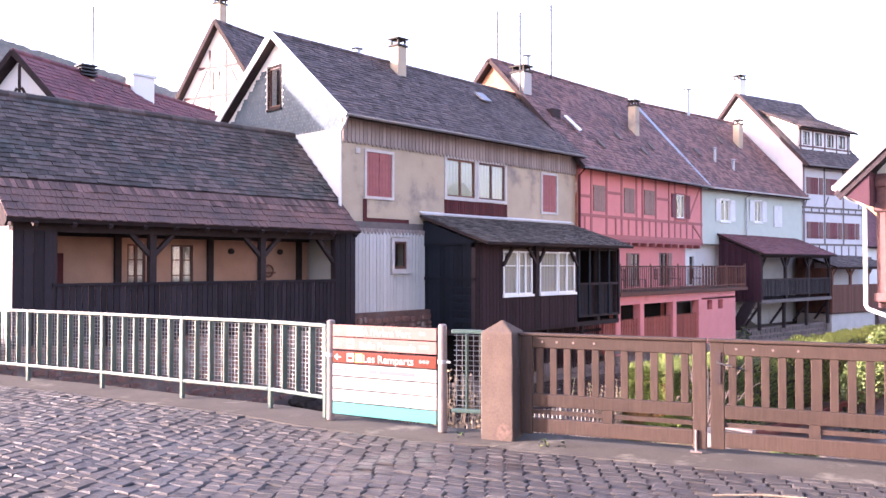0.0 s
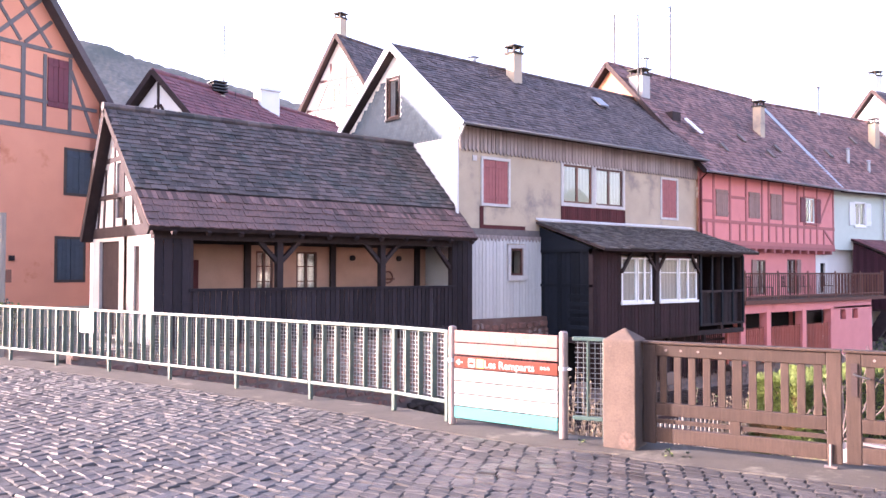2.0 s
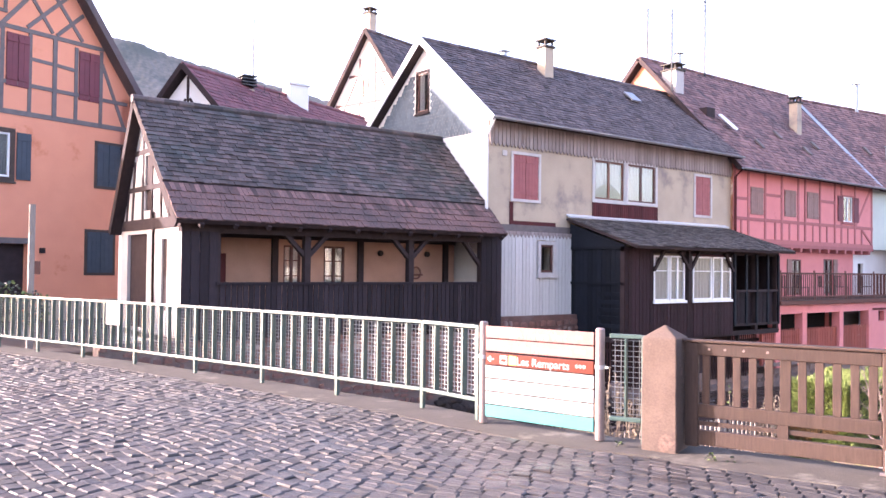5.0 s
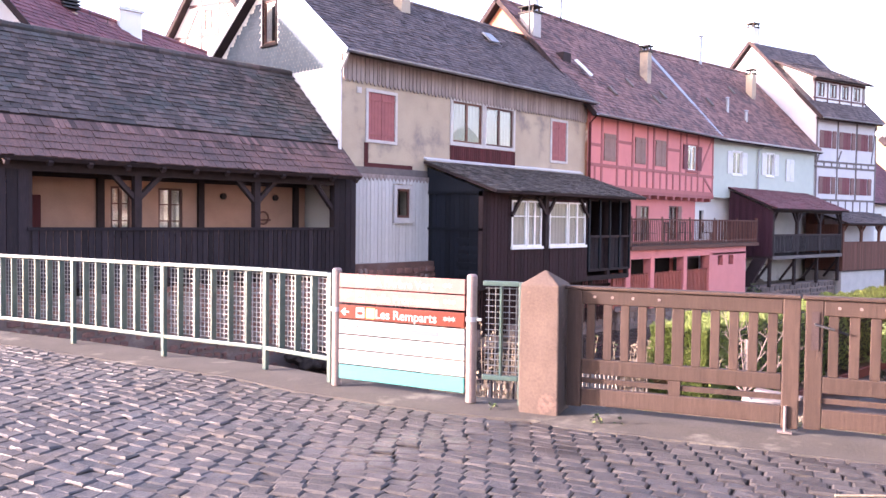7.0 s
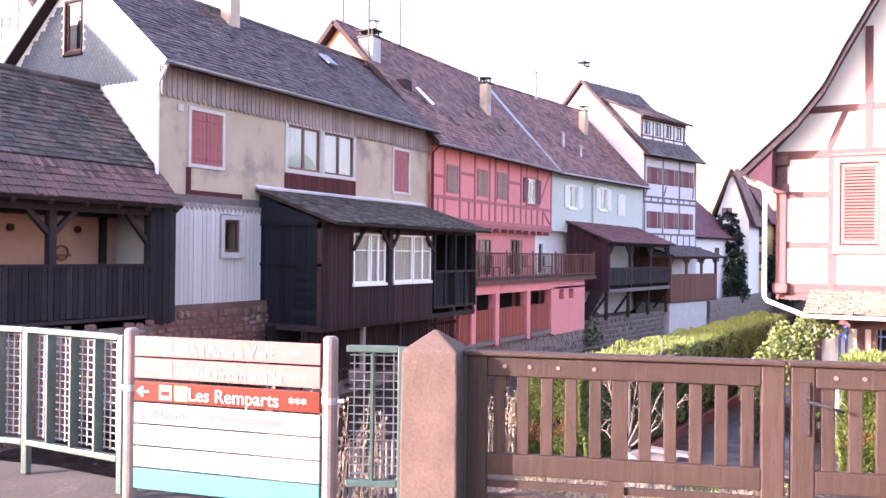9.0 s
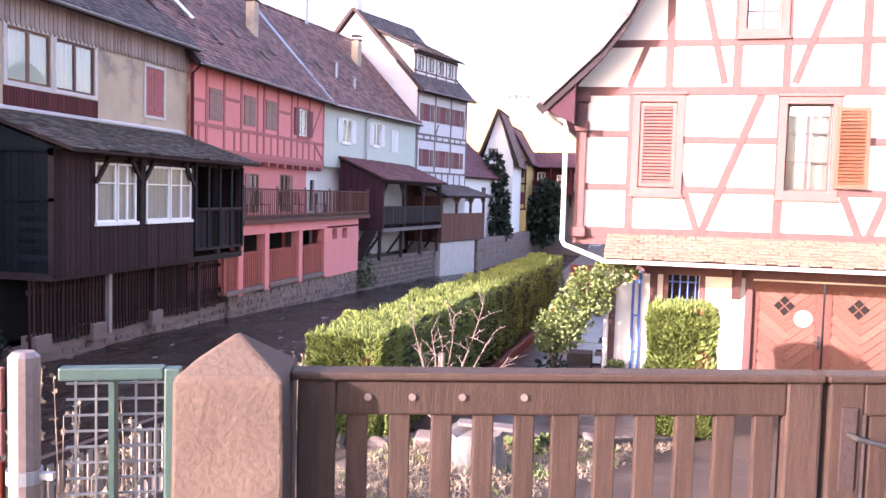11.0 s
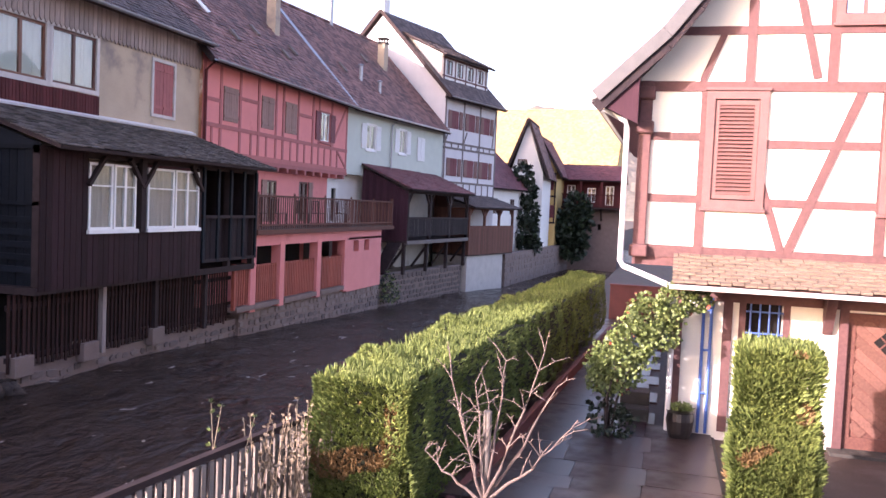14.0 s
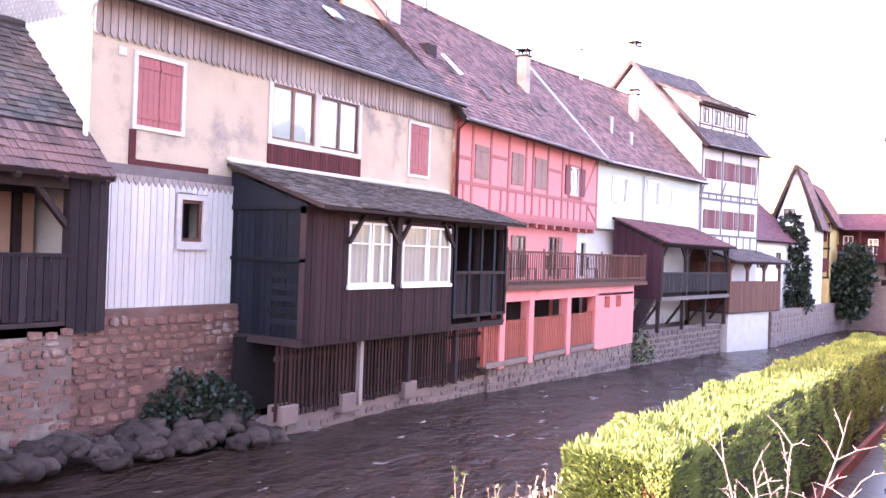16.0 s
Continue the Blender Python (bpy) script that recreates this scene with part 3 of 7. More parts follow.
def gutter(th, x0, x1, y, z, mat="zinc", r=0.07):
    g = Geo()
    n = 6
    pts = [(y + r * math.cos(math.pi + math.pi * i / n), z + r * math.sin(math.pi + math.pi * i / n)) for i in range(n + 1)]
    pts += [(q[0] * 0.9 + y * 0.1, q[1] * 0.9 + z * 0.1) for q in reversed(pts)]
    g.prism_x(pts, x0, x1)
    return part("gutter", g, mat, th)


def boards(th, w, x0, x1, z0, z1, mat, step=0.14, y=-0.025, thick=0.025, name="board", low=None, gap=0.012):
    """Upright boards on a wall, one piece each; low(x) gives a shaped lower edge."""
    n = max(1, round((x1 - x0) / step))
    for i in range(n):
        a, b = x0 + (x1 - x0) * i / n, x0 + (x1 - x0) * (i + 1) / n - gap
        dz = random.uniform(-0.012, 0.012)
        za = z0(a) if callable(z0) else z0
        zb = z0(b) if callable(z0) else z0
        ta = z1(a) if callable(z1) else z1
        tb = z1(b) if callable(z1) else z1
        yy = y + random.uniform(-0.004, 0.004)
        if low:
            poly = [(a, za + dz), ((a + b) / 2, (za + zb) / 2 + dz - low), (b, zb + dz), (b, tb), (a, ta)]
        else:
            poly = [(a, za + dz), (b, zb + dz), (b, tb), (a, ta)]
        part(name, Geo().prism(poly, yy, yy + thick), mat, th, m=w)

# ---------------------------------------------------------------- ground, road, river
RAIL = [(2.1, 21.3), (2.5, 20.0), (2.9, 18.7), (3.25, 17.4), (3.65, 16.0), (4.08, 14.6), (4.5, 13.1), (4.88, 11.45), (5.25, 9.93), (5.54, 8.38), (5.86, 6.98)]
EDGE = [(0.5, 26.0)] + RAIL + [(5.90, 5.95), (6.19, 4.57), (6.42, 3.98), (6.55, 3.82), (7.10, 2.18), (7.62, 0.52), (9.2, -4.5), (13.0, -16.0)]
EY, EX = [p[1] for p in EDGE][::-1], [p[0] for p in EDGE][::-1]


def edge_x(y):
    return float(np.interp(y, EY, EX))


def garden_z(x, y=0.0):
    flat = float(np.interp(x, [6, 7.5, 10, 13.2, 16, 18, 60], [-0.35, -0.5, -0.95, -1.42, -1.9, -2.0, -2.0]))
    return flat + (min(flat, -1.62) - flat) * float(np.clip((y - 5.6) / 1.2, 0, 1))


def water_z(x):
    return float(np.interp(x, [-60, 24, 40, 60, 120], [-2.3, -2.35, -2.9, -3.2, -3.6]))


def bank_y(x):
    """The far bank: the foot of the houses' walls."""
    return float(np.interp(x, [-60, 15, 19, 38.8, 50, 58, 75, 130], [17.0, 16.9, 15.6, 15.4, 14.4, 13.2, 12.2, 9.0]))


def ground_z(x, y):
    if y > (18.2 if x < 41 else bank_y(x) + 2.0):
        return -0.3 if x < 60 else float(np.interp(x, [60, 100], [-0.3, -1.5]))
    if y > 7.9 - 0.02 * max(0, x - 14):
        return -4.2
    if x > edge_x(y) + 0.3:
        return garden_z(x, y) - 0.05
    return -0.4


xs = sorted({-900, -500, -250, -120, -60, *range(-40, 6, 2), 6, 6.6, 7.2, 7.8, 8.4, *range(9, 130), 160, 220, 320, 500, 900})
ys = sorted({-900, -500, -250, -120, -60, *range(-40, 4, 2), 4, 4.8, 5.6, 6.2, 6.8, 7.5, 7.88, 7.9, 8.4, *range(9, 18), 17.9, 18.2, 18.4, 19, 20, 22, 26, 32, 40, 60, 100, 160, 250, 500, 900})
g = Geo()
g.v = [(x, y, ground_z(x, y)) for y in ys for x in xs]
nx = len(xs)
g.f = [(j * nx + i, j * nx + i + 1, (j + 1) * nx + i + 1, (j + 1) * nx + i) for j in range(len(ys) - 1) for i in range(nx - 1)]
tagged(part("ground", g, "soil"), "damp brown earth with patches of moss", "ground", kind="structure")

g = Geo()
cy = [-16, -4.5, 0.5, 2.2, 3.8, 4.6, 6, 7, 8.4, 9.9, 11.5, 13.1, 14.6, 16, 17.4, 18.7, 20, 21.3, 26]
for a, b in zip(cy, cy[1:]):
    g.add([(-40, a, -0.045), (edge_x(a) + 0.2, a, -0.045), (edge_x(b) + 0.2, b, -0.045), (-40, b, -0.045), (-40, a, -0.6), (edge_x(a) + 0.2, a, -0.6), (edge_x(b) + 0.2, b, -0.6), (-40, b, -0.6)],
          [(0, 1, 2, 3), (7, 6, 5, 4), (1, 5, 6, 2), (0, 4, 5, 1), (2, 6, 7, 3)])
road = tagged(part("road", g, "joint"), "street of wet grey stone setts on the bridge", "road", kind="structure")
g = Geo()
for a, b in zip(cy, cy[1:]):
    k = 0.55 if a < 3.7 else 0.42
    xa, xb = edge_x(a), edge_x(b)
    g.add([(xa - k, a, -0.02), (xa + 0.22, a, 0.0), (xb + 0.22, b, 0.0), (xb - k, b, -0.02), (xa - k, a, -0.3), (xa + 0.22, a, -0.3), (xb + 0.22, b, -0.3), (xb - k, b, -0.3)],
          [(0, 1, 2, 3), (7, 6, 5, 4), (1, 5, 6, 2), (0, 3, 7, 4), (0, 4, 5, 1), (2, 6, 7, 3)])
tagged(part("kerb", g, "concrete"), "low worn concrete edge strip along the bridge railing", "kerb", kind="structure")

# river
g = Geo()
rx = list(range(-60, 7, 3)) + [7 + 0.5 * i for i in range(0, 130)] + list(range(73, 130, 3))
ry = [5.5 + 0.4 * i for i in range(0, 33)]
g.v = [(x, y, water_z(x) + (0.08 * noise.noise(Vector((x * 0.6, y * 1.1, 0))) + 0.05 * noise.noise(Vector((x * 1.9, y * 2.3, 3))) if x > 6 else 0)) for y in ry for x in rx]
nx = len(rx)
g.f = [(j * nx + i, j * nx + i + 1, (j + 1) * nx + i + 1, (j + 1) * nx + i) for j in range(len(ry) - 1) for i in range(nx - 1)]
water = tagged(part("water", g, "water"), "fast brown river with small ripples and foam", "river", kind="structure")
for pl in water.data.polygons:
    pl.use_smooth = True


def stone_wall(name, a, b, z0, z1, mat, stone_mat, size, thick=0.5, seed=1, label="", own=True, batter=0.0):
    """A rubble wall from a to b (outside on the right-hand side): mortar body and separate stones."""
    f = along(a, b)
    length = math.hypot(b[0] - a[0], b[1] - a[1])
    if not callable(z1):
        top = z1
        z1 = lambda s: top
    w = thing(name, f, label, "wall", kind="structure")
    body = Geo().prism([(0, z0), (length, z0), (length, z1(length)), (0, z1(0))], 0, thick)
    part("mortar", body, mat, w)
    rnd = random.Random(seed)
    z = z0
    row = 0
    rest = Geo()
    count = 0
    while z < max(z1(0), z1(length)) - size * 0.4:
        h = size * rnd.uniform(0.6, 1.0)
        s = rnd.uniform(-size, 0)
        while s < length:
            wd = size * rnd.uniform(0.8, 1.9)
            s0, s1 = max(0, s + 0.02), min(length, s + wd - 0.02)
            if s1 - s0 > 0.08 and z + h < z1((s0 + s1) / 2) and rnd.random() < (0.8 if "shed" in name else 0.96):
                dz = rnd.uniform(-0.03, 0.03)
                proud = rnd.uniform(0.012, 0.05)
                j = lambda k: rnd.uniform(-k, k) * size
                za, zb, sm = z + 0.015 + dz, z + h - 0.015 + dz, (s0 + s1) / 2
                c = [(s0 + abs(j(.12)), za + abs(j(.15))), (sm + j(.3), za + j(.06)), (s1 - abs(j(.12)), za + abs(j(.15))), (s1, (za + zb) / 2 + j(.15)), (s1 - abs(j(.15)), zb - abs(j(.18))), (sm + j(.3), zb + j(.06)), (s0 + abs(j(.15)), zb - abs(j(.18))), (s0, (za + zb) / 2 + j(.15))]
                c = [(min(length, max(0, p)), q) for p, q in c]
                cx, cz = (s0 + s1) / 2, z + h / 2 + dz
                inner = [(cx + (p[0] - cx) * rnd.uniform(0.78, 0.93), -proud, cz + (p[1] - cz) * rnd.uniform(0.72, 0.9)) for p in c]
                mid = []
                for i, p in enumerate(c):
                    mid.append((p[0], 0.01, p[1]))
                vs = mid + inner
                fs = [tuple(range(8, 16))] + [(i, (i + 1) % 8, (i + 1) % 8 + 8, i + 8) for i in range(8)]
                if own and count < 290:
                    part("stone", Geo().add(vs, fs), stone_mat, w)
                else:
                    rest.add(vs, fs)
                count += 1
            s += wd
        z += h
        row += 1
    if rest.v:
        tagged(part("stones", rest, stone_mat, w), kind="stuff")
    return w


stone_wall("wall_river_garden", (6.6, 7.75), (44, 7.2), -4.2, lambda s: garden_z(6.6 + s, 7.7) + 0.03, "mortar", "rubble", 0.4, 0.4, 7, "rough stone bank wall below the garden hedge", own=False)
stone_wall("wall_river_shed", (5.0, 16.98), (15.5, 16.98), -4.0, 0.0, "mortar_shed", "rubble_red", 0.2, 0.4, 3, "crumbling plastered brick and stone wall below the gallery", own=True)
stone_wall("wall_river_house", (15.5, 17.06), (20.2, 17.06), -4.0, 0.25, "mortar_red", "rubble_red", 0.22, 0.4, 4, "reddish rubble stone wall below the white boarding", own=True)
stone_wall("wall_river_leanto", (18.9, 15.55), (27.6, 15.55), -4.0, -1.98, "mortar", "rubble", 0.26, 0.5, 5, "low grey river wall of rubble stone with mortar", own=True)
stone_wall("wall_river_terrace", (27.6, 15.45), (38.85, 15.25), -4.2, lambda s: -1.62 - 0.012 * s, "mortar", "rubble", 0.26, 0.5, 6, "low river wall of grey rubble stone under the pink terrace", own=True)
stone_wall("wall_river_green", (38.85, 15.5), (49.3, 14.35), -4.2, -1.55, "mortar", "rubble", 0.3, 0.5, 8, "stained concrete and stone river wall with moss", own=False)
stone_wall("wall_river_far", (55.2, 13.1), (110, 10.0), -4.5, -1.2, "mortar", "rubble", 0.5, 0.5, 9, "far stone river wall in shade", own=False)

# far wooded hills
def hill(name, pts, depth, label):
    g = Geo()
    cols = []
    for a, b in zip(pts, pts[1:]):
        for k in range(60):
            cols.append([a[j] + (b[j] - a[j]) * k / 60 for j in range(3)])
    rows = 36
    for r in range(rows + 1):
        t = r / rows
        for x, y, z in cols:
            d = math.hypot(x, y)
            f = 1 - depth * (1 - t) / d
            px, py = x * f, y * f
            rough = 2.2 * noise.fractal(Vector((px * 0.03, py * 0.03, 1)), 1.0, 2.0, 5) + 0.9 * noise.noise(Vector((px * 0.4, py * 0.4, 5)))
            g.v.append((px, py, -3 + (z + 3) * t ** 0.8 + rough * min(1, t * 4)))
    m = len(cols)
    g.f = [(r * m + i, r * m + i + 1, (r + 1) * m + i + 1, (r + 1) * m + i) for r in range(rows) for i in range(m - 1)]
    return tagged(part(name, g, "hill"), label, "hill", kind="structure")


hill("hill_north", [(60, 500, 140), (134, 481, 131), (170, 469, 122), (205, 455, 114), (248, 433, 102), (300, 395, 98), (381, 323, 100), (430, 260, 70), (460, 200, 40)], 160, "wooded winter hillside, haze put into its pale colour")
hill("hill_east", [(470, 170, 30), (493, 110, 54), (499, 84, 63), (502, 60, 62), (504, 41, 58), (505, 10, 40), (505, -60, 40)], 120, "far wooded hill beyond the village")


def chimney(th, x, y, z0, z1, w, d, mat, cap="concrete"):
    ob = part("chimney", Geo().box(x - w / 2, x + w / 2, y - d / 2, y + d / 2, z0, z1), mat, th, bevel=0.012)
    g = Geo().box(x - w / 2 - 0.05, x + w / 2 + 0.05, y - d / 2 - 0.05, y + d / 2 + 0.05, z1, z1 + 0.07)
    for sx in (-1, 1):
        for sy in (-1, 1):
            g.box(x + sx * w * 0.4 - 0.03, x + sx * w * 0.4 + 0.03, y + sy * d * 0.4 - 0.03, y + sy * d * 0.4 + 0.03, z1 + 0.07, z1 + 0.26)
    g.box(x - w / 2 - 0.06, x + w / 2 + 0.06, y - d / 2 - 0.06, y + d / 2 + 0.06, z1 + 0.26, z1 + 0.31)
    part("chimney_cap", g, cap, ob)
    return ob


def pipe(th, x, y, z0, z1, r=0.09, mat="zinc"):
    g = Geo().tube([(x, y, z0), (x, y, z1)], r, 10).tube([(x, y, z1 + 0.03), (x, y, z1 + 0.09)], [r * 1.8, r * 0.3], 10)
    return part("flue_pipe", g, mat, th)


def aerial(th, x, y, z0, z1, bars=True):
    g = Geo().tube([(x, y, z0), (x, y, z1)], 0.04, 6)
    if bars:
        for k, L in ((0.1, 0.5), (0.25, 0.4), (0.5, 0.6)):
            g.tube([(x - L / 2, y, z1 - k), (x + L / 2, y, z1 - k)], 0.012, 5)
    return part("aerial", g, "iron", th)


# ---------------------------------------------------------------- timber shed with river gallery
def shed():
    th = thing("shed", pose(6.7, 17.0, 0), "old shed with mossy tiled roof and dark wooden river gallery", "shed")
    L, D = 9.35, 4.2
    wg = pose(0, D, 0, 0, 0, -90)
    door, slit = (0.5, 1.95, 0.1, 2.4), (2.98, 3.32, 0.6, 2.25)
    hatch = (1.72, 2.2, 2.95, 4.3)
    top = [(0, 2.75), (1.55, 5.48), (D, 2.75)]
    part("wall", wall_geo(D, -0.3, top, 0.25, [door, slit, hatch]), "plaster_old", th, "white plastered timber gable", m=wg)
    part("door", Geo().box(door[0], door[1], 0.08, 0.14, door[2], door[3]), "timber_dark", th, m=wg)
    part("hatch", Geo().box(hatch[0], hatch[1], 0.05, 0.1, hatch[2], hatch[3]), "timber_dark", th, m=wg)
    part("shutter", Geo().box(slit[0], slit[1], 0.04, 0.1, slit[2], slit[3]), "timber_dark", th, m=wg)
    timbers(th, wg, [(0, 2.62, D, 2.62, 0.26), (0.45, 3.5, 3.4, 3.5, 0.12), (1.0, 4.4, 2.55, 4.4, 0.12), (1.62, 2.7, 1.62, 5.2, 0.11), (2.28, 2.7, 2.28, 4.7, 0.11), (0.85, 2.7, 1.0, 4.2, 0.1), (2.95, 2.7, 2.85, 4.0, 0.1), (0.4, 2.7, 0.55, 3.5, 0.1), (3.5, 2.7, 2.9, 3.5, 0.1)], "timber_dark")
    g = Geo()
    g.beam((-0.12, -0.26, 2.45), (1.57, -0.26, 5.62), 0.05, 0.2, (0, 0, 1)).beam((D + 0.4, -0.26, 2.52), (1.57, -0.26, 5.62), 0.05, 0.16, (0, 0, 1))
    part("bargeboard", g, "timber_dark", th, m=wg)
    part("wall", wall_geo(L, -0.3, 2.75, 0.25).moved(pose(0, D, 0)), "plaster_white", th)
    part("floor", Geo().box(0, L, -0.02, D, -0.1, 0.02), "timber_dark", th)
    # inner wall of the gallery with its windows
    holes = [(0.4, 0.75, 1.5, 2.15), (3.35, 3.85, 1.0, 2.2), (4.55, 5.2, 1.0, 2.2)]
    wi = pose(0, 1.7, 0)
    part("inner_wall", wall_geo(L - 0.3, 0, 2.9, 0.2, holes), "plaster_inside", th, "ochre plastered wall inside the gallery", m=wi)
    for h in holes:
        window(th, wi, *h, mat="frame_brown", cols=2, rows=3, sill=False, curtain=True)
    for x in (0.85, 3.0, 5.6, 8.6):
        part("post", Geo().box(x, x + 0.16, 1.6, 1.72, 0, 2.7), "timber_dark", th)
    part("inner_rail", Geo().box(0.1, L - 0.3, 1.62, 1.69, 2.35, 2.5), "timber_dark", th)
    part("inner_door", Geo().box(1.0, 1.75, 1.64, 1.69, 0.05, 1.95), "wood_maroon", th, "dark red door inside the gallery")
    # gallery front
    for x in (3.05, 6.15, 0.75, 8.65):
        part("post", Geo().box(x, x + 0.17, 0.0, 0.17, 0, 2.5), "timber_dark", th, bevel=0.012)
        if 2 < x < 8:
            for s in (-1, 1):
                part("brace", Geo().beam((x + 0.085, 0.085, 1.85), (x + 0.085 + s * 0.55, 0.085, 2.4), 0.1, 0.12, (0, 1, 0)), "timber_dark", th)
    part("brace", Geo().beam((8.68, 0.085, 1.75), (8.1, 0.085, 2.4), 0.1, 0.12, (0, 1, 0)), "timber_dark", th)
    part("eaves_beam", Geo().box(0, L, -0.02, 0.2, 2.38, 2.62), "timber_dark", th)
    part("handrail", Geo().box(0.8, 8.8, -0.07, 0.09, 1.2, 1.27), "wood_black", th)
    w0 = pose(0, 0, 0)
    boards(th, w0, 0.9, 8.65, 0.12, 1.2, "wood_black", 0.14, -0.03, 0.025, gap=0.02)
    boards(th, w0, 0.0, 0.85, -0.1, 2.4, "wood_black", 0.2, -0.035, 0.025)
    boards(th, w0, 8.65, 9.42, -0.1, 2.6, "wood_black", 0.19, -0.04, 0.025)
    part("sill_beam", Geo().box(0, L, -0.02, 0.2, -0.14, 0.1), "timber_dark", th)
    for i in range(12):
        x = 0.3 + i * 0.8
        part("rafter", Geo().beam((x, -0.42, 2.5), (x, 0.4, 3.24), 0.09, 0.11), "timber_dark", th)
    slope(th, -0.28, L - 0.1, (-0.45, 2.62), (0.45, 3.51), "tile_brown", 11, 0.115, 0.23, own=290)
    slope(th, -0.28, L - 0.1, (0.45, 3.51), (2.65, 5.68), "tile_moss", 13, 0.19, 0.165)
    slope(th, -0.28, L - 0.1, (4.32, 2.45), (2.65, 5.68), "tile_moss", 12, 0.19, 0.165)
    ridge(th, -0.3, L - 0.1, 2.65, 5.72, "tile_moss")
    # tools hung on the inner wall
    for x, z in ((6.35, 2.05), (8.0, 2.05)):
        part("wall_bracket", Geo().tube([(x, 1.62, z), (x, 1.70, z)], 0.08, 10), "timber_dark", th)
    wheel = Geo()
    pts = [(7.55 + 0.17 * math.cos(a * math.pi / 6), 1.6, 1.5 + 0.17 * math.sin(a * math.pi / 6)) for a in range(13)]
    wheel.tube(pts, 0.025, 6)
    part("hung_tool", wheel.box(7.3, 7.8, 1.6, 1.63, 1.42, 1.47).box(7.22, 7.3, 1.59, 1.64, 1.3, 1.65), "wood_brown", th, "old wooden tools hung on the wall")


shed()


# ---------------------------------------------------------------- grey house
def grey_house():
    th = thing("house", pose(15.95, 17.4, 0), "grey plastered house with board-clad eaves and red shutters over the river", "house")
    L, D = 12.4, 6.1
    s1, s3 = (0.98, 2.05, 3.76, 5.1), (10.1, 11.05, 3.72, 5.15)
    w1, w2 = (4.62, 6.08, 3.98, 5.26), (6.28, 7.78, 3.98, 5.26)
    wf = pose(0, 0, 0)
    lowwin = (2.05, 2.6, 1.55, 2.4)
    part("wall", wall_geo(L, 0.0, 6.2, 0.3, [s1, s3, w1, w2, lowwin]), "plaster_grey", th, "stained grey-brown plaster wall", m=pose(0.004, 0, 0))
    wg = pose(0, D, 0, 0, 0, -90)
    gw = (2.55, 3.15, 6.72, 8.0)
    part("wall", wall_geo(D - 0.004, 0, [(0, 6.3), (D / 2, 8.85), (D, 6.3)], 0.3, [gw]), "plaster_white", th, "white gable wall", m=wg)
    part("wall", wall_geo(L, 0, 6.2, 0.3).moved(pose(0.004, D - 0.304, 0)), "plaster_grey", th)
    part("wall", wall_geo(D - 0.02, 0, [(0, 6.2), (D / 2, 8.8), (D, 6.2)], 0.3).moved(pose(L - 0.3, D - 0.01, 0, 0, 0, -90)), "plaster_grey", th)
    part("attic_floor", Geo().box(0.3, L - 0.3, 0.3, D - 0.3, 3.0, 3.1), "timber_dark", th)
    # slates on the upper gable
    rnd, g = random.Random(5), Geo()
    for r in range(26):
        z = 5.72 + r * 0.11
        for c in range(40):
            x = -0.05 + c * 0.15 + (0.075 if r % 2 else 0)
            limit = min(6.3 + x * 0.82, 6.3 + (D - x) * 0.82)
            right = D - 0.12
            if z > limit - 0.2 or x > right or (gw[0] - 0.2 < x < gw[1] + 0.08 and z > gw[2] - 0.18):
                continue
            g.add([(x, -0.012, z), (x + 0.145, -0.012, z), (x + 0.145, -0.003, z + 0.14), (x, -0.003, z + 0.14), (x + 0.07, -0.012, z - 0.04)], [(0, 4, 1, 2, 3)])
    tagged(part("slate_cladding", g, "slate", th, "blue-grey slate cladding", m=wg), kind="stuff")
    window(th, wg, *gw, mat="frame_brown", cols=1, surround="timber_dark", sur=0.06)
    for s in (s1, s3):
        fr = ring_geo(*s, 0.085, -0.04, 0.06)
        part("window_frame", fr, "paint_old", th, "white painted window surround")
        shutter(th, wf, s[0], s[1], s[2], s[3], "shutter_red", y=0.0, leaves=2, label="closed faded red shutter")
        # added near-black slab, coloured as the unlit room behind the shutters
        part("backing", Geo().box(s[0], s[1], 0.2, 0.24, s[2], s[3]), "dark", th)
    window(th, wf, *w1, mat="wood_honey", cols=2, surround="paint_old", curtain=2, sill=False, bar=0.06, sur=0.12)
    window(th, wf, *w2, mat="frame_brown", cols=2, surround="paint_old", curtain=True, sill=False, bar=0.06, sur=0.1)
    boards(th, wf, 4.5, 7.9, 3.25, 3.86, "wood_maroon", 0.1, -0.03, 0.025)
    # boards under the eaves
    boards(th, wf, 0.02, L, 5.36, 6.15, "wood_weather", 0.16, -0.06, 0.03, low=0.09, gap=0.022)
    for x in (1.35, 5.0, 8.6):
        part("batten", Geo().box(x, x + 0.05, -0.08, -0.05, 5.4, 6.15), "wood_weather", th)
    # white boarding below
    boards(th, wf, 0.3, lowwin[0] - 0.14, 0.2, 2.72, "wood_white", 0.15, -0.10, 0.03)
    boards(th, wf, lowwin[1] + 0.14, 4.05, 0.2, 2.68, "wood_white", 0.15, -0.10, 0.03)
    boards(th, wf, lowwin[0] - 0.14, lowwin[1] + 0.14, 0.2, lowwin[2] - 0.14, "wood_white", 0.15, -0.10, 0.03)
    boards(th, wf, lowwin[0] - 0.14, lowwin[1] + 0.14, lowwin[3] + 0.14, 2.7, "wood_white", 0.15, -0.10, 0.03)
    boards(th, wf, 0.3, 4.05, 2.7, 2.78, "wood_weather", 0.15, -0.12, 0.03, low=0.1)
    window(th, pose(0, -0.12, 0), *lowwin, mat="frame_brown", cols=1, surround="paint_old", sur=0.11, sill=True, bar=0.07)
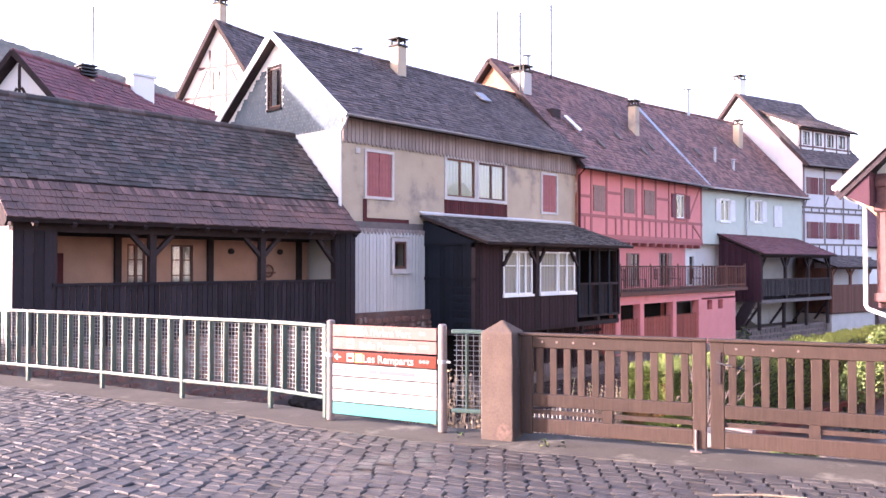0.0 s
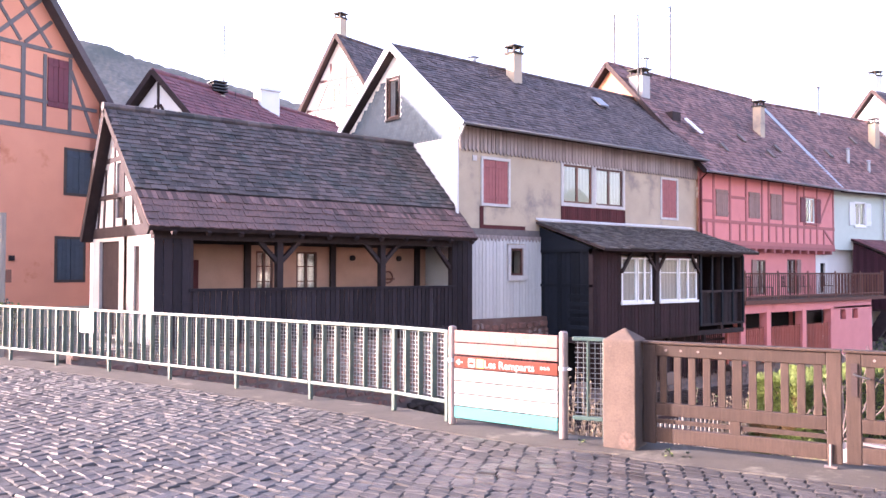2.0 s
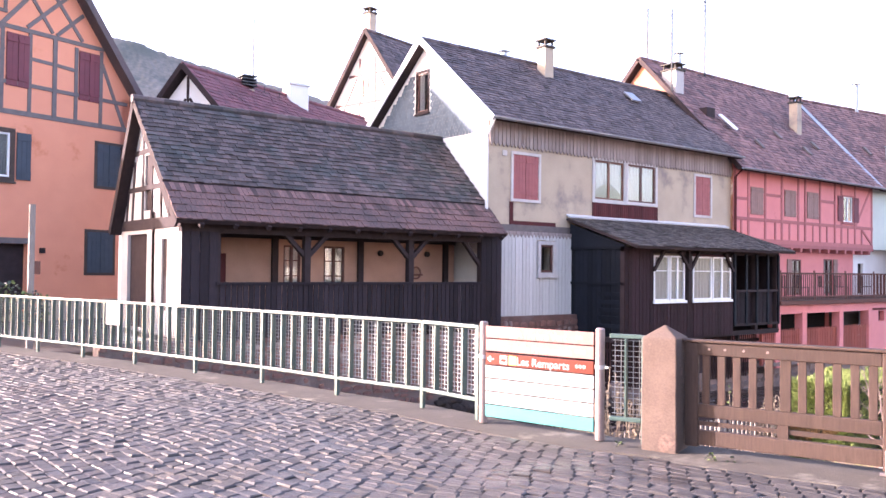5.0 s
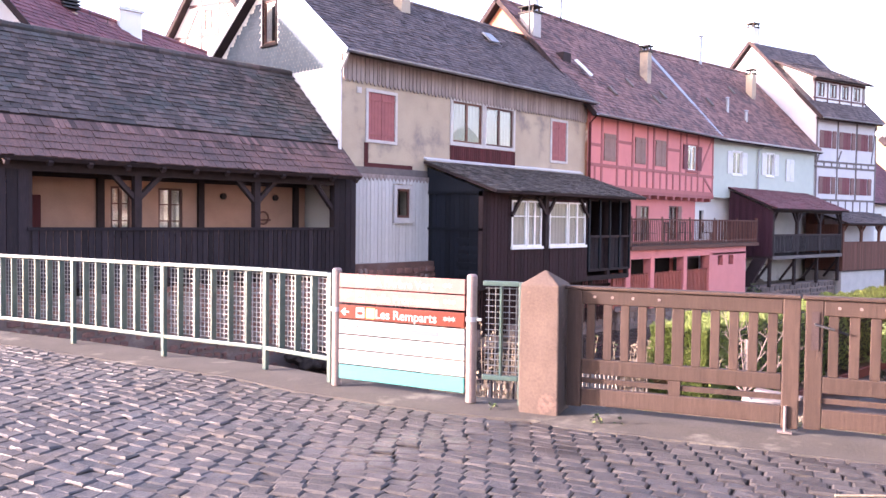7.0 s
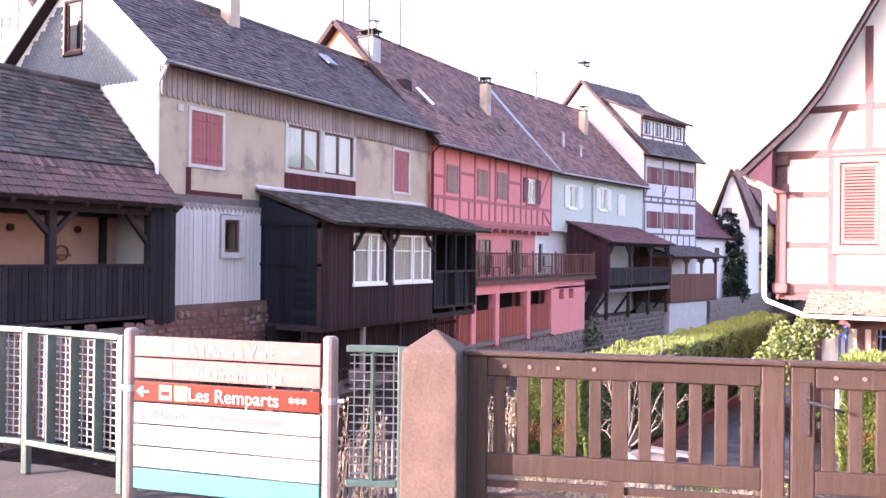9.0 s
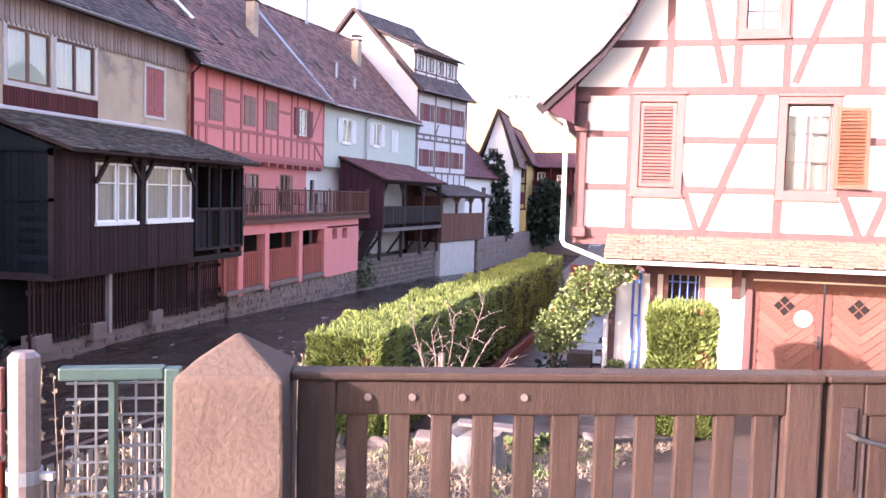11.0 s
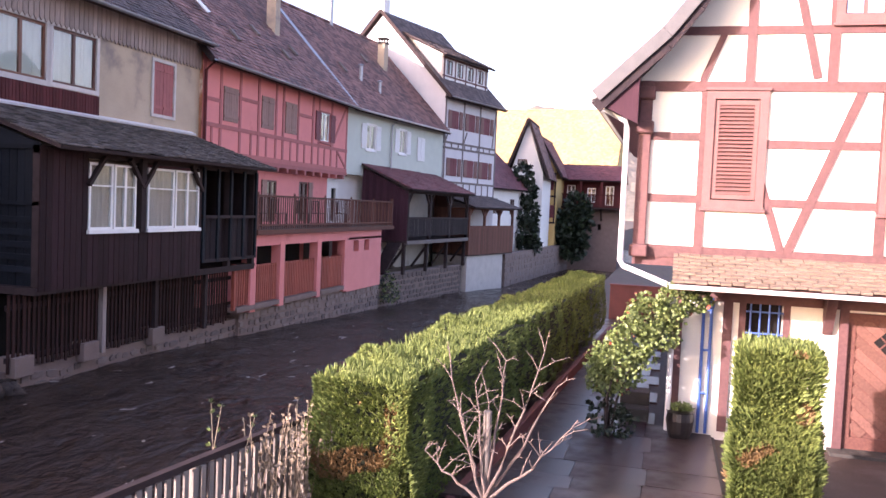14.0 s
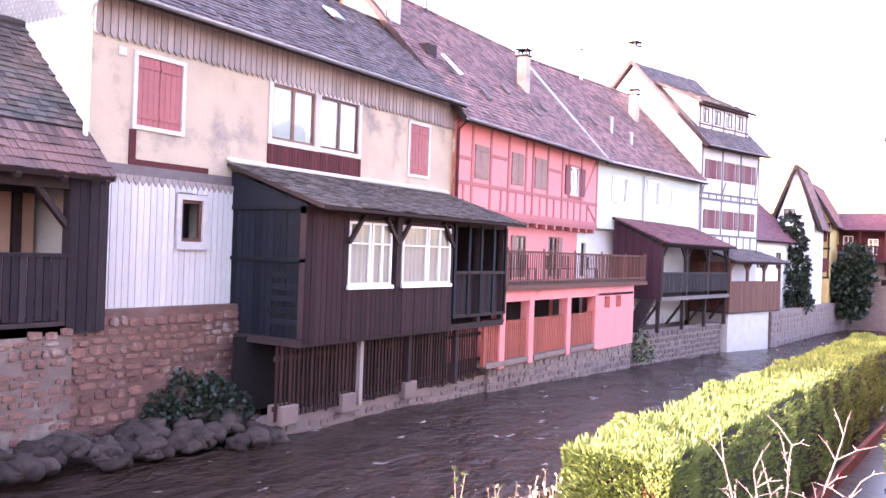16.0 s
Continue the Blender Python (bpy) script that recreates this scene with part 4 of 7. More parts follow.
    part("ledge", Geo().box(0, L, -0.05, 0.0, 2.75, 2.98), "timber_grey", th)
    part("timber_beam", Geo().box(0.85, 1.0, -0.02, 0.02, 2.98, 3.66), "wood_maroon", th)
    part("timber_beam", Geo().box(0.85, 2.8, -0.022, 0.02, 2.98, 3.1), "wood_maroon", th)
    part("vent", Geo().box(0.55, 0.72, -0.03, 0.02, 5.02, 5.18).box(0.585, 0.685, -0.034, -0.03, 5.055, 5.145), "paint_old", th)
    slope(th, -0.3, L, (-0.5, 6.0), (D / 2, 8.98), "tile_dark", 21, 0.2, 0.17)
    slope(th, -0.3, L, (D + 0.6, 6.0), (D / 2, 8.98), "tile_dark", 22, 0.2, 0.17)
    ridge(th, -0.3, L, D / 2, 9.02, "tile_dark")
    g = Geo().beam((-0.62, -0.32, 5.95), (D / 2, -0.32, 8.98), 0.04, 0.2, (0, 0, 1)).beam((D + 0.55, -0.32, 5.95), (D / 2, -0.32, 8.98), 0.04, 0.2, (0, 0, 1))
    part("bargeboard", g, "shutter_white", th, "pale grey painted bargeboard", m=wg)
    gutter(th, -0.3, L, -0.56, 6.02)
    g = Geo().tube([(-0.2, -0.5, 5.98), (-0.2, -0.35, 5.75), (-0.12, -0.08, 5.5), (-0.12, -0.08, 2.9)], 0.045, 8)
    part("downpipe", g, "zinc_white", th, "pale metal downpipe")
    chimney(th, 4.82, 2.5, 7.8, 9.45, 0.42, 0.4, "plaster_grey")
    pipe(th, 3.4, 3.1, 8.6, 9.2, 0.12)
    aerial(th, 12.2, 2.6, 8.0, 12.4, False)
    # roof hatch
    part("roof_hatch", Geo().beam((8.9, 1.7, 8.02), (8.9, 2.15, 8.4), 0.5, 0.06, (0, -0.6, 0.8)), "zinc", th)


grey_house()


# ---------------------------------------------------------------- black lean-to over the river
def leanto():
    th = thing("leanto", pose(19.36, 15.15, 0), "black boarded timber lean-to built out over the river", "lean-to")
    L, D = 8.55, 2.2
    wf = pose(0, 0, 0)
    zb = -0.4
    # frame
    for x in (0.0, 1.2, 3.04, 5.5, 7.0, 8.35):
        part("post", Geo().box(x, x + 0.15, 0, 0.15, zb, 2.3), "timber_dark", th)
    part("beam", Geo().box(0, L, 0.0, 0.16, 2.2, 2.36), "timber_dark", th)
    part("beam", Geo().box(0, L, 0.02, 0.18, zb - 0.12, zb + 0.04), "timber_dark", th)
    part("floor", Geo().box(0, L, 0, D, zb - 0.04, zb + 0.04), "timber_dark", th)
    boards(th, wf, 0.0, 1.35, zb - 0.05, 2.3, "wood_maroon_black", 0.17, -0.03, 0.025)
    boards(th, wf, 1.35, 5.6, zb - 0.05, 0.66, "wood_maroon_black", 0.17, -0.03, 0.025)
    # lattice bay at the downstream end
    for x in (5.65, 6.35, 7.0, 7.7, 8.4):
        part("stud", Geo().box(x, x + 0.1, -0.06, 0.0, -0.2, 2.25), "wood_blueblack", th)
    for z in (-0.2, 0.95):
        part("rail", Geo().box(5.65, 8.5, -0.05, 0.01, z, z + 0.08), "timber_dark", th)
    boards(th, pose(0, 0.12, 0), 5.7, 8.5, -0.2, 1.0, "wood_black", 0.2, 0, 0.02)
    part("inner_wall", Geo().box(5.75, 8.45, D - 0.15, D - 0.05, 0.0, 2.9), "wood_maroon", th)
    # two white casement pairs with braces
    for x0, x1 in ((1.36, 2.9), (3.34, 5.45)):
        mid = (x0 + x1) / 2
        window(th, wf, x0, mid - 0.02, 0.72, 2.12, mat="paint_white", cols=1, rows=2, sill=False, curtain=True, depth=-0.04, bar=0.055)
        window(th, wf, mid + 0.02, x1, 0.72, 2.12, mat="paint_white", cols=2, rows=2, sill=False, curtain=True, depth=-0.05, bar=0.05)
        part("window_sill", Geo().box(x0 - 0.05, x1 + 0.05, -0.1, 0.1, 0.64, 0.72), "paint_white", th)
    for x, s in ((3.12, -1), (3.12, 1), (5.55, -1), (1.3, 1)):
        part("brace", Geo().beam((x, -0.07, 1.65), (x + s * 0.5, -0.07, 2.25), 0.08, 0.1, (0, 1, 0)), "timber_dark", th)
    part("post", Geo().box(3.03, 3.21, -0.10, 0.0, 0.66, 2.3), "timber_dark", th)
    # upstream side: recessed dark boarding between rails
    ws = pose(0, D, 0, 0, 0, -90)
    boards(th, ws, 0, D, zb, lambda x: 3.1 - 0.32 * x, "wood_blueblack", 0.18, 0.05, 0.025)
    for z in (1.2, 2.28):
        part("rail", Geo().box(0, D, 0.0, 0.05, z, z + 0.08), "wood_blueblack", th, m=ws)
    for i in range(5):
        part("slat", Geo().box(1.2, D - 0.1, 0.01, 0.05, -0.1 + i * 0.24, 0.02 + i * 0.24), "wood_blueblack", th, m=ws)
    part("rail", Geo().box(0, D, -0.06, 0.08, zb - 0.12, zb + 0.02), "timber_dark", th, m=ws)
    part("side_gable", Geo().prism([(0.0, 2.36), (D, 2.36), (0.0, 3.1)], 0.02, 0.05), "wood_blueblack", th, m=ws)
    part("wall", Geo().box(L - 0.06, L, 0.1, D, zb, 2.4), "wood_black", th)
    # roof
    slope(th, -0.1, L + 0.1, (-0.58, 2.36), (D + 0.03, 3.28), "tile_lichen", 31, 0.17, 0.15, slab=0.07)
    part("flashing", Geo().beam((-0.1, D + 0.0, 3.36), (L + 0.1, D + 0.0, 3.36), 0.22, 0.05, (0, -0.4, 0.9)), "zinc_white", th, "white metal roof flashing")
    # slatted screen down to the river wall
    rnd = random.Random(3)
    for i in range(62):
        x = -0.4 + i * 0.13
        zt = zb - 0.1
        if 2.1 < x < 2.35:
            continue
        z0 = -1.98 + rnd.uniform(-0.05, 0.08)
        part("slat", Geo().box(x, x + rnd.uniform(0.05, 0.075), 0.3, 0.325, z0, zt), "wood_brown_dark", th)
    part("screen_rail", Geo().box(-0.4, 7.8, 0.33, 0.38, -0.8, -0.7).box(-0.4, 7.8, 0.33, 0.38, -1.8, -1.7), "timber_dark", th)
    # added near-black sheet: the shade under the floor, seen between the slats
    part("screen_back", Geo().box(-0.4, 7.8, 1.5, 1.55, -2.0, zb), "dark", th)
    for x in (2.2, 4.1, 6.3):
        part("screen_post", Geo().box(x, x + 0.12, 0.22, 0.34, -2.0, zb), "wood_weather" if x < 3 else "timber_dark", th)
    for x in (-0.3, 1.6, 4.0):
        part("pier", Geo().box(x, x + 0.5, 0.2, 0.6, -2.1, -1.7), "mortar", th, bevel=0.02)


M["wood_maroon_black"] = surf("wood_maroon_black", (0.034, 0.015, 0.018), (0.019, 0.009, 0.011), 0.65, 4, 40, 0.5, stretch=WOODGRAIN, vary=0.3, spec=0.12)
M["wood_brown_dark"] = surf("wood_brown_dark", (0.040, 0.018, 0.016), (0.026, 0.013, 0.012), 0.75, 4, 40, 0.4, stretch=WOODGRAIN, vary=0.35, spec=0.12)
leanto()


# ---------------------------------------------------------------- pink house with balcony
def pink_house():
    th = thing("house", pose(28.35, 17.3, 0), "pink timber-framed house with taupe shutters above the river", "house")
    L, D = 11.5, 8.7
    wf = pose(0, 0, 0)
    wins = [(1.2, 2.1, 3.92, 5.0), (3.7, 4.6, 3.95, 5.05), (5.5, 6.45, 3.95, 5.08), (8.65, 9.55, 3.95, 5.08)]
    part("wall", wall_geo(L, 2.8, 5.8, 0.3, wins), "plaster_pink", th, m=pose(0.004, 0, 0))
    wl = pose(0, 0.35, 0)
    doors = [(4.9, 5.7, 0.7, 2.2), (7.6, 8.4, 0.7, 2.25)]
    part("wall", wall_geo(L - 1.2, 0.4, 2.8, 0.3, doors), "plaster_pink", th, m=wl)
    part("jetty", Geo().box(0, L, -0.04, 0.4, 2.66, 2.8), "timber_pink", th)
    for i in range(15):
        part("joist_end", Geo().box(0.3 + i * 0.76, 0.45 + i * 0.76, -0.08, 0.35, 2.5, 2.66), "timber_pink", th)
    part("wall", wall_geo(1.2, 0.4, 2.8, 0.3, [(0.45, 0.95, 0.7, 2.1)]), "plaster_white", th, m=pose(L - 1.2, 0.34, 0))
    part("door", Geo().box(L - 0.75, L - 0.25, 0.44, 0.5, 0.7, 2.1), "dark", th)
    for d in doors:
        window(th, wl, *d, mat="frame_brown", cols=2, rows=3, sill=False, curtain=True, bar=0.07)
    shutter(th, wl, 8.42, 8.8, 0.7, 2.25, "shutter_taupe", leaves=1)
    shutter(th, wl, 4.5, 4.88, 0.7, 2.2, "shutter_taupe", leaves=1)
    for i, s in enumerate(wins):
        # near-black slab in each opening for the darkness of the room
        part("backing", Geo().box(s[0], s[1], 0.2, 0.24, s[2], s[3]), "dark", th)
        if i < 3:
            shutter(th, wf, s[0], s[1], s[2], s[3], "shutter_taupe", y=-0.035, leaves=2 if i else 1, label="closed taupe wooden shutter")
        else:
            window(th, wf, *s, mat="paint_white", cols=2, rows=1, surround="timber_pink", curtain=False, sur=0.06)
            shutter(th, wf, s[0] - 0.52, s[0] - 0.06, s[2], s[3], "shutter_wine", leaves=1)
            shutter(th, wf, s[1] + 0.06, s[1] + 0.52, s[2], s[3], "shutter_wine", leaves=1)
    rows = [(0, 5.66, L, 5.66, 0.14), (0, 3.72, L, 3.72, 0.13), (0, 2.88, L, 2.88, 0.18)]
    for x in (0.1, 1.05, 2.25, 3.5, 4.8, 5.35, 6.6, 7.9, 8.5, 9.75, 11.4):
        rows.append((x, 2.95, x, 5.62, 0.13))
    for x in (0.55, 3.0, 7.2, 10.4, 4.1, 6.0, 9.1):
        rows.append((x, 2.95, x, 3.68, 0.11))
    rows += [(2.25, 4.75, 3.5, 4.75, 0.11), (6.6, 4.75, 7.9, 4.75, 0.11), (0.1, 4.5, 1.05, 4.5, 0.11), (9.8, 3.75, 11.3, 5.6, 0.12), (11.35, 3.0, 10.4, 3.65, 0.1)]
    timbers(th, wf, rows, "timber_pink", 0.018)
    wg = pose(0, D, 0, 0, 0, -90)
    part("wall", wall_geo(D - 0.004, 0, [(0, 5.9), (D / 2, 10.4), (D, 5.9)], 0.3), "brick_sun", th, "weathered orange brick gable", m=wg)
    part("wall", wall_geo(L, 0, 5.8, 0.3).moved(pose(0.004, D - 0.304, 0)), "plaster_pink", th)
    part("attic_floor", Geo().box(0.3, L - 0.3, 0.3, D - 0.3, 5.6, 5.7), "timber_dark", th)
    slope(th, -0.25, L + 0.2, (-0.5, 5.58), (D / 2, 10.68), "tile_red", 41, 0.22, 0.2)
    slope(th, -0.25, L + 0.2, (D + 0.5, 5.58), (D / 2, 10.68), "tile_red", 42, 0.22, 0.2)
    ridge(th, -0.25, L + 0.2, D / 2, 10.72, "tile_red")
    part("bargeboard", Geo().beam((-0.5, -0.27, 5.55), (D / 2, -0.27, 10.65), 0.04, 0.18).beam((D + 0.5, -0.27, 5.55), (D / 2, -0.27, 10.65), 0.04, 0.18), "timber_dark", th, m=wg)
    gutter(th, -0.2, L + 0.1, -0.56, 5.6)
    part("downpipe", Geo().tube([(0.02, -0.45, 5.6), (0.02, -0.1, 5.3), (0.02, -0.1, 2.7)], 0.05, 8), "wood_maroon", th)
    # masonry chimney on the gable, dormer, flues
    chimney(th, 0.35, 3.05, 7.2, 9.95, 0.55, 0.7, "plaster_old")
    part("dormer", Geo().box(0.8, 1.35, 1.7, 3.0, 7.2, 8.35), "timber_dark", th)
    part("torn_sheet", Geo().beam((1.55, 1.6, 8.12), (1.85, 1.0, 7.45), 0.3, 0.04, (0, -0.7, 0.7)), "paint_white", th, "loose white roofing sheet")
    aerial(th, 0.28, 4.3, 10.6, 12.9, False)
    aerial(th, 4.28, 4.2, 10.0, 14.1, True)
    pipe(th, 2.46, 4.3, 10.5, 11.3, 0.13)
    chimney(th, 8.2, 2.0, 7.6, 9.5, 0.4, 0.4, "plaster_grey")
    for x, y in ((3.0, 0.5), (5.6, 1.2), (8.4, 1.0), (7.0, 0.6)):
        part("roof_vent", Geo().beam((x, y, 5.62 + (y + 0.5) * 1.05 + 0.1), (x, y + 0.35, 5.62 + (y + 0.85) * 1.05 + 0.1), 0.2, 0.07, (0, -0.7, 0.7)), "timber_grey", th)


def brick_material():
    m = surf("brick_sun", (0.42, 0.18, 0.09), (0.30, 0.12, 0.065), 0.9, 3, 25, 0.4, vary=0, stain=(0.60, 0.46, 0.36), stain_scale=1.1, stain_at=0.52)
    return m


M["brick_sun"] = brick_material()
pink_house()


def pink_balcony():
    th = thing("terrace", pose(27.85, 15.2, 0), "pink terrace over the river with brown balcony railing", "terrace")
    L = 12.0
    part("deck", Geo().box(0, L, -0.1, 2.15, 0.45, 0.62), "concrete", th, bevel=0.015)
    part("edge_beam", Geo().box(0.0, L + 0.15, -0.16, -0.1, 0.46, 0.60), "wood_brown", th)
    rail = Geo().box(0, L, -0.13, -0.05, 1.58, 1.64)
    part("handrail", rail, "wood_brown", th)
    part("bottom_rail", Geo().box(0, L, -0.12, -0.07, 0.72, 0.77), "wood_brown", th)
    n = 80
    for i in range(n):
        x = i * L / n
        post = i % 16 == 0
        part("baluster", Geo().box(x, x + (0.1 if post else 0.03), -0.112, -0.088, 0.62, 1.72 if post else 1.58), "wood_brown", th)
    part("baluster", Geo().box(L - 0.1, L, -0.13, -0.03, 0.5, 1.75), "wood_brown", th)
    for i in range(14):
        part("baluster", Geo().box(L - 0.05, L, 0.05 + i * 0.15, 0.1 + i * 0.15, 0.62, 1.58), "wood_brown", th)
    part("handrail", Geo().box(L - 0.06, L + 0.01, -0.05, 2.1, 1.58, 1.64), "wood_brown", th)
    # lower storey
    part("lintel", Geo().box(0, 11.0, 0.0, 0.3, 0.12, 0.45), "plaster_pink", th)
    for x in (-0.1, 1.75, 4.55, 7.0):
        part("pillar", Geo().box(x, x + 0.32, -0.02, 0.3, -1.8, 0.2), "plaster_pink", th, bevel=0.01)
    w = pose(7.3, 0, 0)
    part("wall", wall_geo(3.72, -1.85, 0.2, 0.25, [(0.6, 1.15, -0.35, 0.08), (1.75, 2.3, -0.35, 0.08)]), "plaster_pink", th, m=w)
    part("wall", Geo().box(10.78, 11.02, 0.25, 2.1, -1.85, 0.45), "plaster_pink", th)
    for a, b in ((0.6, 1.15), (1.75, 2.3)):
        part("vent_hole", Geo().box(a + 7.3, b + 7.3, 0.2, 0.22, -0.35, 0.08), "wood_maroon", th)
    part("back_wall", Geo().box(0, 7.3, 1.8, 2.0, -1.8, 0.45), "plaster_pink", th)
    # flat near-black box in place of a shaded opening in the back wall
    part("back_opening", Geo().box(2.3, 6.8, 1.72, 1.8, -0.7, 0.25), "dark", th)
    for a, b in ((-0.9, 1.72), (2.1, 4.52), (4.9, 6.97)):
        n = int((b - a) / 0.125)
        for i in range(n):
            x = a + (b - a) * i / n
            part("picket", Geo().prism([(x, -1.55), (x + 0.075, -1.55), (x + 0.075, -0.5), (x + 0.037, -0.42), (x, -0.5)], 0.05, 0.075), "wood_red", th)
        part("picket_rail", Geo().box(a, b, 0.08, 0.12, -0.75, -0.68).box(a, b, 0.08, 0.12, -1.4, -1.33), "wood_red", th)
        part("ledge", Geo().box(a, b, -0.05, 0.3, -1.72, -1.58), "mortar", th)
    part("picket_post", Geo().box(-0.98, -0.88, 0.0, 0.1, -1.65, -0.35), "wood_red", th)


pink_balcony()


def balcony_chair(x, y):
    th = thing("balcony_chair", pose(x, y, 0.62, 0, 0, random.uniform(-40, 40)), "dark iron balcony chair with barred back", "chair", "chairs on the balcony")
    part("seat", Geo().box(-0.2, 0.2, -0.2, 0.2, 0.43, 0.46), "iron", th)
    for sx in (-0.18, 0.18):
        part("leg", Geo().tube([(sx, -0.18, 0), (sx, -0.18, 0.44)], 0.015, 6), "iron", th)
        part("leg", Geo().tube([(sx, 0.18, 0), (sx, 0.18, 0.9)], 0.015, 6), "iron", th)
    g = Geo().tube([(-0.18, 0.18, 0.88), (0.18, 0.18, 0.88)], 0.015, 6)
    for i in range(5):
        g.tube([(-0.12 + i * 0.06, 0.18, 0.46), (-0.12 + i * 0.06, 0.18, 0.88)], 0.01, 5)
    part("backrest", g, "iron", th)


for x in (30.0, 31.2, 33.0, 34.4, 36.6):
    balcony_chair(x, 16.1)


# ---------------------------------------------------------------- pale green house
def green_house():
    f = along((39.85, 17.3), (50.4, 15.95))
    th = thing("house", f, "pale green plastered house with white shutters", "house")
    L, D = 10.62, 8.7
    wf = pose(0, 0, 0)
    wins = [(1.75, 2.6, 3.98, 5.1), (5.15, 5.9, 4.05, 5.2)]
    part("wall", wall_geo(L, 2.75, 5.75, 0.3, wins), "plaster_green", th, m=wf)
    part("wall", wall_geo(L, -1.6, 2.75, 0.3, [(5.5, 7.0, 0.1, 2.1)]).moved(pose(0, 0.4, 0)), "plaster_white", th)
    for s in wins:
        window(th, wf, *s, mat="paint_white", cols=2, surround="paint_white", sur=0.05, curtain=False)
        shutter(th, wf, s[0] - 0.52, s[0] - 0.06, s[2], s[3], "shutter_white", leaves=1)
        shutter(th, wf, s[1] + 0.06, s[1] + 0.52, s[2], s[3], "shutter_white", leaves=1)
    shutter(th, wf, 7.25, 8.15, 3.82, 5.02, "shutter_white", leaves=2, label="closed white shutter")
    part("wall", wall_geo(L, 0, 5.75, 0.3).moved(pose(0.004, D - 0.304, 0)), "plaster_green", th)
    part("attic_floor", Geo().box(0, L, 0.3, D - 0.3, 5.6, 5.7), "timber_dark", th)
    slope(th, 0.0, L + 0.1, (-0.45, 5.55), (D / 2, 10.6), "tile_red", 51, 0.22, 0.2)
    slope(th, 0.0, L + 0.1, (D + 0.45, 5.55), (D / 2, 10.6), "tile_red", 52, 0.22, 0.2)
    ridge(th, 0.0, L, D / 2, 10.64, "tile_red")
    part("flashing", Geo().beam((0.0, -0.4, 5.7), (0.0, D / 2, 10.72), 0.3, 0.05, (0, -0.7, 0.7)), "zinc", th)
    gutter(th, 0.1, L, -0.5, 5.6, "zinc_white")
    part("downpipe", Geo().tube([(4.2, -0.45, 5.55), (4.2, -0.08, 5.3), (4.2, -0.08, 2.9)], 0.045, 8), "zinc", th)
    pipe(th, 5.4, 4.3, 9.8, 12.0, 0.14)
    chimney(th, 8.07, 2.6, 7.8, 10.0, 0.45, 0.4, "plaster_grey")
    pipe(th, 3.2, 1.2, 7.2, 8.0, 0.08)
    pipe(th, 4.4, 0.8, 6.8, 7.4, 0.08)
    for x, y in ((2.0, 1.3), (6.0, 2.4)):
        part("roof_vent", Geo().beam((x, y, 5.6 + (y + 0.45) * 1.05 + 0.1), (x, y + 0.4, 5.6 + (y + 0.85) * 1.05 + 0.1), 0.2, 0.07, (0, -0.7, 0.7)), "timber_grey", th)


green_house()


def purple_leanto():
    f = along((41.2, 14.85), (49.3, 14.05))
    th = thing("leanto", f, "dark purple boarded lean-to with open gallery", "lean-to")
    L, D = 8.15, 2.3
    slope(th, -0.2, L + 0.2, (-0.3, 2.22), (D, 3.3), "tile_wine", 61, 0.22, 0.2, slab=0.07)
    ws = pose(0, D, 0, 0, 0, -90)
    boards(th, ws, 0, D, -0.1, lambda x: 3.15 - 0.46 * x, "wood_purple", 0.18, 0, 0.03)
    part("floor", Geo().box(0, L, 0, D, -0.2, -0.08), "timber_dark", th)
    for i in range(4):
        x = 0.05 + i * 2.65
        part("post", Geo().box(x, x + 0.14, 0, 0.14, -0.2, 2.2), "timber_dark", th)
        part("post", Geo().box(x, x + 0.14, 0.1, 0.24, -1.6, -0.2), "timber_dark", th)
        part("brace", Geo().beam((x + 0.07, 0.9, -1.4), (x + 0.07, 0.1, -0.3), 0.1, 0.1), "timber_dark", th)
        for s in (-1, 1):
            if 0 < x + s * 0.6 < L:
                part("brace", Geo().beam((x + 0.07, 0.07, 1.5), (x + 0.07 + s * 0.55, 0.07, 2.15), 0.08, 0.1, (0, 1, 0)), "timber_dark", th)
    part("beam", Geo().box(0, L, 0, 0.14, 2.05, 2.2), "timber_dark", th)
    part("handrail", Geo().box(0, L, -0.03, 0.06, 0.9, 0.98), "timber_dark", th)
    boards(th, pose(0, 0, 0), 0.1, L, 0.1, 0.9, "wood_black", 0.16, 0.0, 0.02, gap=0.05)
    part("beam", Geo().box(0, L, -0.05, 0.1, -0.25, -0.08), "timber_grey", th)
    part("inner_wall", Geo().box(0, L, D - 0.1, D, -1.6, 3.0), "plaster_old", th)
    part("stair", Geo().beam((-0.2, 0.5, -0.2), (-1.3, 0.7, -1.5), 0.7, 0.08), "timber_dark", th)
    for i in range(5):
        part("tread", Geo().box(-0.45 - i * 0.22, -0.2 - i * 0.22, 0.2, 0.95, -0.5 - i * 0.26, -0.46 - i * 0.26), "timber_dark", th)


purple_leanto()


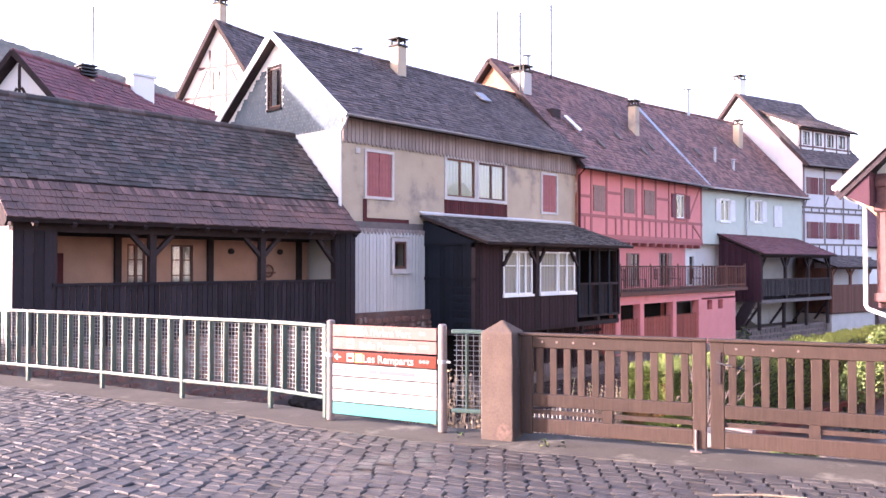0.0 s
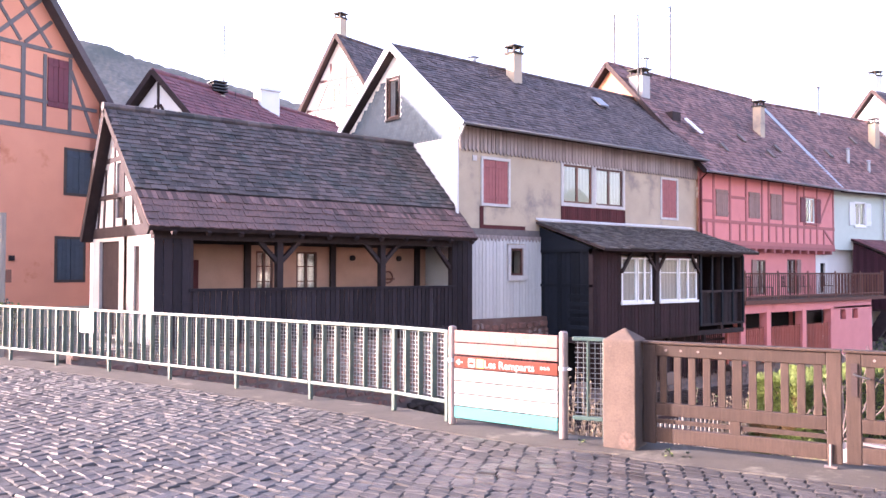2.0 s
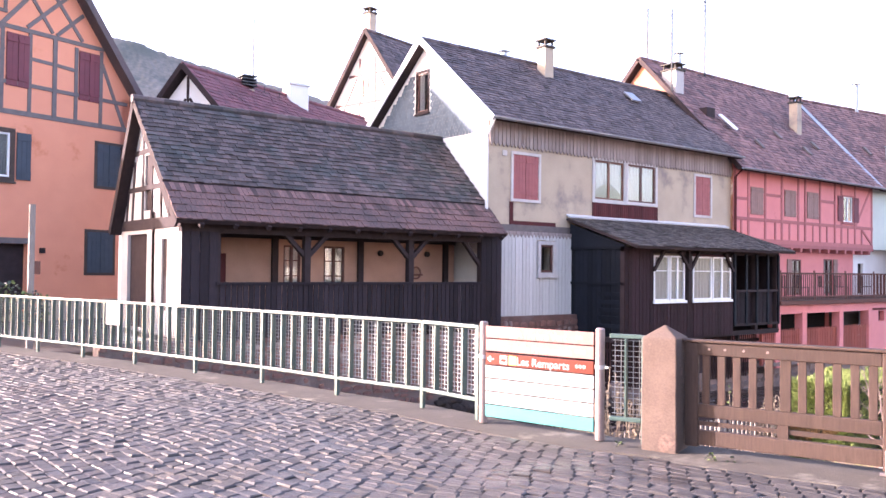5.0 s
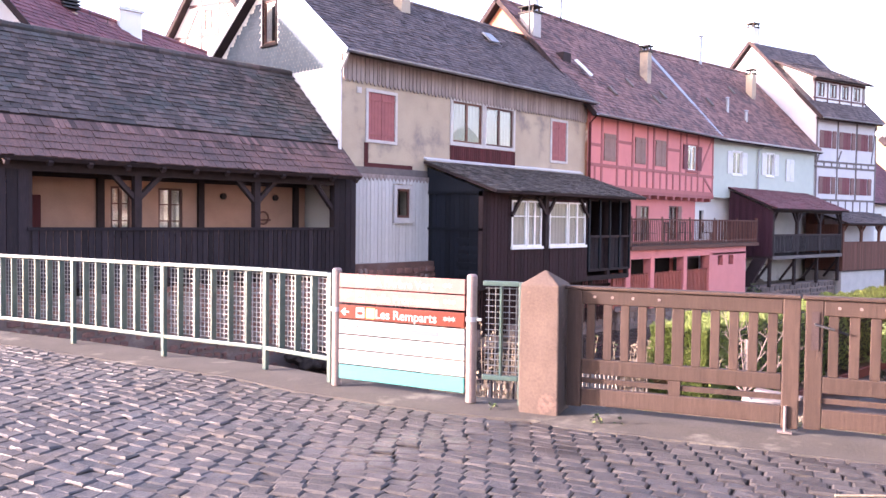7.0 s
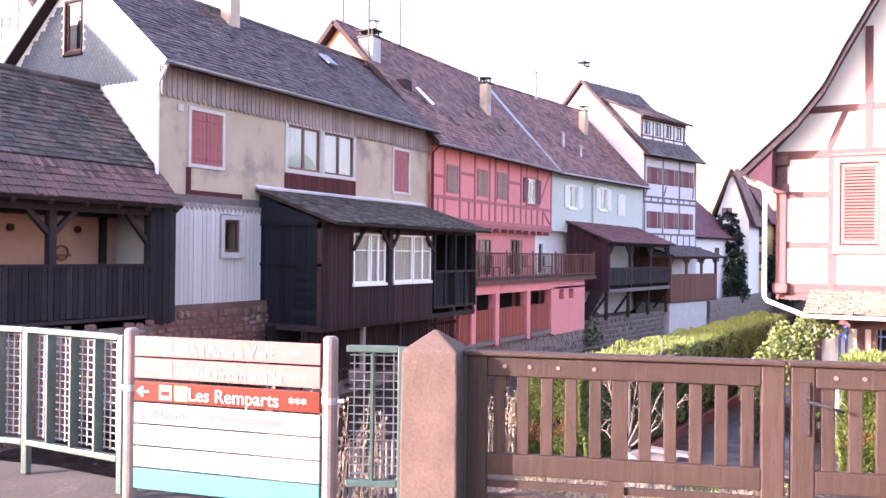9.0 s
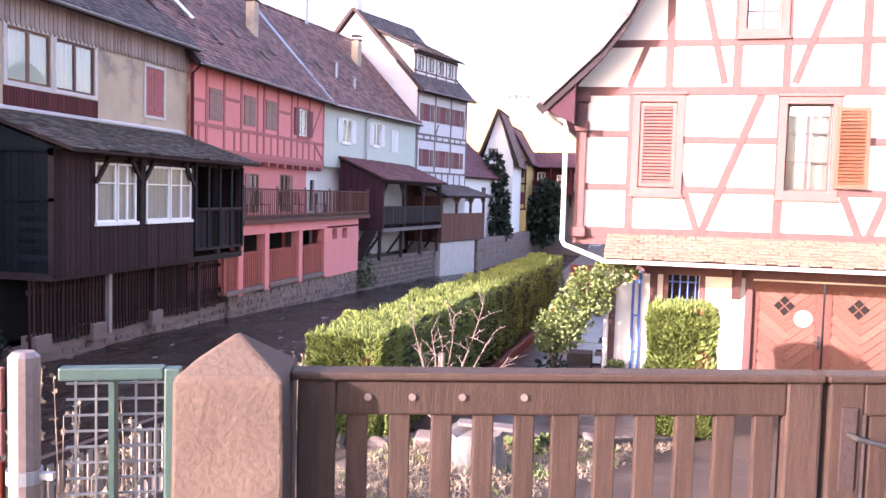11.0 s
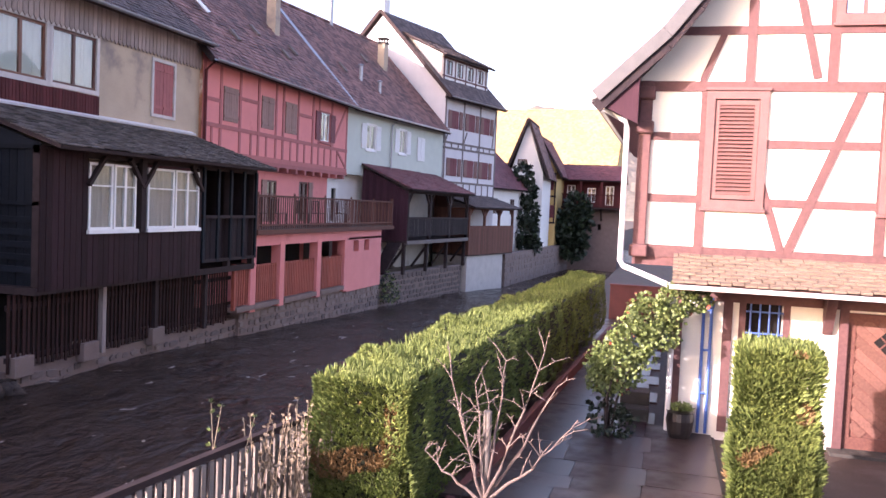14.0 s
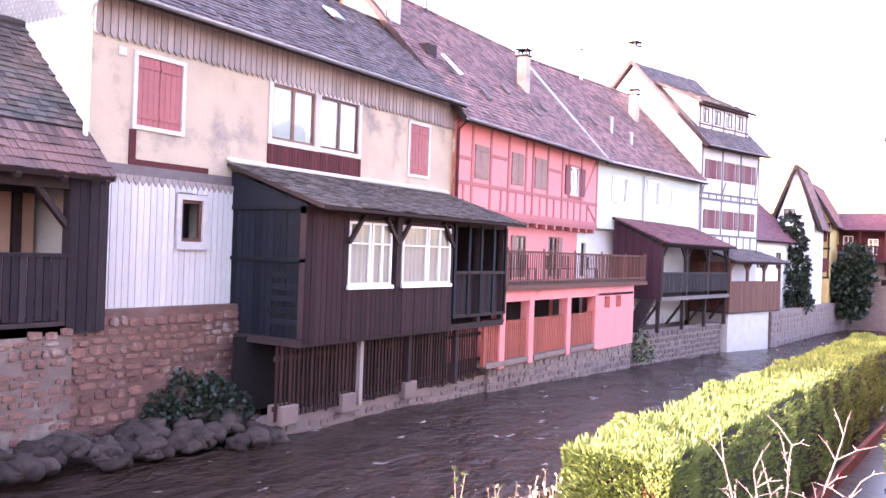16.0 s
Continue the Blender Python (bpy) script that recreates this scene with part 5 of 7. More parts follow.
def brown_leanto():
    f = along((49.4, 14.0), (55.4, 12.7))
    th = thing("leanto", f, "brown boarded river veranda with arched openings", "lean-to")
    L, D = 6.1, 2.2
    slope(th, -0.1, L + 0.4, (-0.4, 1.55), (D, 2.35), "tile_dark", 71, 0.22, 0.2, slab=0.07)
    boards(th, pose(0, 0, 0), 0, L, -1.05, 0.55, "wood_brown", 0.14, -0.02, 0.025)
    ws = pose(0, D, 0, 0, 0, -90)
    boards(th, ws, 0, D, -1.05, 1.5, "wood_brown", 0.16, 0, 0.025)
    for i in range(4):
        x = i * (L - 0.14) / 3
        part("post", Geo().box(x, x + 0.14, 0, 0.12, 0.5, 1.55), "wood_brown", th)
        if i < 3:
            for s, xx in ((1, x + 0.14), (-1, x + (L - 0.14) / 3)):
                part("brace", Geo().beam((xx, 0.05, 1.1), (xx + s * 0.4, 0.05, 1.5), 0.08, 0.08, (0, 1, 0)), "wood_brown", th)
    part("inner_wall", Geo().box(0, L, D - 0.2, D, -1, 2.2), "wood_brown", th)
    part("floor", Geo().box(0, L, 0, D, -1.1, -1.0), "timber_dark", th)
    part("plinth", Geo().box(0.1, L - 1.2, 0.1, D, -4.2, -1.1), "plaster_old", th, "white plastered plinth in the river")
    part("beam", Geo().box(0, L, 0, 0.12, 1.42, 1.55), "wood_brown", th)


brown_leanto()


# ---------------------------------------------------------------- pale half-timbered house with dormer
def lilac_house():
    f = along((50.4, 15.9), (56.3, 14.2))
    th = thing("house", f, "tall pale half-timbered house with wine red shutters and long dormer", "house")
    L, D = 6.1, 9.0
    wf = pose(0, 0, 0)
    cols = (0.75, 2.65, 4.45)
    wins = [(x, x + 0.75, z, z + 1.0) for z in (5.9, 3.25) for x in cols]
    part("wall", wall_geo(L, -1.5, 7.7, 0.3, wins), "plaster_lilac", th, m=pose(0.004, 0, 0))
    for i, s in enumerate(wins):
        # added slab: room shade as a near-black colour behind the leaves
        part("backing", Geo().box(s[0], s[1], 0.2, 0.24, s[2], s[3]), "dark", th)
        shutter(th, wf, *s, "shutter_wine", y=-0.01, leaves=2, label="closed wine red shutter")
        shutter(th, wf, s[0] - 0.42, s[0] - 0.05, s[2], s[3], "shutter_rose", leaves=1)
        shutter(th, wf, s[1] + 0.05, s[1] + 0.42, s[2], s[3], "shutter_rose", leaves=1)
    rows = [(0, 7.55, L, 7.55, 0.14), (0, 5.1, L, 5.1, 0.12), (0, 4.8, L, 4.8, 0.12), (0, 2.9, L, 2.9, 0.12), (0, 1.9, L, 1.9, 0.16)]
    for i in range(9):
        x = 0.08 + i * (L - 0.16) / 8
        rows += [(x, 4.8, x, 5.1, 0.1)]
        rows += [(x, 1.95, x, 2.85, 0.1)]
    for x in (0.08, 2.1, 4.0, L - 0.08):
        rows += [(x, 2.9, x, 7.5, 0.12)]
    rows += [(0.15, 5.15, 0.5, 5.85, 0.1), (2.15, 5.15, 2.5, 5.8, 0.1), (5.6, 5.2, 5.95, 7.4, 0.1)]
    timbers(th, wf, rows, "timber_grey", 0.018)
    wg = pose(0, D, 0, 0, 0, -90)
    part("wall", wall_geo(D - 0.004, 0, [(0, 7.9), (D / 2, 12.35), (D, 7.9)], 0.3), "plaster_lilac", th, m=wg)
    part("wall", wall_geo(D - 0.004, -1, [(0, 7.9), (D / 2, 12.35), (D, 7.9)], 0.3).moved(pose(L - 0.3, D, 0, 0, 0, -90)), "plaster_lilac", th)
    part("wall", wall_geo(L, 0, 7.8, 0.3).moved(pose(0.004, D - 0.304, 0)), "plaster_lilac", th)
    part("attic_floor", Geo().box(0.3, L - 0.3, 0.3, D - 0.3, 7.6, 7.7), "timber_dark", th)
    slope(th, -0.2, L + 0.2, (-0.55, 7.5), (D / 2, 12.6), "tile_dark", 81, 0.24, 0.22)
    slope(th, -0.2, L + 0.2, (D + 0.55, 7.5), (D / 2, 12.6), "tile_wine", 82, 0.24, 0.22)
    part("bargeboard", Geo().beam((-0.5, -0.24, 7.5), (D / 2, -0.24, 12.6), 0.04, 0.2).beam((D + 0.5, -0.24, 7.5), (D / 2, -0.24, 12.6), 0.04, 0.2), "timber_dark", th, m=wg)
    gutter(th, -0.2, L + 0.2, -0.6, 7.55)
    # long dormer
    dw = pose(0.5, 0.55, 0)
    holes = [(0.35 + i * 1.2, 1.05 + i * 1.2, 8.95, 9.75) for i in range(4)]
    part("dormer", wall_geo(L - 0.9, 8.3, 10.0, 0.2, holes), "plaster_white", th, m=dw)
    for s in holes:
        window(th, dw, *s, mat="frame_brown", cols=2, sill=False, bar=0.06)
    timbers(th, dw, [(0, 8.85, 5.2, 8.85, 0.1), (0, 9.85, 5.2, 9.85, 0.12)] + [(0.12 + i * 1.2, 8.5, 0.12 + i * 1.2, 9.85, 0.12) for i in range(5)], "timber_red", 0.018)
    for x in (0.5, L - 0.55):
        part("dormer_cheek", Geo().prism_x([(0.55, 8.3), (3.2, 11.2), (0.55, 10.0)], x, x + 0.15), "plaster_white", th)
    slope(th, 0.2, L - 0.1, (0.2, 9.95), (3.6, 11.55), "tile_dark", 83, 0.24, 0.22, slab=0.08, name="dormer_roof")
    chimney(th, 0.6, 4.9, 12.0, 13.6, 0.6, 0.5, "plaster_white")


lilac_house()


# ---------------------------------------------------------------- houses farther down the river
def plain_house(f, L, D, eave, top, wall, roof, label, wins=(), gwins=(), beams=(), tmat="timber_dark", gbeams=(), base=-1.8, seed=1):
    """A gabled house: ridge along x, front at y = 0, gable facing -x."""
    th = thing("house", f, label, "house")
    wf, wg = pose(0, 0, 0), pose(0, D, 0, 0, 0, -90)
    part("wall", wall_geo(L, base, eave, 0.3, [s[:4] for s in wins]), wall, th, m=pose(0.004, 0, 0))
    part("wall", wall_geo(D - 0.004, base, [(0, eave), (D / 2, top - 0.2), (D, eave)], 0.3, [s[:4] for s in gwins]), wall, th, m=wg)
    part("wall", wall_geo(L, base, eave, 0.3).moved(pose(0.004, D - 0.304, 0)), wall, th)
    part("wall", wall_geo(D - 0.004, base, [(0, eave), (D / 2, top - 0.2), (D, eave)], 0.3).moved(pose(L - 0.3, D, 0, 0, 0, -90)), wall, th)
    part("attic_floor", Geo().box(0.3, L - 0.3, 0.3, D - 0.3, eave - 0.2, eave - 0.1), "timber_dark", th)
    for w, some in ((wf, wins), (wg, gwins)):
        for s in some:
            if len(s) > 5:
                # near-black slab standing for the shaded inside of the opening
                part("backing", Geo().box(s[0], s[1], 0.2, 0.24, s[2], s[3]), "dark", th, m=w)
                shutter(th, w, *s[:4], s[4], leaves=2, y=-0.03)
                continue
            window(th, w, *s[:4], mat="frame_brown", cols=2, rows=2, sill=False, bar=0.06, curtain=True)
            if len(s) > 4:
                shutter(th, w, s[0] - 0.5, s[0] - 0.05, s[2], s[3], s[4], leaves=1)
                shutter(th, w, s[1] + 0.05, s[1] + 0.5, s[2], s[3], s[4], leaves=1)
    timbers(th, wf, beams, tmat, 0.018)
    timbers(th, wg, gbeams, tmat, 0.018)
    slope(th, -0.3, L + 0.3, (-0.45, eave - 0.35), (D / 2, top), roof, seed, 0.24, 0.22)
    slope(th, -0.3, L + 0.3, (D + 0.45, eave - 0.35), (D / 2, top), roof, seed + 1, 0.24, 0.22)
    ridge(th, -0.3, L + 0.3, D / 2, top + 0.04, roof)
    g = Geo().beam((-0.45, -0.33, eave - 0.35), (D / 2, -0.33, top), 0.04, 0.2).beam((D + 0.45, -0.33, eave - 0.35), (D / 2, -0.33, top), 0.04, 0.2)
    part("bargeboard", g, "timber_dark", th, m=wg)
    return th


plain_house(along((57.5, 15.0), (64, 13.6)), 6.5, 6.0, 3.2, 6.0, "plaster_white", "tile_wine", "low white house with wine red roof", wins=[(1.2, 2.0, 1.2, 2.2), (4, 4.8, 1.2, 2.2)], seed=91)
plain_house(pose(66, 12.7, 0, 0, 0, 2), 5.5, 2.4, 4.2, 8.1, "plaster_white", "tile_red", "narrow white gabled house at the river", gwins=[(0.5, 1.2, 4.3, 5.2), (0.4, 1.1, 1.6, 2.6, "shutter_rose"), (1.4, 1.9, -0.2, 0.4)], seed=95)
plain_house(pose(72, 12.5, 0, 0, 0, 0), 6, 2.9, 4.6, 7.4, "plaster_ochre", "tile_wine", "yellow half-timbered house by the river", gwins=[(0.4, 1.0, 3.2, 4.2, "shutter_wine"), (1.6, 2.2, 3.2, 4.2, "shutter_wine"), (0.5, 1.1, 1.0, 2.0, "shutter_wine"), (1.7, 2.3, 1.0, 2.0, "shutter_wine")], gbeams=[(0, 4.5, 2.9, 4.5, 0.14), (0, 2.7, 2.9, 2.7, 0.14), (0, 0.6, 2.9, 0.6, 0.14), (0.1, 0.6, 0.1, 4.5, 0.12), (2.8, 0.6, 2.8, 4.5, 0.12), (1.35, 0.6, 1.35, 6.5, 0.12)], seed=97)
plain_house(pose(92, 8.5, 0, 0, 0, 88), 15, 9, 6.2, 11.4, "plaster_ochre", "tile_gold", "long house with sunlit ochre tiled roof", seed=99)


def red_house():
    th = thing("house", pose(76.5, 12.8, 0, 0, 0, -90), "dark red boarded house with a balcony on a stone base", "house")
    L, D = 5.0, 4.0
    part("base_wall", wall_geo(L, -4.5, 1.9, 0.4, [(2.5, 2.8, 0.1, 0.6), (3.3, 3.6, 0.1, 0.6)]), "mortar", th, "pale stone base wall")
    part("base_wall", Geo().box(0, L, D - 0.4, D, -4.5, 1.9), "mortar", th)
    part("base_wall", Geo().box(L - 0.4, L, 0.4, D - 0.4, -4.5, 1.9), "mortar", th)
    doors = [(0.6, 1.3, 2.2, 3.8), (2.3, 3.0, 2.4, 3.6), (3.8, 4.5, 2.2, 3.8)]
    part("wall", wall_geo(L, 1.9, 4.4, 0.25, doors), "wood_maroon", th)
    part("wall", Geo().box(0, L, D - 0.25, D, 1.9, 4.4), "wood_maroon", th)
    part("wall", Geo().box(L - 0.25, L, 0.25, D - 0.25, 1.9, 4.4), "wood_maroon", th)
    for d in doors:
        window(th, pose(0, 0, 0), *d, mat="paint_white", cols=2, rows=2, sill=False, curtain=3, bar=0.07)
    slope(th, -0.4, L + 0.4, (-1.2, 4.2), (D / 2, 5.6), "tile_wine", 103, 0.24, 0.22)
    slope(th, -0.4, L + 0.4, (D + 0.4, 4.2), (D / 2, 5.6), "tile_wine", 104, 0.24, 0.22)
    part("balcony_floor", Geo().box(0, L + 0.2, -1.1, 0, 1.85, 2.0), "timber_dark", th)
    part("handrail", Geo().box(0, L + 0.2, -1.12, -1.02, 2.95, 3.05), "wood_maroon", th)
    for i in range(27):
        part("baluster", Geo().box(i * 0.19, i * 0.19 + 0.07, -1.09, -1.05, 2.0, 2.95), "wood_maroon", th)
    for x in (0.1, 1.8, 3.5, 5.0):
        part("post", Geo().box(x, x + 0.14, -1.1, -0.96, 2.0, 4.3), "wood_maroon", th)
        part("strut", Geo().beam((x + 0.07, -0.95, 1.85), (x + 0.07, -0.02, 0.9), 0.12, 0.12), "timber_dark", th)


red_house()


# ---------------------------------------------------------------- houses behind the shed
plain_house(pose(11.97, 25.7, 0, 0, 0, 24), 11, 5.0, 6.2, 8.75, "plaster_white", "tile_wine", "white timbered house with plum tiled roof", gbeams=[(0, 6.1, 5, 6.1, 0.15), (2.5, 6.1, 2.5, 8.4, 0.12), (1.3, 6.1, 2.4, 7.6, 0.1), (3.7, 6.1, 2.6, 7.6, 0.1)], base=-0.3, seed=111)
th = plain_house(pose(24.5, 32.9, 0, 0, 0, 14), 10, 6.4, 9.4, 14.2, "plaster_cream", "tile_dark", "tall cream half-timbered gable house", gwins=[(2.75, 3.55, 10.7, 11.7)], tmat="timber_red",
                 gbeams=[(0, 9.3, 6.4, 9.3, 0.2), (0.8, 10.4, 5.6, 10.4, 0.14), (1.8, 11.9, 4.6, 11.9, 0.14), (2.6, 9.3, 2.6, 12.8, 0.14), (3.7, 9.3, 3.7, 12.8, 0.14), (1.0, 9.4, 2.4, 11.8, 0.12), (5.4, 9.4, 4.0, 11.8, 0.12), (1.5, 9.3, 1.5, 10.4, 0.12), (4.9, 9.3, 4.9, 10.4, 0.12)], base=-0.3, seed=113)
chimney(th, 0.5, 3.6, 13.6, 15.3, 0.5, 0.45, "plaster_grey")
th2 = thing("chimney_stack", pose(16.4, 30.2, 7.5), "white rendered chimney on a roof", "chimney")
part("shaft", Geo().box(-0.45, 0.45, -0.3, 0.3, -1, 1.7), "plaster_white", th2, bevel=0.02)
part("cap", Geo().box(-0.52, 0.52, -0.37, 0.37, 1.7, 1.8).tube([(0, 0, 1.8), (0, 0, 2.05)], 0.14, 10), "zinc_white", th2)
th3 = thing("chimney_stack", pose(13.7, 29.1, 7.6), "dark slatted chimney on a roof", "chimney")
part("shaft", Geo().box(-0.22, 0.22, -0.22, 0.22, -1, 0.9), "plaster_grey", th3)
for i in range(4):
    part("slat", Geo().box(-0.3, 0.3, -0.3, 0.3, 1.02 + i * 0.12, 1.07 + i * 0.12), "iron", th3)
th4 = thing("aerial", pose(13.95, 29.1, 7.6), "tall thin television aerial on a roof", "aerial")
part("mast", Geo().tube([(0, 0, -0.8), (0, 0, 3.7)], 0.03, 6), "iron", th4)
part("crossarm", Geo().tube([(0, 0, 1.0), (2.2, 0.8, 0.8)], 0.02, 5).tube([(0.6, 0.2, 0.7), (0.6, 0.2, 1.2)], 0.012, 5).tube([(1.4, 0.5, 0.6), (1.4, 0.5, 1.1)], 0.012, 5), "iron", th4)


def orange_house():
    f = pose(-3.03, 26.59, -0.33, 0, 0, 18.6) @ Matrix.Scale(1.2, 4)
    th = thing("house", f, "orange plastered house with half-timbered gable and dark shutters", "house")
    L, D = 11.3, 8.0
    wf = pose(0, 0, 0)
    top = [(0, 4.9), (8.93, 10.12), (L, 6.9)]
    gate = (5.2, 8.1, -0.3, 2.2)
    wins = [(6.65, 7.55, 4.02, 5.25), gate, (10.2, 11.0, 4.02, 5.3), (7.37, 8.03, 6.55, 8.02), (9.55, 10.22, 6.52, 7.98), (9.93, 10.8, 1.4, 2.62)]
    part("wall", wall_geo(L, -0.3, top, 0.3, wins), "plaster_orange", th, m=wf)
    part("wall", wall_geo(D, -0.3, 6.8, 0.3).moved(pose(L, 0, 0, 0, 0, 90)), "plaster_orange", th)
    part("wall", wall_geo(D, -0.3, 4.8, 0.3).moved(pose(0, D, 0, 0, 0, -90)), "plaster_orange", th)
    part("cart_door", Geo().box(gate[0], gate[1], 0.2, 0.26, -0.3, gate[3]), "timber_dark", th, "dark wooden cart door")
    part("lintel", Geo().box(gate[0] - 0.3, gate[1] + 0.15, -0.04, 0.1, gate[3], gate[3] + 0.16), "timber_grey", th)
    part("plinth", Geo().box(gate[1] + 0.3, L, -0.05, 0.0, -0.3, 0.6), "plaster_grey", th)
    part("bell_box", Geo().box(8.45, 8.6, -0.06, 0.0, 1.95, 2.1), "timber_dark", th)
    window(th, wf, *wins[0], mat="paint_white", cols=2, surround="sandstone", curtain=3, bar=0.06, sur=0.12)
    shutter(th, wf, wins[0][1] + 0.16, wins[0][1] + 0.58, 3.97, 5.28, "shutter_blue")
    shutter(th, wf, wins[0][0] - 0.58, wins[0][0] - 0.16, 3.97, 5.28, "shutter_blue")
    for k, mat in ((2, "shutter_blue"), (5, "shutter_blue"), (3, "shutter_wine"), (4, "shutter_wine")):
        s = wins[k]
        # added slab, its near-black colour stands for the shade indoors
        part("backing", Geo().box(s[0], s[1], 0.2, 0.24, s[2], s[3]), "dark", th)
        if k in (2, 5):
            part("window_frame", ring_geo(*s, 0.08, -0.02, 0.04), "sandstone", th, "stone window surround")
        shutter(th, wf, *s, mat, y=-0.03, leaves=2, label="closed dark wooden shutter")
    rows = [(0, 5.79, 11.28, 5.85, 0.14), (1.5, 6.66, 11.2, 6.64, 0.11), (4.6, 8.19, 10.35, 8.17, 0.12), (7.26, 8.16, 7.26, 5.85, 0.11), (8.05, 8.12, 8.05, 5.85, 0.11), (8.79, 8.12, 8.79, 5.86, 0.13), (9.46, 8.04, 9.46, 5.84, 0.11), (10.28, 8.09, 10.28, 5.85, 0.11),
            (8.65, 9.95, 6.0, 6.7, 0.12), (7.29, 7.58, 6.4, 5.9, 0.12), (7.98, 9.28, 8.71, 8.28, 0.1), (8.38, 9.84, 9.65, 8.26, 0.11), (9.3, 9.6, 7.95, 8.27, 0.11), (9.66, 9.05, 8.83, 8.25, 0.11), (10.31, 7.74, 11.1, 5.89, 0.11), (6.58, 8.57, 7.38, 8.58, 0.1), (7.33, 9.0, 7.32, 8.62, 0.1), (8.08, 7.41, 8.79, 7.39, 0.1), (8.83, 7.39, 9.5, 7.35, 0.1), (6.3, 5.85, 6.3, 8.1, 0.11), (4.2, 5.85, 5.9, 8.1, 0.11)]
    timbers(th, wf, rows, "timber_grey", 0.018)
    for a, b, mat in ((top[0], top[1], "tile_dark"), (top[1], top[2], "tile_dark")):
        dx, dz = b[0] - a[0], b[1] - a[1]
        s = math.hypot(dx, dz)
        ux, uz = dx / s, dz / s
        a2, b2 = (a[0] - (0.5 * ux if a is top[0] else 0), a[1] - (0.5 * uz if a is top[0] else 0)), (b[0] + (0.5 * ux if b is top[2] else 0), b[1] + (0.5 * uz if b is top[2] else 0))
        part("roof", Geo().prism([a2, b2, (b2[0] - uz * 0.2, b2[1] + ux * 0.2), (a2[0] - uz * 0.2, a2[1] + ux * 0.2)], -0.4, D), mat, th)


orange_house()
th = thing("street_post", pose(4.3, 19.9, 0), "pale wooden post with a small sign box", "post")
part("pole", Geo().box(-0.06, 0.06, -0.06, 0.06, -0.4, 3.0), "wood_fence", th)
part("box", Geo().box(0.06, 0.18, -0.08, 0.08, 1.4, 1.7), "wood_brown", th)


# ---------------------------------------------------------------- bridge railing, sign board, stone post, gate
def railing_panel(a, b):
    f = along(a, b)
    L = math.hypot(b[0] - a[0], b[1] - a[1])
    th = thing("railing_panel", f, "pale green painted steel railing panel with wire mesh", "railing", "bridge railing panels")
    part("post", Geo().box(-0.025, 0.025, -0.025, 0.025, 0.0, 1.02), "rail_green", th, bevel=0.006)
    part("top_rail", Geo().box(0.025, L - 0.025, -0.025, 0.025, 0.985, 1.025), "rail_green", th, bevel=0.006)
    part("bottom_rail", Geo().box(0.025, L - 0.025, -0.025, 0.025, 0.2, 0.24), "rail_green", th, bevel=0.006)
    n = max(2, round(L / 0.235))
    for i in range(1, n):
        x = L * i / n
        part("bar", Geo().box(x - 0.008, x + 0.008, -0.045, 0.025, 0.24, 0.98), "rail_green", th)
    g = Geo()
    k = int(L / 0.055)
    for i in range(1, k):
        x = L * i / k
        g.beam((x, -0.052, 0.25), (x, -0.052, 0.97), 0.0065, 0.0065, (0, 1, 0))
    for i in range(15):
        z = 0.26 + i * 0.05
        g.beam((0.03, -0.058, z), (L - 0.03, -0.058, z), 0.0065, 0.0065)
    part("wire_mesh", g, "mesh_grey", th, "square wire mesh")
    return th


path = RAIL + [(5.89, 6.02)]
for a, b in zip(path[::-1], path[::-1][1:]):
    railing_panel(a, b)
th = thing("notice_board", along((4.40, 13.45), (4.30, 13.85)), "blank white notice plate wired to the railing", "notice")
part("plate", Geo().box(0, 0.42, 0.05, 0.06, 0.62, 0.98), "sign_white", th)
for x in (0.04, 0.38):
    part("screw", Geo().tube([(x, 0.04, 0.94), (x, 0.07, 0.94)], 0.01, 6), "iron", th)
railing_panel((6.37, 4.18), (6.22, 4.50))


def text_mesh(body, size, bold=0.0):
    c = bpy.data.curves.new("lettering", "FONT")
    c.body, c.size, c.extrude, c.offset = body, size, 0.001, bold
    o = bpy.data.objects.new("lettering", c)
    scene.collection.objects.link(o)
    me = bpy.data.meshes.new_from_object(o.evaluated_get(bpy.context.evaluated_depsgraph_get()))
    bpy.data.objects.remove(o)
    return me


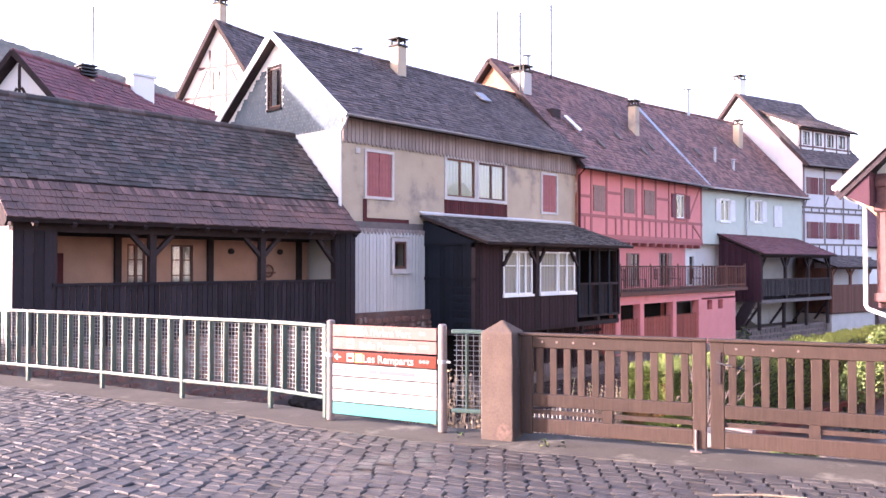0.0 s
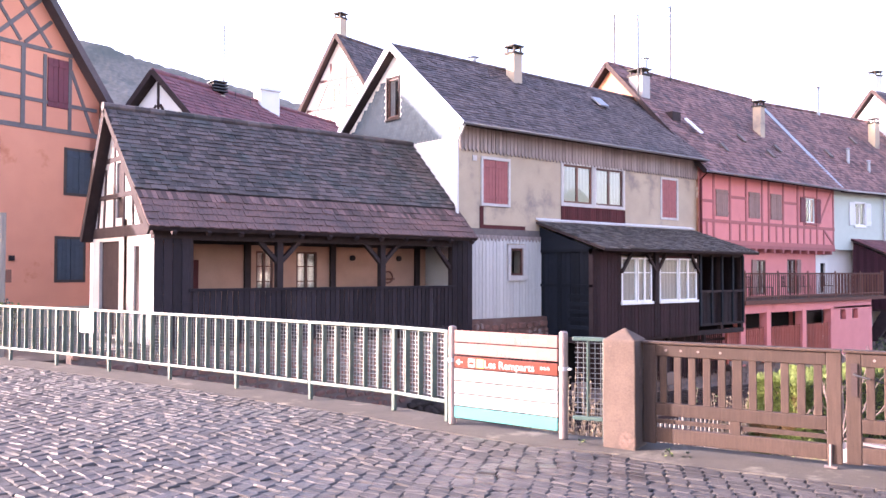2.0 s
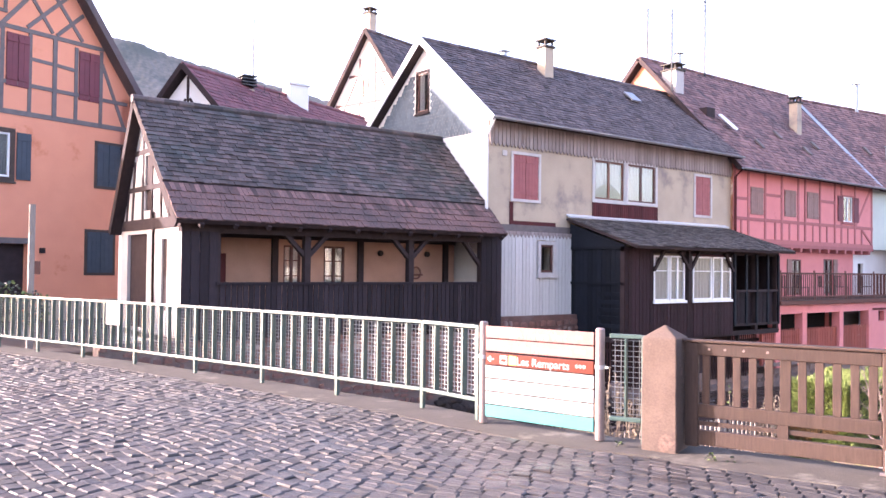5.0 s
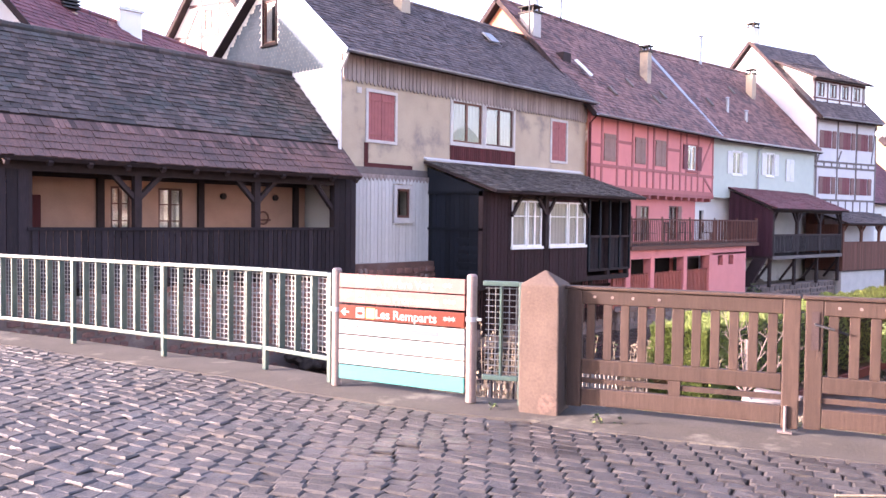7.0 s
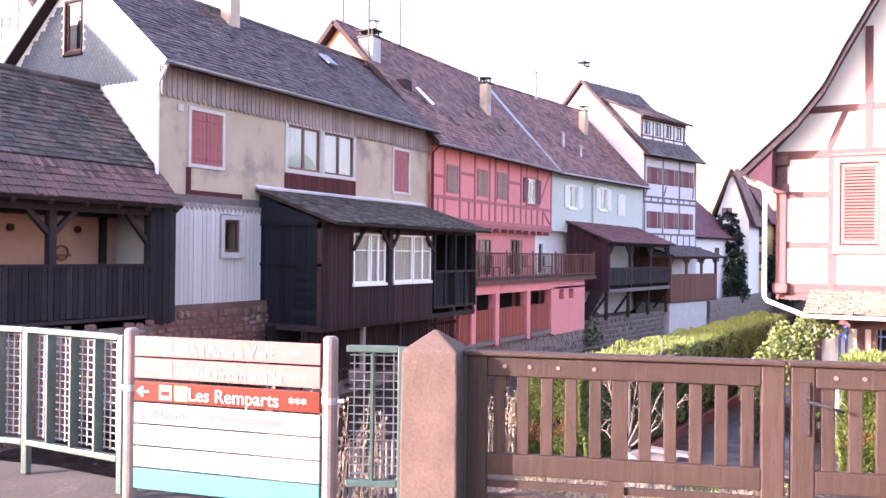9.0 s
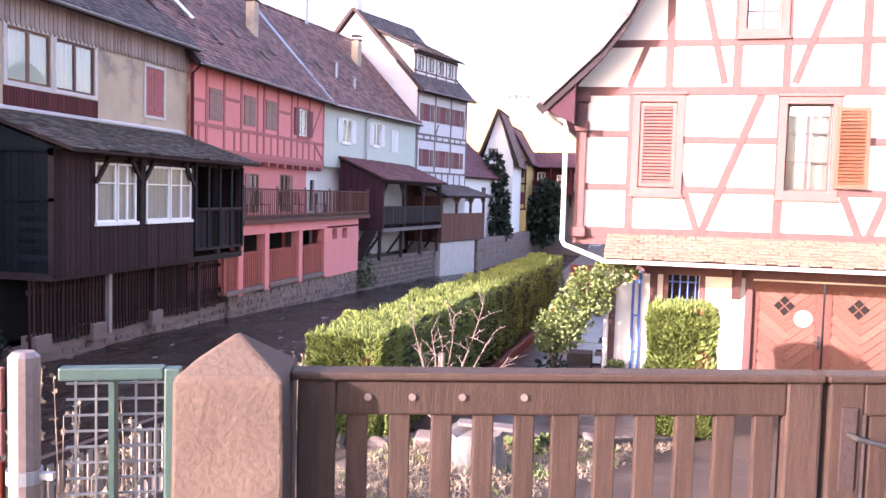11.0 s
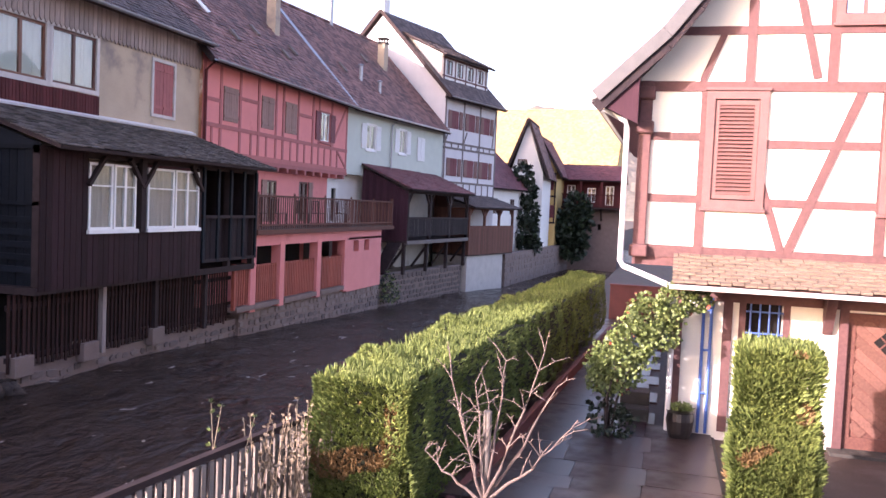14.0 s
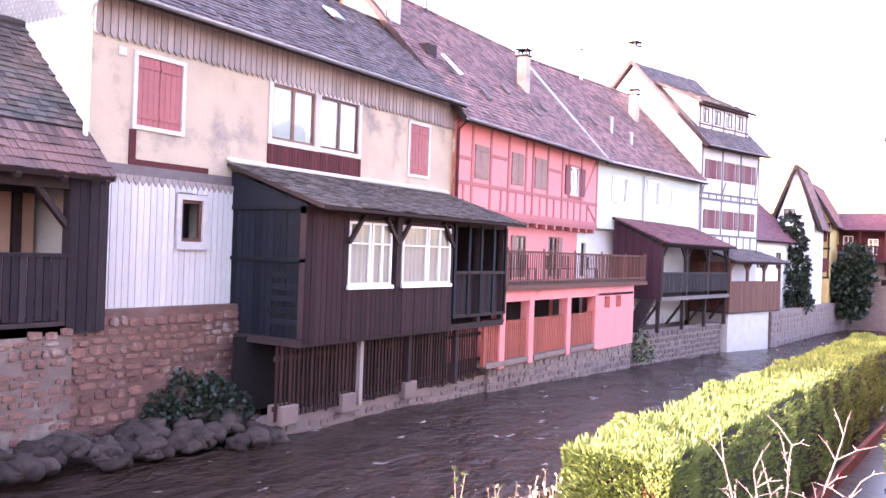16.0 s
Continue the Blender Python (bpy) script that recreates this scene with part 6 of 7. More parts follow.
def sign():
    a, b = (5.86, 5.90), (6.18, 4.56)
    f = along(a, b)
    L = math.hypot(b[0] - a[0], b[1] - a[1])
    th = thing("direction_sign", f, "street direction sign with seven boards between steel posts", "sign")
    for x in (0, L):
        p = part("post", Geo().tube([(x, 0, 0), (x, 0, 1.06), (x, 0, 1.075)], [0.045, 0.045, 0.03], 14), "steel", th)
        part("clamp", Geo().tube([(x, 0, 0.68), (x, 0, 0.72)], 0.052, 14).box(x - 0.09, x + 0.09, -0.012, 0.012, 0.69, 0.71), "zinc", p)
    mats = ["sign_aqua", "sign_white", "sign_white", "sign_white", "sign_brown", "sign_rose", "sign_rose"]
    y = -0.035
    for i, mat in enumerate(mats):
        z0 = 0.075 + i * 0.137 + (0.008 if i > 4 else 0)
        z1 = z0 + 0.125
        bd = part("board", Geo().box(0.05, L - 0.05, y, y + 0.025, z0, z1), mat, th, {"sign_aqua": "turquoise board", "sign_white": "white board", "sign_brown": "red-brown board", "sign_rose": "faded rose board"}[mat], bevel=0.004)
        zc = (z0 + z1) / 2
        up = pose(0, 0, 0, 90, 0, 0)
        if i in (3, 4, 5, 6):
            ink = {3: "ink", 4: "sign_white", 5: "sign_pale", 6: "sign_pale"}[i]
            ar = Geo().box(0.09, 0.16, y - 0.003, y - 0.001, zc - 0.008, zc + 0.008).prism([(0.07, zc), (0.11, zc - 0.035), (0.125, zc - 0.025), (0.10, zc), (0.125, zc + 0.025), (0.11, zc + 0.035)], y - 0.004, y - 0.0015)
            part("arrow", ar, ink, bd)
        if i in (4, 5, 6):
            fr = Geo().box(0.235, 0.325, y - 0.003, y - 0.001, zc - 0.046, zc + 0.046)
            part("pictogram", fr, "sign_white" if i == 4 else "sign_pale", bd)
            part("pictogram_mark", Geo().box(0.25, 0.31, y - 0.005, y - 0.003, zc - 0.02, zc + 0.008), mats[i], bd)
            if i != 5:
                part("square", Geo().box(0.345, 0.435, y - 0.003, y - 0.001, zc - 0.046, zc + 0.046), "sign_yellow" if i == 4 else "sign_pale", bd)
            words = {4: "Les Remparts", 5: "Belle Promenade", 6: "A l'Arbre Vert"}[i]
            me = text_mesh(words, 0.113 if i == 4 else 0.1, 0.0014)
            me.materials.append(M["sign_white" if i == 4 else "sign_pale"])
            t = new("lettering", me)
            t.parent = bd
            t.matrix_basis = pose(0.44 if i != 5 else 0.4, y - 0.003, zc - 0.04, 90, 0, 0)
            star = text_mesh("***" if i != 6 else "**", 0.095, 0.0005)
            star.materials.append(M["sign_white" if i == 4 else "sign_pale"])
            t = new("lettering", star)
            t.parent = bd
            t.matrix_basis = pose(1.125, y - 0.003, zc - 0.045, 90, 0, 0)
        if i == 3:
            me = text_mesh("Maison", 0.085)
            me.materials.append(M["ink"])
            t = new("lettering", me)
            t.parent = bd
            t.matrix_basis = pose(0.2, y - 0.003, zc - 0.028, 90, 0, 0)
            part("text_bar", Geo().box(0.52, 0.62, y - 0.003, y - 0.001, zc - 0.02, zc + 0.02).box(0.65, 1.08, y - 0.003, y - 0.001, zc - 0.02, zc + 0.02), "ink", bd)
    return th


M["sign_pale"] = surf("sign_pale", (0.36, 0.235, 0.215), (0.33, 0.215, 0.195), 0.5, 3, 40, 0.0, vary=0)
sign()

th = thing("stone_post", pose(6.43, 3.99, 0, 0, 0, -73), "pink sandstone gate post with pyramid top", "gate post")
bm = bmesh.new()
s = 0.165
lv = [(-0.2, 1.0), (0.0, 1.0), (0.25, 1.0), (0.5, 0.99), (0.75, 0.985), (0.98, 0.98), (1.02, 0.97)]
rings = []
for z, k in lv:
    ring = []
    for i in range(12):
        side, t = divmod(i, 3)
        c = [(-s, -s), (s, -s), (s, s), (-s, s)]
        a, b = c[side], c[(side + 1) % 4]
        t = (0.0, 0.33, 0.67)[t]
        x, y = (a[0] + (b[0] - a[0]) * t) * k, (a[1] + (b[1] - a[1]) * t) * k
        q = 0.006 * noise.noise(Vector((x * 9, y * 9, z * 6)))
        ring.append(bm.verts.new((x * (1 + q / s), y * (1 + q / s), z)))
    rings.append(ring)
for a, b in zip(rings, rings[1:]):
    for i in range(12):
        bm.faces.new((a[i], a[(i + 1) % 12], b[(i + 1) % 12], b[i]))
tip = bm.verts.new((0, 0, 1.135))
for i in range(12):
    bm.faces.new((rings[-1][i], rings[-1][(i + 1) % 12], tip))
me = bpy.data.meshes.new("shaft")
bm.to_mesh(me)
bm.free()
me.materials.append(M["sandstone"])
part("shaft", me, "sandstone", th, bevel=0.012)


def gate_leaf(a, b, latch):
    f = along(a, b)
    L = math.hypot(b[0] - a[0], b[1] - a[1])
    th = thing("gate_leaf", f, "brown stained wooden gate leaf with upright slats", "gate", "gate leaves")
    B = 0.008
    part("stile", Geo().box(0.0, 0.12, -0.03, 0.03, 0.04, 0.985), "wood_gate", th, bevel=B)
    part("stile", Geo().box(L - 0.13, L - 0.01, -0.03, 0.03, 0.03, 0.985), "wood_gate", th, bevel=B)
    part("top_rail", Geo().box(0.12, L - 0.13, -0.028, 0.028, 0.87, 0.98), "wood_gate", th, bevel=B)
    part("cap_rail", Geo().box(-0.02, L - 0.01, -0.05, 0.05, 0.985, 1.012), "wood_gate", th, bevel=B)
    part("mid_rail", Geo().box(0.12, L - 0.13, -0.028, 0.028, 0.31, 0.43), "wood_gate", th, bevel=B)
    part("low_slat", Geo().box(0.12, L - 0.13, -0.012, 0.012, 0.235, 0.275), "wood_gate", th)
    part("bottom_rail", Geo().box(0.12, L - 0.13, -0.028, 0.028, 0.06, 0.195), "wood_gate", th, bevel=B)
    n = 11
    for i in range(n):
        x = 0.12 + (L - 0.25) * (i + 0.5) / n
        w = 0.045 if i == 5 else 0.034
        part("slat", Geo().box(x - w, x + w, -0.014, 0.014, 0.43, 0.87), "wood_gate", th, bevel=0.005)
    part("muntin", Geo().box(L / 2 - 0.07, L / 2 + 0.02, -0.026, 0.026, 0.195, 0.31), "wood_gate", th)
    for x in (0.22, 0.36, 0.52, 0.72):
        part("bolt", Geo().tube([(x, -0.028, 0.93), (x, -0.036, 0.93)], 0.012, 8), "steel", th)
    if latch:
        p = part("latch_plate", Geo().box(0.04, 0.09, -0.04, -0.03, 0.62, 0.9), "timber_dark", th)
        part("handle", Geo().tube([(0.065, -0.04, 0.81), (0.065, -0.09, 0.81), (0.19, -0.09, 0.78)], 0.009, 8), "iron", p)
        part("handle", Geo().tube([(0.19, 0.09, 0.76), (0.29, 0.09, 0.73)], 0.008, 8), "iron", p)
    else:
        part("ground_bolt", Geo().tube([(L - 0.1, -0.045, 0.0), (L - 0.1, -0.045, 0.2)], 0.012, 8).box(L - 0.15, L - 0.05, -0.07, -0.02, 0.0, 0.015), "steel", th)
    return th


gate_leaf((6.52, 3.83), (7.09, 2.19), False)
gate_leaf((7.10, 2.17), (7.64, 0.52), True)
th = thing("stone_post", pose(7.72, 0.3, 0, 0, 0, -73), "pink sandstone gate post", "gate post")
part("shaft", Geo().box(-0.16, 0.16, -0.16, 0.16, -0.2, 1.05), "sandstone", th, bevel=0.02)
th = tagged(part("twig", Geo().tube([(5.75, 1.55, 0.015), (5.98, 1.28, 0.02), (6.12, 1.02, 0.015)], 0.008, 6), "straw"), "pale dry twig lying on the setts", "twig")
stone_wall("wall_roadside", (7.8, 0.1), (13.0, -16.0), -1.0, 1.0, "mortar", "rubble", 0.4, 0.4, 21, "plain roadside stone wall", own=False)


# ---------------------------------------------------------------- half-timbered house beside the river
def ht_house():
    th = thing("house", pose(20.2, 4.15, 0), "cream half-timbered house with red timbers and tiled canopy", "house")
    W = 11.0                       # along the gable, local x of the gable's frame
    wg = pose(0, 0, 0, 0, 0, -90)  # x runs towards -y
    c = 4.75
    top = [(0, 3.75), (0.42, 4.2), (0.87, 4.78), (1.25, 5.5), (c, 11.7), (2 * c - 1.25, 5.5), (2 * c - 0.42, 4.2), (2 * c, 3.75)]
    w1, w2, wa = (1.17, 1.84, 1.82, 3.42), (3.75, 4.52, 1.82, 3.38), (2.98, 3.58, 4.72, 5.75)
    wr = (7.2, 7.9, 1.82, 3.4)
    part("wall", wall_geo(2 * c, 0.86, top, 0.3, [w1, w2, wa, wr]), "plaster_cream", th, "cream plaster infill", m=wg)
    # recessed ground floor
    gar, blue = (3.32, 5.8, -2.0, 0.16), (1.82, 2.38, -0.42, 0.2)
    wb = pose(0, -0.72, 0, 0, 0, -90)
    part("wall", wall_geo(2 * c - 0.72, -2.2, 0.88, 0.35, [(gar[0] - 0.72, gar[1] - 0.72, -2.2, gar[3]), (blue[0] - 0.72, blue[1] - 0.72, blue[2], blue[3])]), "plaster_cream", th, m=wb)
    part("wall", Geo().box(0.3, 11, -0.3, 0.0, 0.86, 3.8), "plaster_cream", th)
    part("wall", Geo().box(0.35, 11, -1.02, -0.72, -2.2, 0.86), "red_concrete", th, "red-painted side wall")
    part("floor", Geo().box(0.0, 11, -2 * c, 0.0, 0.72, 0.86), "timber_red", th)
    part("wall", Geo().box(0.3, 11, -2 * c, -2 * c + 0.3, -2.2, 3.8), "plaster_cream", th)
    R = "timber_red"
    rows = [(0, 0.96, 2 * c, 0.96, 0.2), (0, 3.62, 2 * c, 3.62, 0.16), (0.6, 4.5, 2 * c - 0.6, 4.5, 0.13), (0.0, 2.82, 1.1, 2.82, 0.13), (0, 1.82, 1.1, 1.82, 0.13), (1.95, 2.72, 3.68, 2.72, 0.13), (1.95, 1.80, 3.68, 1.80, 0.13), (4.6, 2.72, 7.1, 2.72, 0.13), (4.6, 1.80, 7.1, 1.80, 0.13)]
    rows += [(1.02, 0.9, 1.02, 3.6, 0.14), (3.66, 0.9, 3.66, 3.6, 0.15), (1.66, 3.7, 1.66, 6.05, 0.14), (2.86, 3.7, 2.86, 6.0, 0.15), (3.70, 3.7, 3.70, 6.0, 0.13), (5.0, 3.7, 5.0, 6.0, 0.15), (7.05, 0.9, 7.05, 3.6, 0.15), (8.2, 0.9, 8.2, 3.6, 0.15)]
    rows += [(3.30, 3.55, 2.35, 1.0, 0.14), (1.92, 2.1, 2.28, 1.0, 0.12), (4.75, 1.75, 5.05, 1.0, 0.13), (6.1, 3.55, 5.2, 1.0, 0.14), (0.95, 3.7, 1.25, 4.45, 0.1), (2.11, 5.98, 2.65, 3.75, 0.12), (3.85, 3.75, 4.62, 5.98, 0.12), (5.5, 4.4, 5.75, 3.75, 0.12), (6.5, 3.75, 7.25, 5.95, 0.12)]
    rows += [(2.0, 6.0, 8.4, 6.0, 0.14), (4.2, 6.0, 4.2, 8.5, 0.13), (6.2, 6.0, 6.2, 8.5, 0.13), (3.2, 6.0, 4.1, 7.5, 0.12)]
    timbers(th, wg, rows, R, 0.025)
    part("corner_post", Geo().box(0.0, 0.2, -0.1, 0.1, 0.9, 3.7), R, th, "carved red corner post", bevel=0.02, m=wg)
    for z in (3.5, 2.95, 0.95):
        part("corbel", Geo().box(-0.05, 0.24, -0.18, 0.02, z - 0.1, z + 0.1), R, th, bevel=0.03, m=wg)
    for s, mat in ((w1, "shutter_rose"), (w2, ""), (wr, "shutter_rose"), (wa, "")):
        fr = ring_geo(*s, 0.13, -0.06, 0.06)
        for z in (s[2] - 0.18, s[3] + 0.131):
            part("moulding", Geo().box(s[0] - 0.16, s[1] + 0.16, -0.09, 0.0, z, z + 0.05), "timber_rose", th, bevel=0.006, m=wg)
        part("window_frame", fr, "timber_rose", th, "dusty rose wooden surround", bevel=0.006, m=wg)
        if mat:
            # shade behind the louvres, made as a near-black slab
            part("backing", Geo().box(s[0], s[1], 0.2, 0.24, s[2], s[3]), "dark", th, m=wg)
            shutter(th, wg, s[0], s[1], s[2], s[3], mat, y=-0.03, louvres=True, label="closed louvred rose shutter")
        else:
            window(th, wg, *s, mat="timber_rose" if s is wa else "frame_grey", cols=2, rows=3, sill=False, curtain=3 if s is w2 else False, bar=0.04, depth=0.07)
            if s is w2:
                part("blind", Geo().box(s[0] + 0.05, s[1] - 0.05, 0.062, 0.068, s[3] - 0.2, s[3] - 0.04), "paint_white", th, "white pleated blind", m=wg)
    # one honey-brown shutter folded open
    shutter(th, wg @ pose(4.56, -0.09, 0, 0, 0, -6), 0.0, 0.56, 1.86, 3.34, "wood_honey", y=-0.03, louvres=True, label="open honey-brown louvred shutter")
    # roof with bell-cast eaves: profile across the gable
    prof = [(-0.66, 3.32), (-0.09, 3.86), (0.38, 4.3), (0.83, 4.88), (1.2, 5.6), (c, 11.9)]
    for sgn in (1, -1):
        ps = [(p[0] if sgn > 0 else 2 * c - p[0], p[1]) for p in prof]
        g = Geo()
        for (xa, za), (xb, zb) in zip(ps, ps[1:]):
            quad = [(xa, za), (xb, zb), (xb, zb + 0.16), (xa, za + 0.16)]
            if sgn < 0:
                quad = quad[::-1]
            g.prism(quad, -0.66, 11)
        part("roof", g, "tile_dark", th, m=wg)
        b = Geo()
        for (xa, za), (xb, zb) in zip(ps, ps[1:]):
            b.beam((xa, -0.682, za + 0.05), (xb, -0.682, zb + 0.05), 0.04, 0.2)
        part("bargeboard", b, "barge_grey", th, "pale grey capped bargeboard", m=wg)
        # added black strip that draws the shaded band under the overhanging verge
        v = Geo()
        for (xa, za), (xb, zb) in zip(ps, ps[1:]):
            v.beam((xa, -0.63, za - 0.13), (xb, -0.63, zb - 0.13), 0.04, 0.2)
        part("verge_board", v, "wood_black", th, m=wg)
        u = Geo()
        for (xa, za), (xb, zb) in zip(ps, ps[1:]):
            u.beam((xa, -0.32, za - 0.03), (xb, -0.32, zb - 0.03), 0.64, 0.03, (0, 0, 1))
        part("soffit", u, "wood_maroon", th, m=wg)
    part("eaves_box", Geo().prism([(-0.58, 3.24), (-0.004, 2.95), (-0.004, 3.7), (-0.1, 3.7)], -0.6, 11), "wood_purple", th, "dark red boarded eaves", m=wg)
    # rainwater pipe round the corner
    g = Geo().tube([(-0.74, -0.55, 3.42), (-0.72, -0.4, 3.3), (-0.2, -0.32, 3.02), (-0.17, -0.32, 2.9), (-0.17, -0.32, 0.78), (-0.12, -0.34, 0.7), (0.68, -0.5, 0.42), (0.70, -0.5, 0.3), (0.70, -0.3, -1.9)], 0.045, 10)
    part("downpipe", g, "zinc_white", th, "white rainwater pipe bent round the corner", m=wg)
    gut = Geo().tube([(-0.72, -0.6, 3.40), (-0.72, 11, 3.40)], 0.07, 8)
    part("gutter", gut, "zinc_white", th, m=wg)
    # tiled canopy
    cn = part("canopy", Geo().add([(0.7, -1.2, 0.52), (2 * c, -1.2, 0.52), (2 * c, 0, 0.90), (0.7, 0, 0.90), (0.7, -1.2, 0.44), (2 * c, -1.2, 0.44), (2 * c, 0, 0.82), (0.7, 0, 0.82)], [(0, 1, 2, 3), (7, 6, 5, 4), (0, 4, 5, 1), (1, 5, 6, 2), (2, 6, 7, 3), (3, 7, 4, 0)]), "timber_red", th, "tiled canopy over the garage", m=wg)
    sets = tiles(0.66, 2 * c, (-1.26, 0.53), (0.0, 0.93), 0.17, 0.155, 0.03, seed=77, gap=0.013)
    for q in sets[:300]:
        part("roof_tile", Geo().add(q, TILE_FACES), "tile_piece", cn)
    g = Geo()
    for q in sets[300:]:
        g.add(q, TILE_FACES)
    tagged(part("tiling", g, "tile_sand", cn), kind="stuff")
    part("gutter", Geo().prism_x([(-1.36, 0.52), (-1.33, 0.46), (-1.27, 0.46), (-1.24, 0.52), (-1.26, 0.52), (-1.28, 0.475), (-1.32, 0.475), (-1.34, 0.52)], 0.62, 2 * c), "zinc_white", th, m=wg)
    for x in (2.95, 6.1):
        part("bracket", Geo().prism_x([(-0.5, 0.42), (-0.42, 0.42), (-0.06, -0.2), (0, -0.2), (0, 0.42)], x, x + 0.14), R, th, "carved red timber bracket", m=wg)
    part("lintel", Geo().box(0.72, 2 * c, -0.06, 0.0, 0.2, 0.44), R, th, m=wg)
    # garage doors
    for x in (gar[0] - 0.13, gar[1]):
        part("door_frame", Geo().box(x, x + 0.13, -0.05, 0.3, -2.0, 0.2), R, th, m=wg)
    mid = (gar[0] + gar[1]) / 2
    for k, (a, b) in enumerate(((gar[0], mid - 0.01), (mid + 0.01, gar[1]))):
        d = part("garage_door", Geo().box(a + 0.01, b - 0.01, 0.06, 0.11, -1.97, 0.15), "wood_door", th, "reddish wooden garage door with herringbone boards", m=wg)
        fr = Geo().box(a + 0.01, a + 0.12, 0.03, 0.06, -1.97, 0.15).box(b - 0.12, b - 0.01, 0.03, 0.06, -1.97, 0.15).box(a + 0.12, b - 0.12, 0.031, 0.06, 0.03, 0.15).box(a + 0.12, b - 0.12, 0.031, 0.06, -1.97, -1.78)
        part("door_frame", fr, "wood_door", d)
        m2 = (a + b) / 2
        n = 12
        for i in range(n):
            for s in (-1, 1):
                z = -2.0 + i * 0.19
                xa, xb = m2 - s * 0.012, (m2 + s * (b - a - 0.26) / 2)
                z2 = z + 0.42
                if z < -1.74:
                    t = (-1.74 - z) / 0.42
                    xa, z = xa + (xb - xa) * t, -1.74
                    if t > 0.9:
                        continue
                if z2 > 0.02:
                    xb = m2 + s * (b - a - 0.26) / 2 * max(0.05, (0.44 - z2) / 0.42)
                    z2 = min(z2, 0.02)
                if z > -0.02:
                    continue
                part("board", Geo().beam((xa, 0.05 + s * 0.0015, z), (xb, 0.05 + s * 0.0015, z2), 0.132, 0.016, (0, 1, 0)), "wood_plank", d)
        dia = Geo().box(-0.13, 0.13, -0.012, 0.0, -0.13, 0.13).moved(pose(m2 - 0.05, 0.038, -0.28) @ pose(0, 0, 0, 0, 45, 0))
        part("diamond_pane", dia, "dark", d)
        part("glazing_bar", Geo().box(-0.13, 0.13, -0.02, -0.012, -0.012, 0.012).box(-0.012, 0.012, -0.02, -0.012, -0.13, 0.13).moved(pose(m2 - 0.05, 0.038, -0.28) @ pose(0, 0, 0, 0, 45, 0)), "wood_door", d)
        if k == 0:
            part("no_parking_disc", Geo().tube([(m2 + 0.28, 0.03, -0.5), (m2 + 0.28, 0.04, -0.5)], 0.16, 24), "sign_white", d, "round white disc sign")
            part("handle", Geo().tube([(b - 0.06, 0.02, -0.9), (b - 0.06, -0.03, -0.9), (b - 0.16, -0.03, -0.9)], 0.012, 8).box(b - 0.085, b - 0.035, 0.015, 0.03, -1.05, -0.8), "iron", d)
    part("threshold", Geo().box(gar[0] - 0.2, gar[1] + 0.2, -0.35, 0.1, -2.1, -1.97), "concrete", th, m=wg)
    # window with blue bars
    # near-black slab for the unlit room behind the bars
    part("backing", Geo().box(blue[0], blue[1], 0.22, 0.25, blue[2], blue[3]), "dark", th, m=wg)
    part("window_frame", Geo().box(blue[0] - 0.1, blue[0], -0.03, 0.04, blue[2] - 0.1, blue[3]).box(blue[1], blue[1] + 0.1, -0.03, 0.04, blue[2] - 0.1, blue[3]).box(blue[0], blue[1], -0.03, 0.04, blue[2] - 0.1, blue[2]), R, th, m=wg)
    for i in range(4):
        x = blue[0] + 0.07 + i * 0.14
        part("window_bar", Geo().tube([(x, -0.03, blue[2]), (x, -0.03, blue[3])], 0.014, 6), "blue_iron", th, "blue painted iron bar", m=wg)
    for z in (-0.28, 0.06):
        part("window_bar", Geo().box(blue[0], blue[1], -0.045, -0.02, z, z + 0.025), "blue_iron", th, m=wg)
    # blue ironwork of the side door
    g = Geo()
    for x in (1.18, 1.30):
        g.tube([(x, -0.06, -1.95), (x, -0.06, 0.25)], 0.025, 8)
    for z in (0.2, 0.05, -0.6, -1.3):
        g.tube([(1.18, -0.06, z), (1.30, -0.06, z)], 0.02, 6)
    for k in range(12):
        a0, a1 = k * math.pi / 6, (k + 1) * math.pi / 6
        g.tube([(1.24 + 0.09 * math.cos(a0), -0.07, 0.13 + 0.09 * math.sin(a0)), (1.24 + 0.09 * math.cos(a1), -0.07, 0.13 + 0.09 * math.sin(a1))], 0.015, 6)
    part("iron_grille", g, "blue_iron", th, "blue painted iron grille", m=wg)
    part("red_post", Geo().box(1.48, 1.62, -0.05, 0.0, -1.9, 0.42), R, th, m=wg)
    part("red_post", Geo().box(0.74, 0.86, -0.05, 0.0, -1.9, 0.42), R, th, m=wg)


M["timber_rose"] = surf("timber_rose", (0.19, 0.088, 0.08), (0.15, 0.07, 0.065), 0.7, 4, 40, 0.25, vary=0.05)
ht_house()


# ---------------------------------------------------------------- garden
def leaf_cloud(pts, normals, size, blades, rnd, spread=0.8, width=0.28, droop=0.0):
    """Small leaf sprays at points, turned about the given normals: arrays of vertices and quads."""
    g = Geo()
    for p, n in zip(pts, normals):
        p, n = Vector(p), Vector(n)
        for _ in range(blades):
            d = (n + Vector((rnd.uniform(-1, 1), rnd.uniform(-1, 1), rnd.uniform(-1, 1) - droop)) * spread).normalized()
            s = d.cross(Vector((rnd.uniform(-1, 1), rnd.uniform(-1, 1), rnd.uniform(-1, 1)))).normalized()
            L = size * rnd.uniform(0.6, 1.25)
            w = L * width
            g.add([p, p + d * L * 0.55 + s * w, p + d * L, p + d * L * 0.55 - s * w], [(0, 1, 2, 3)])
    return g


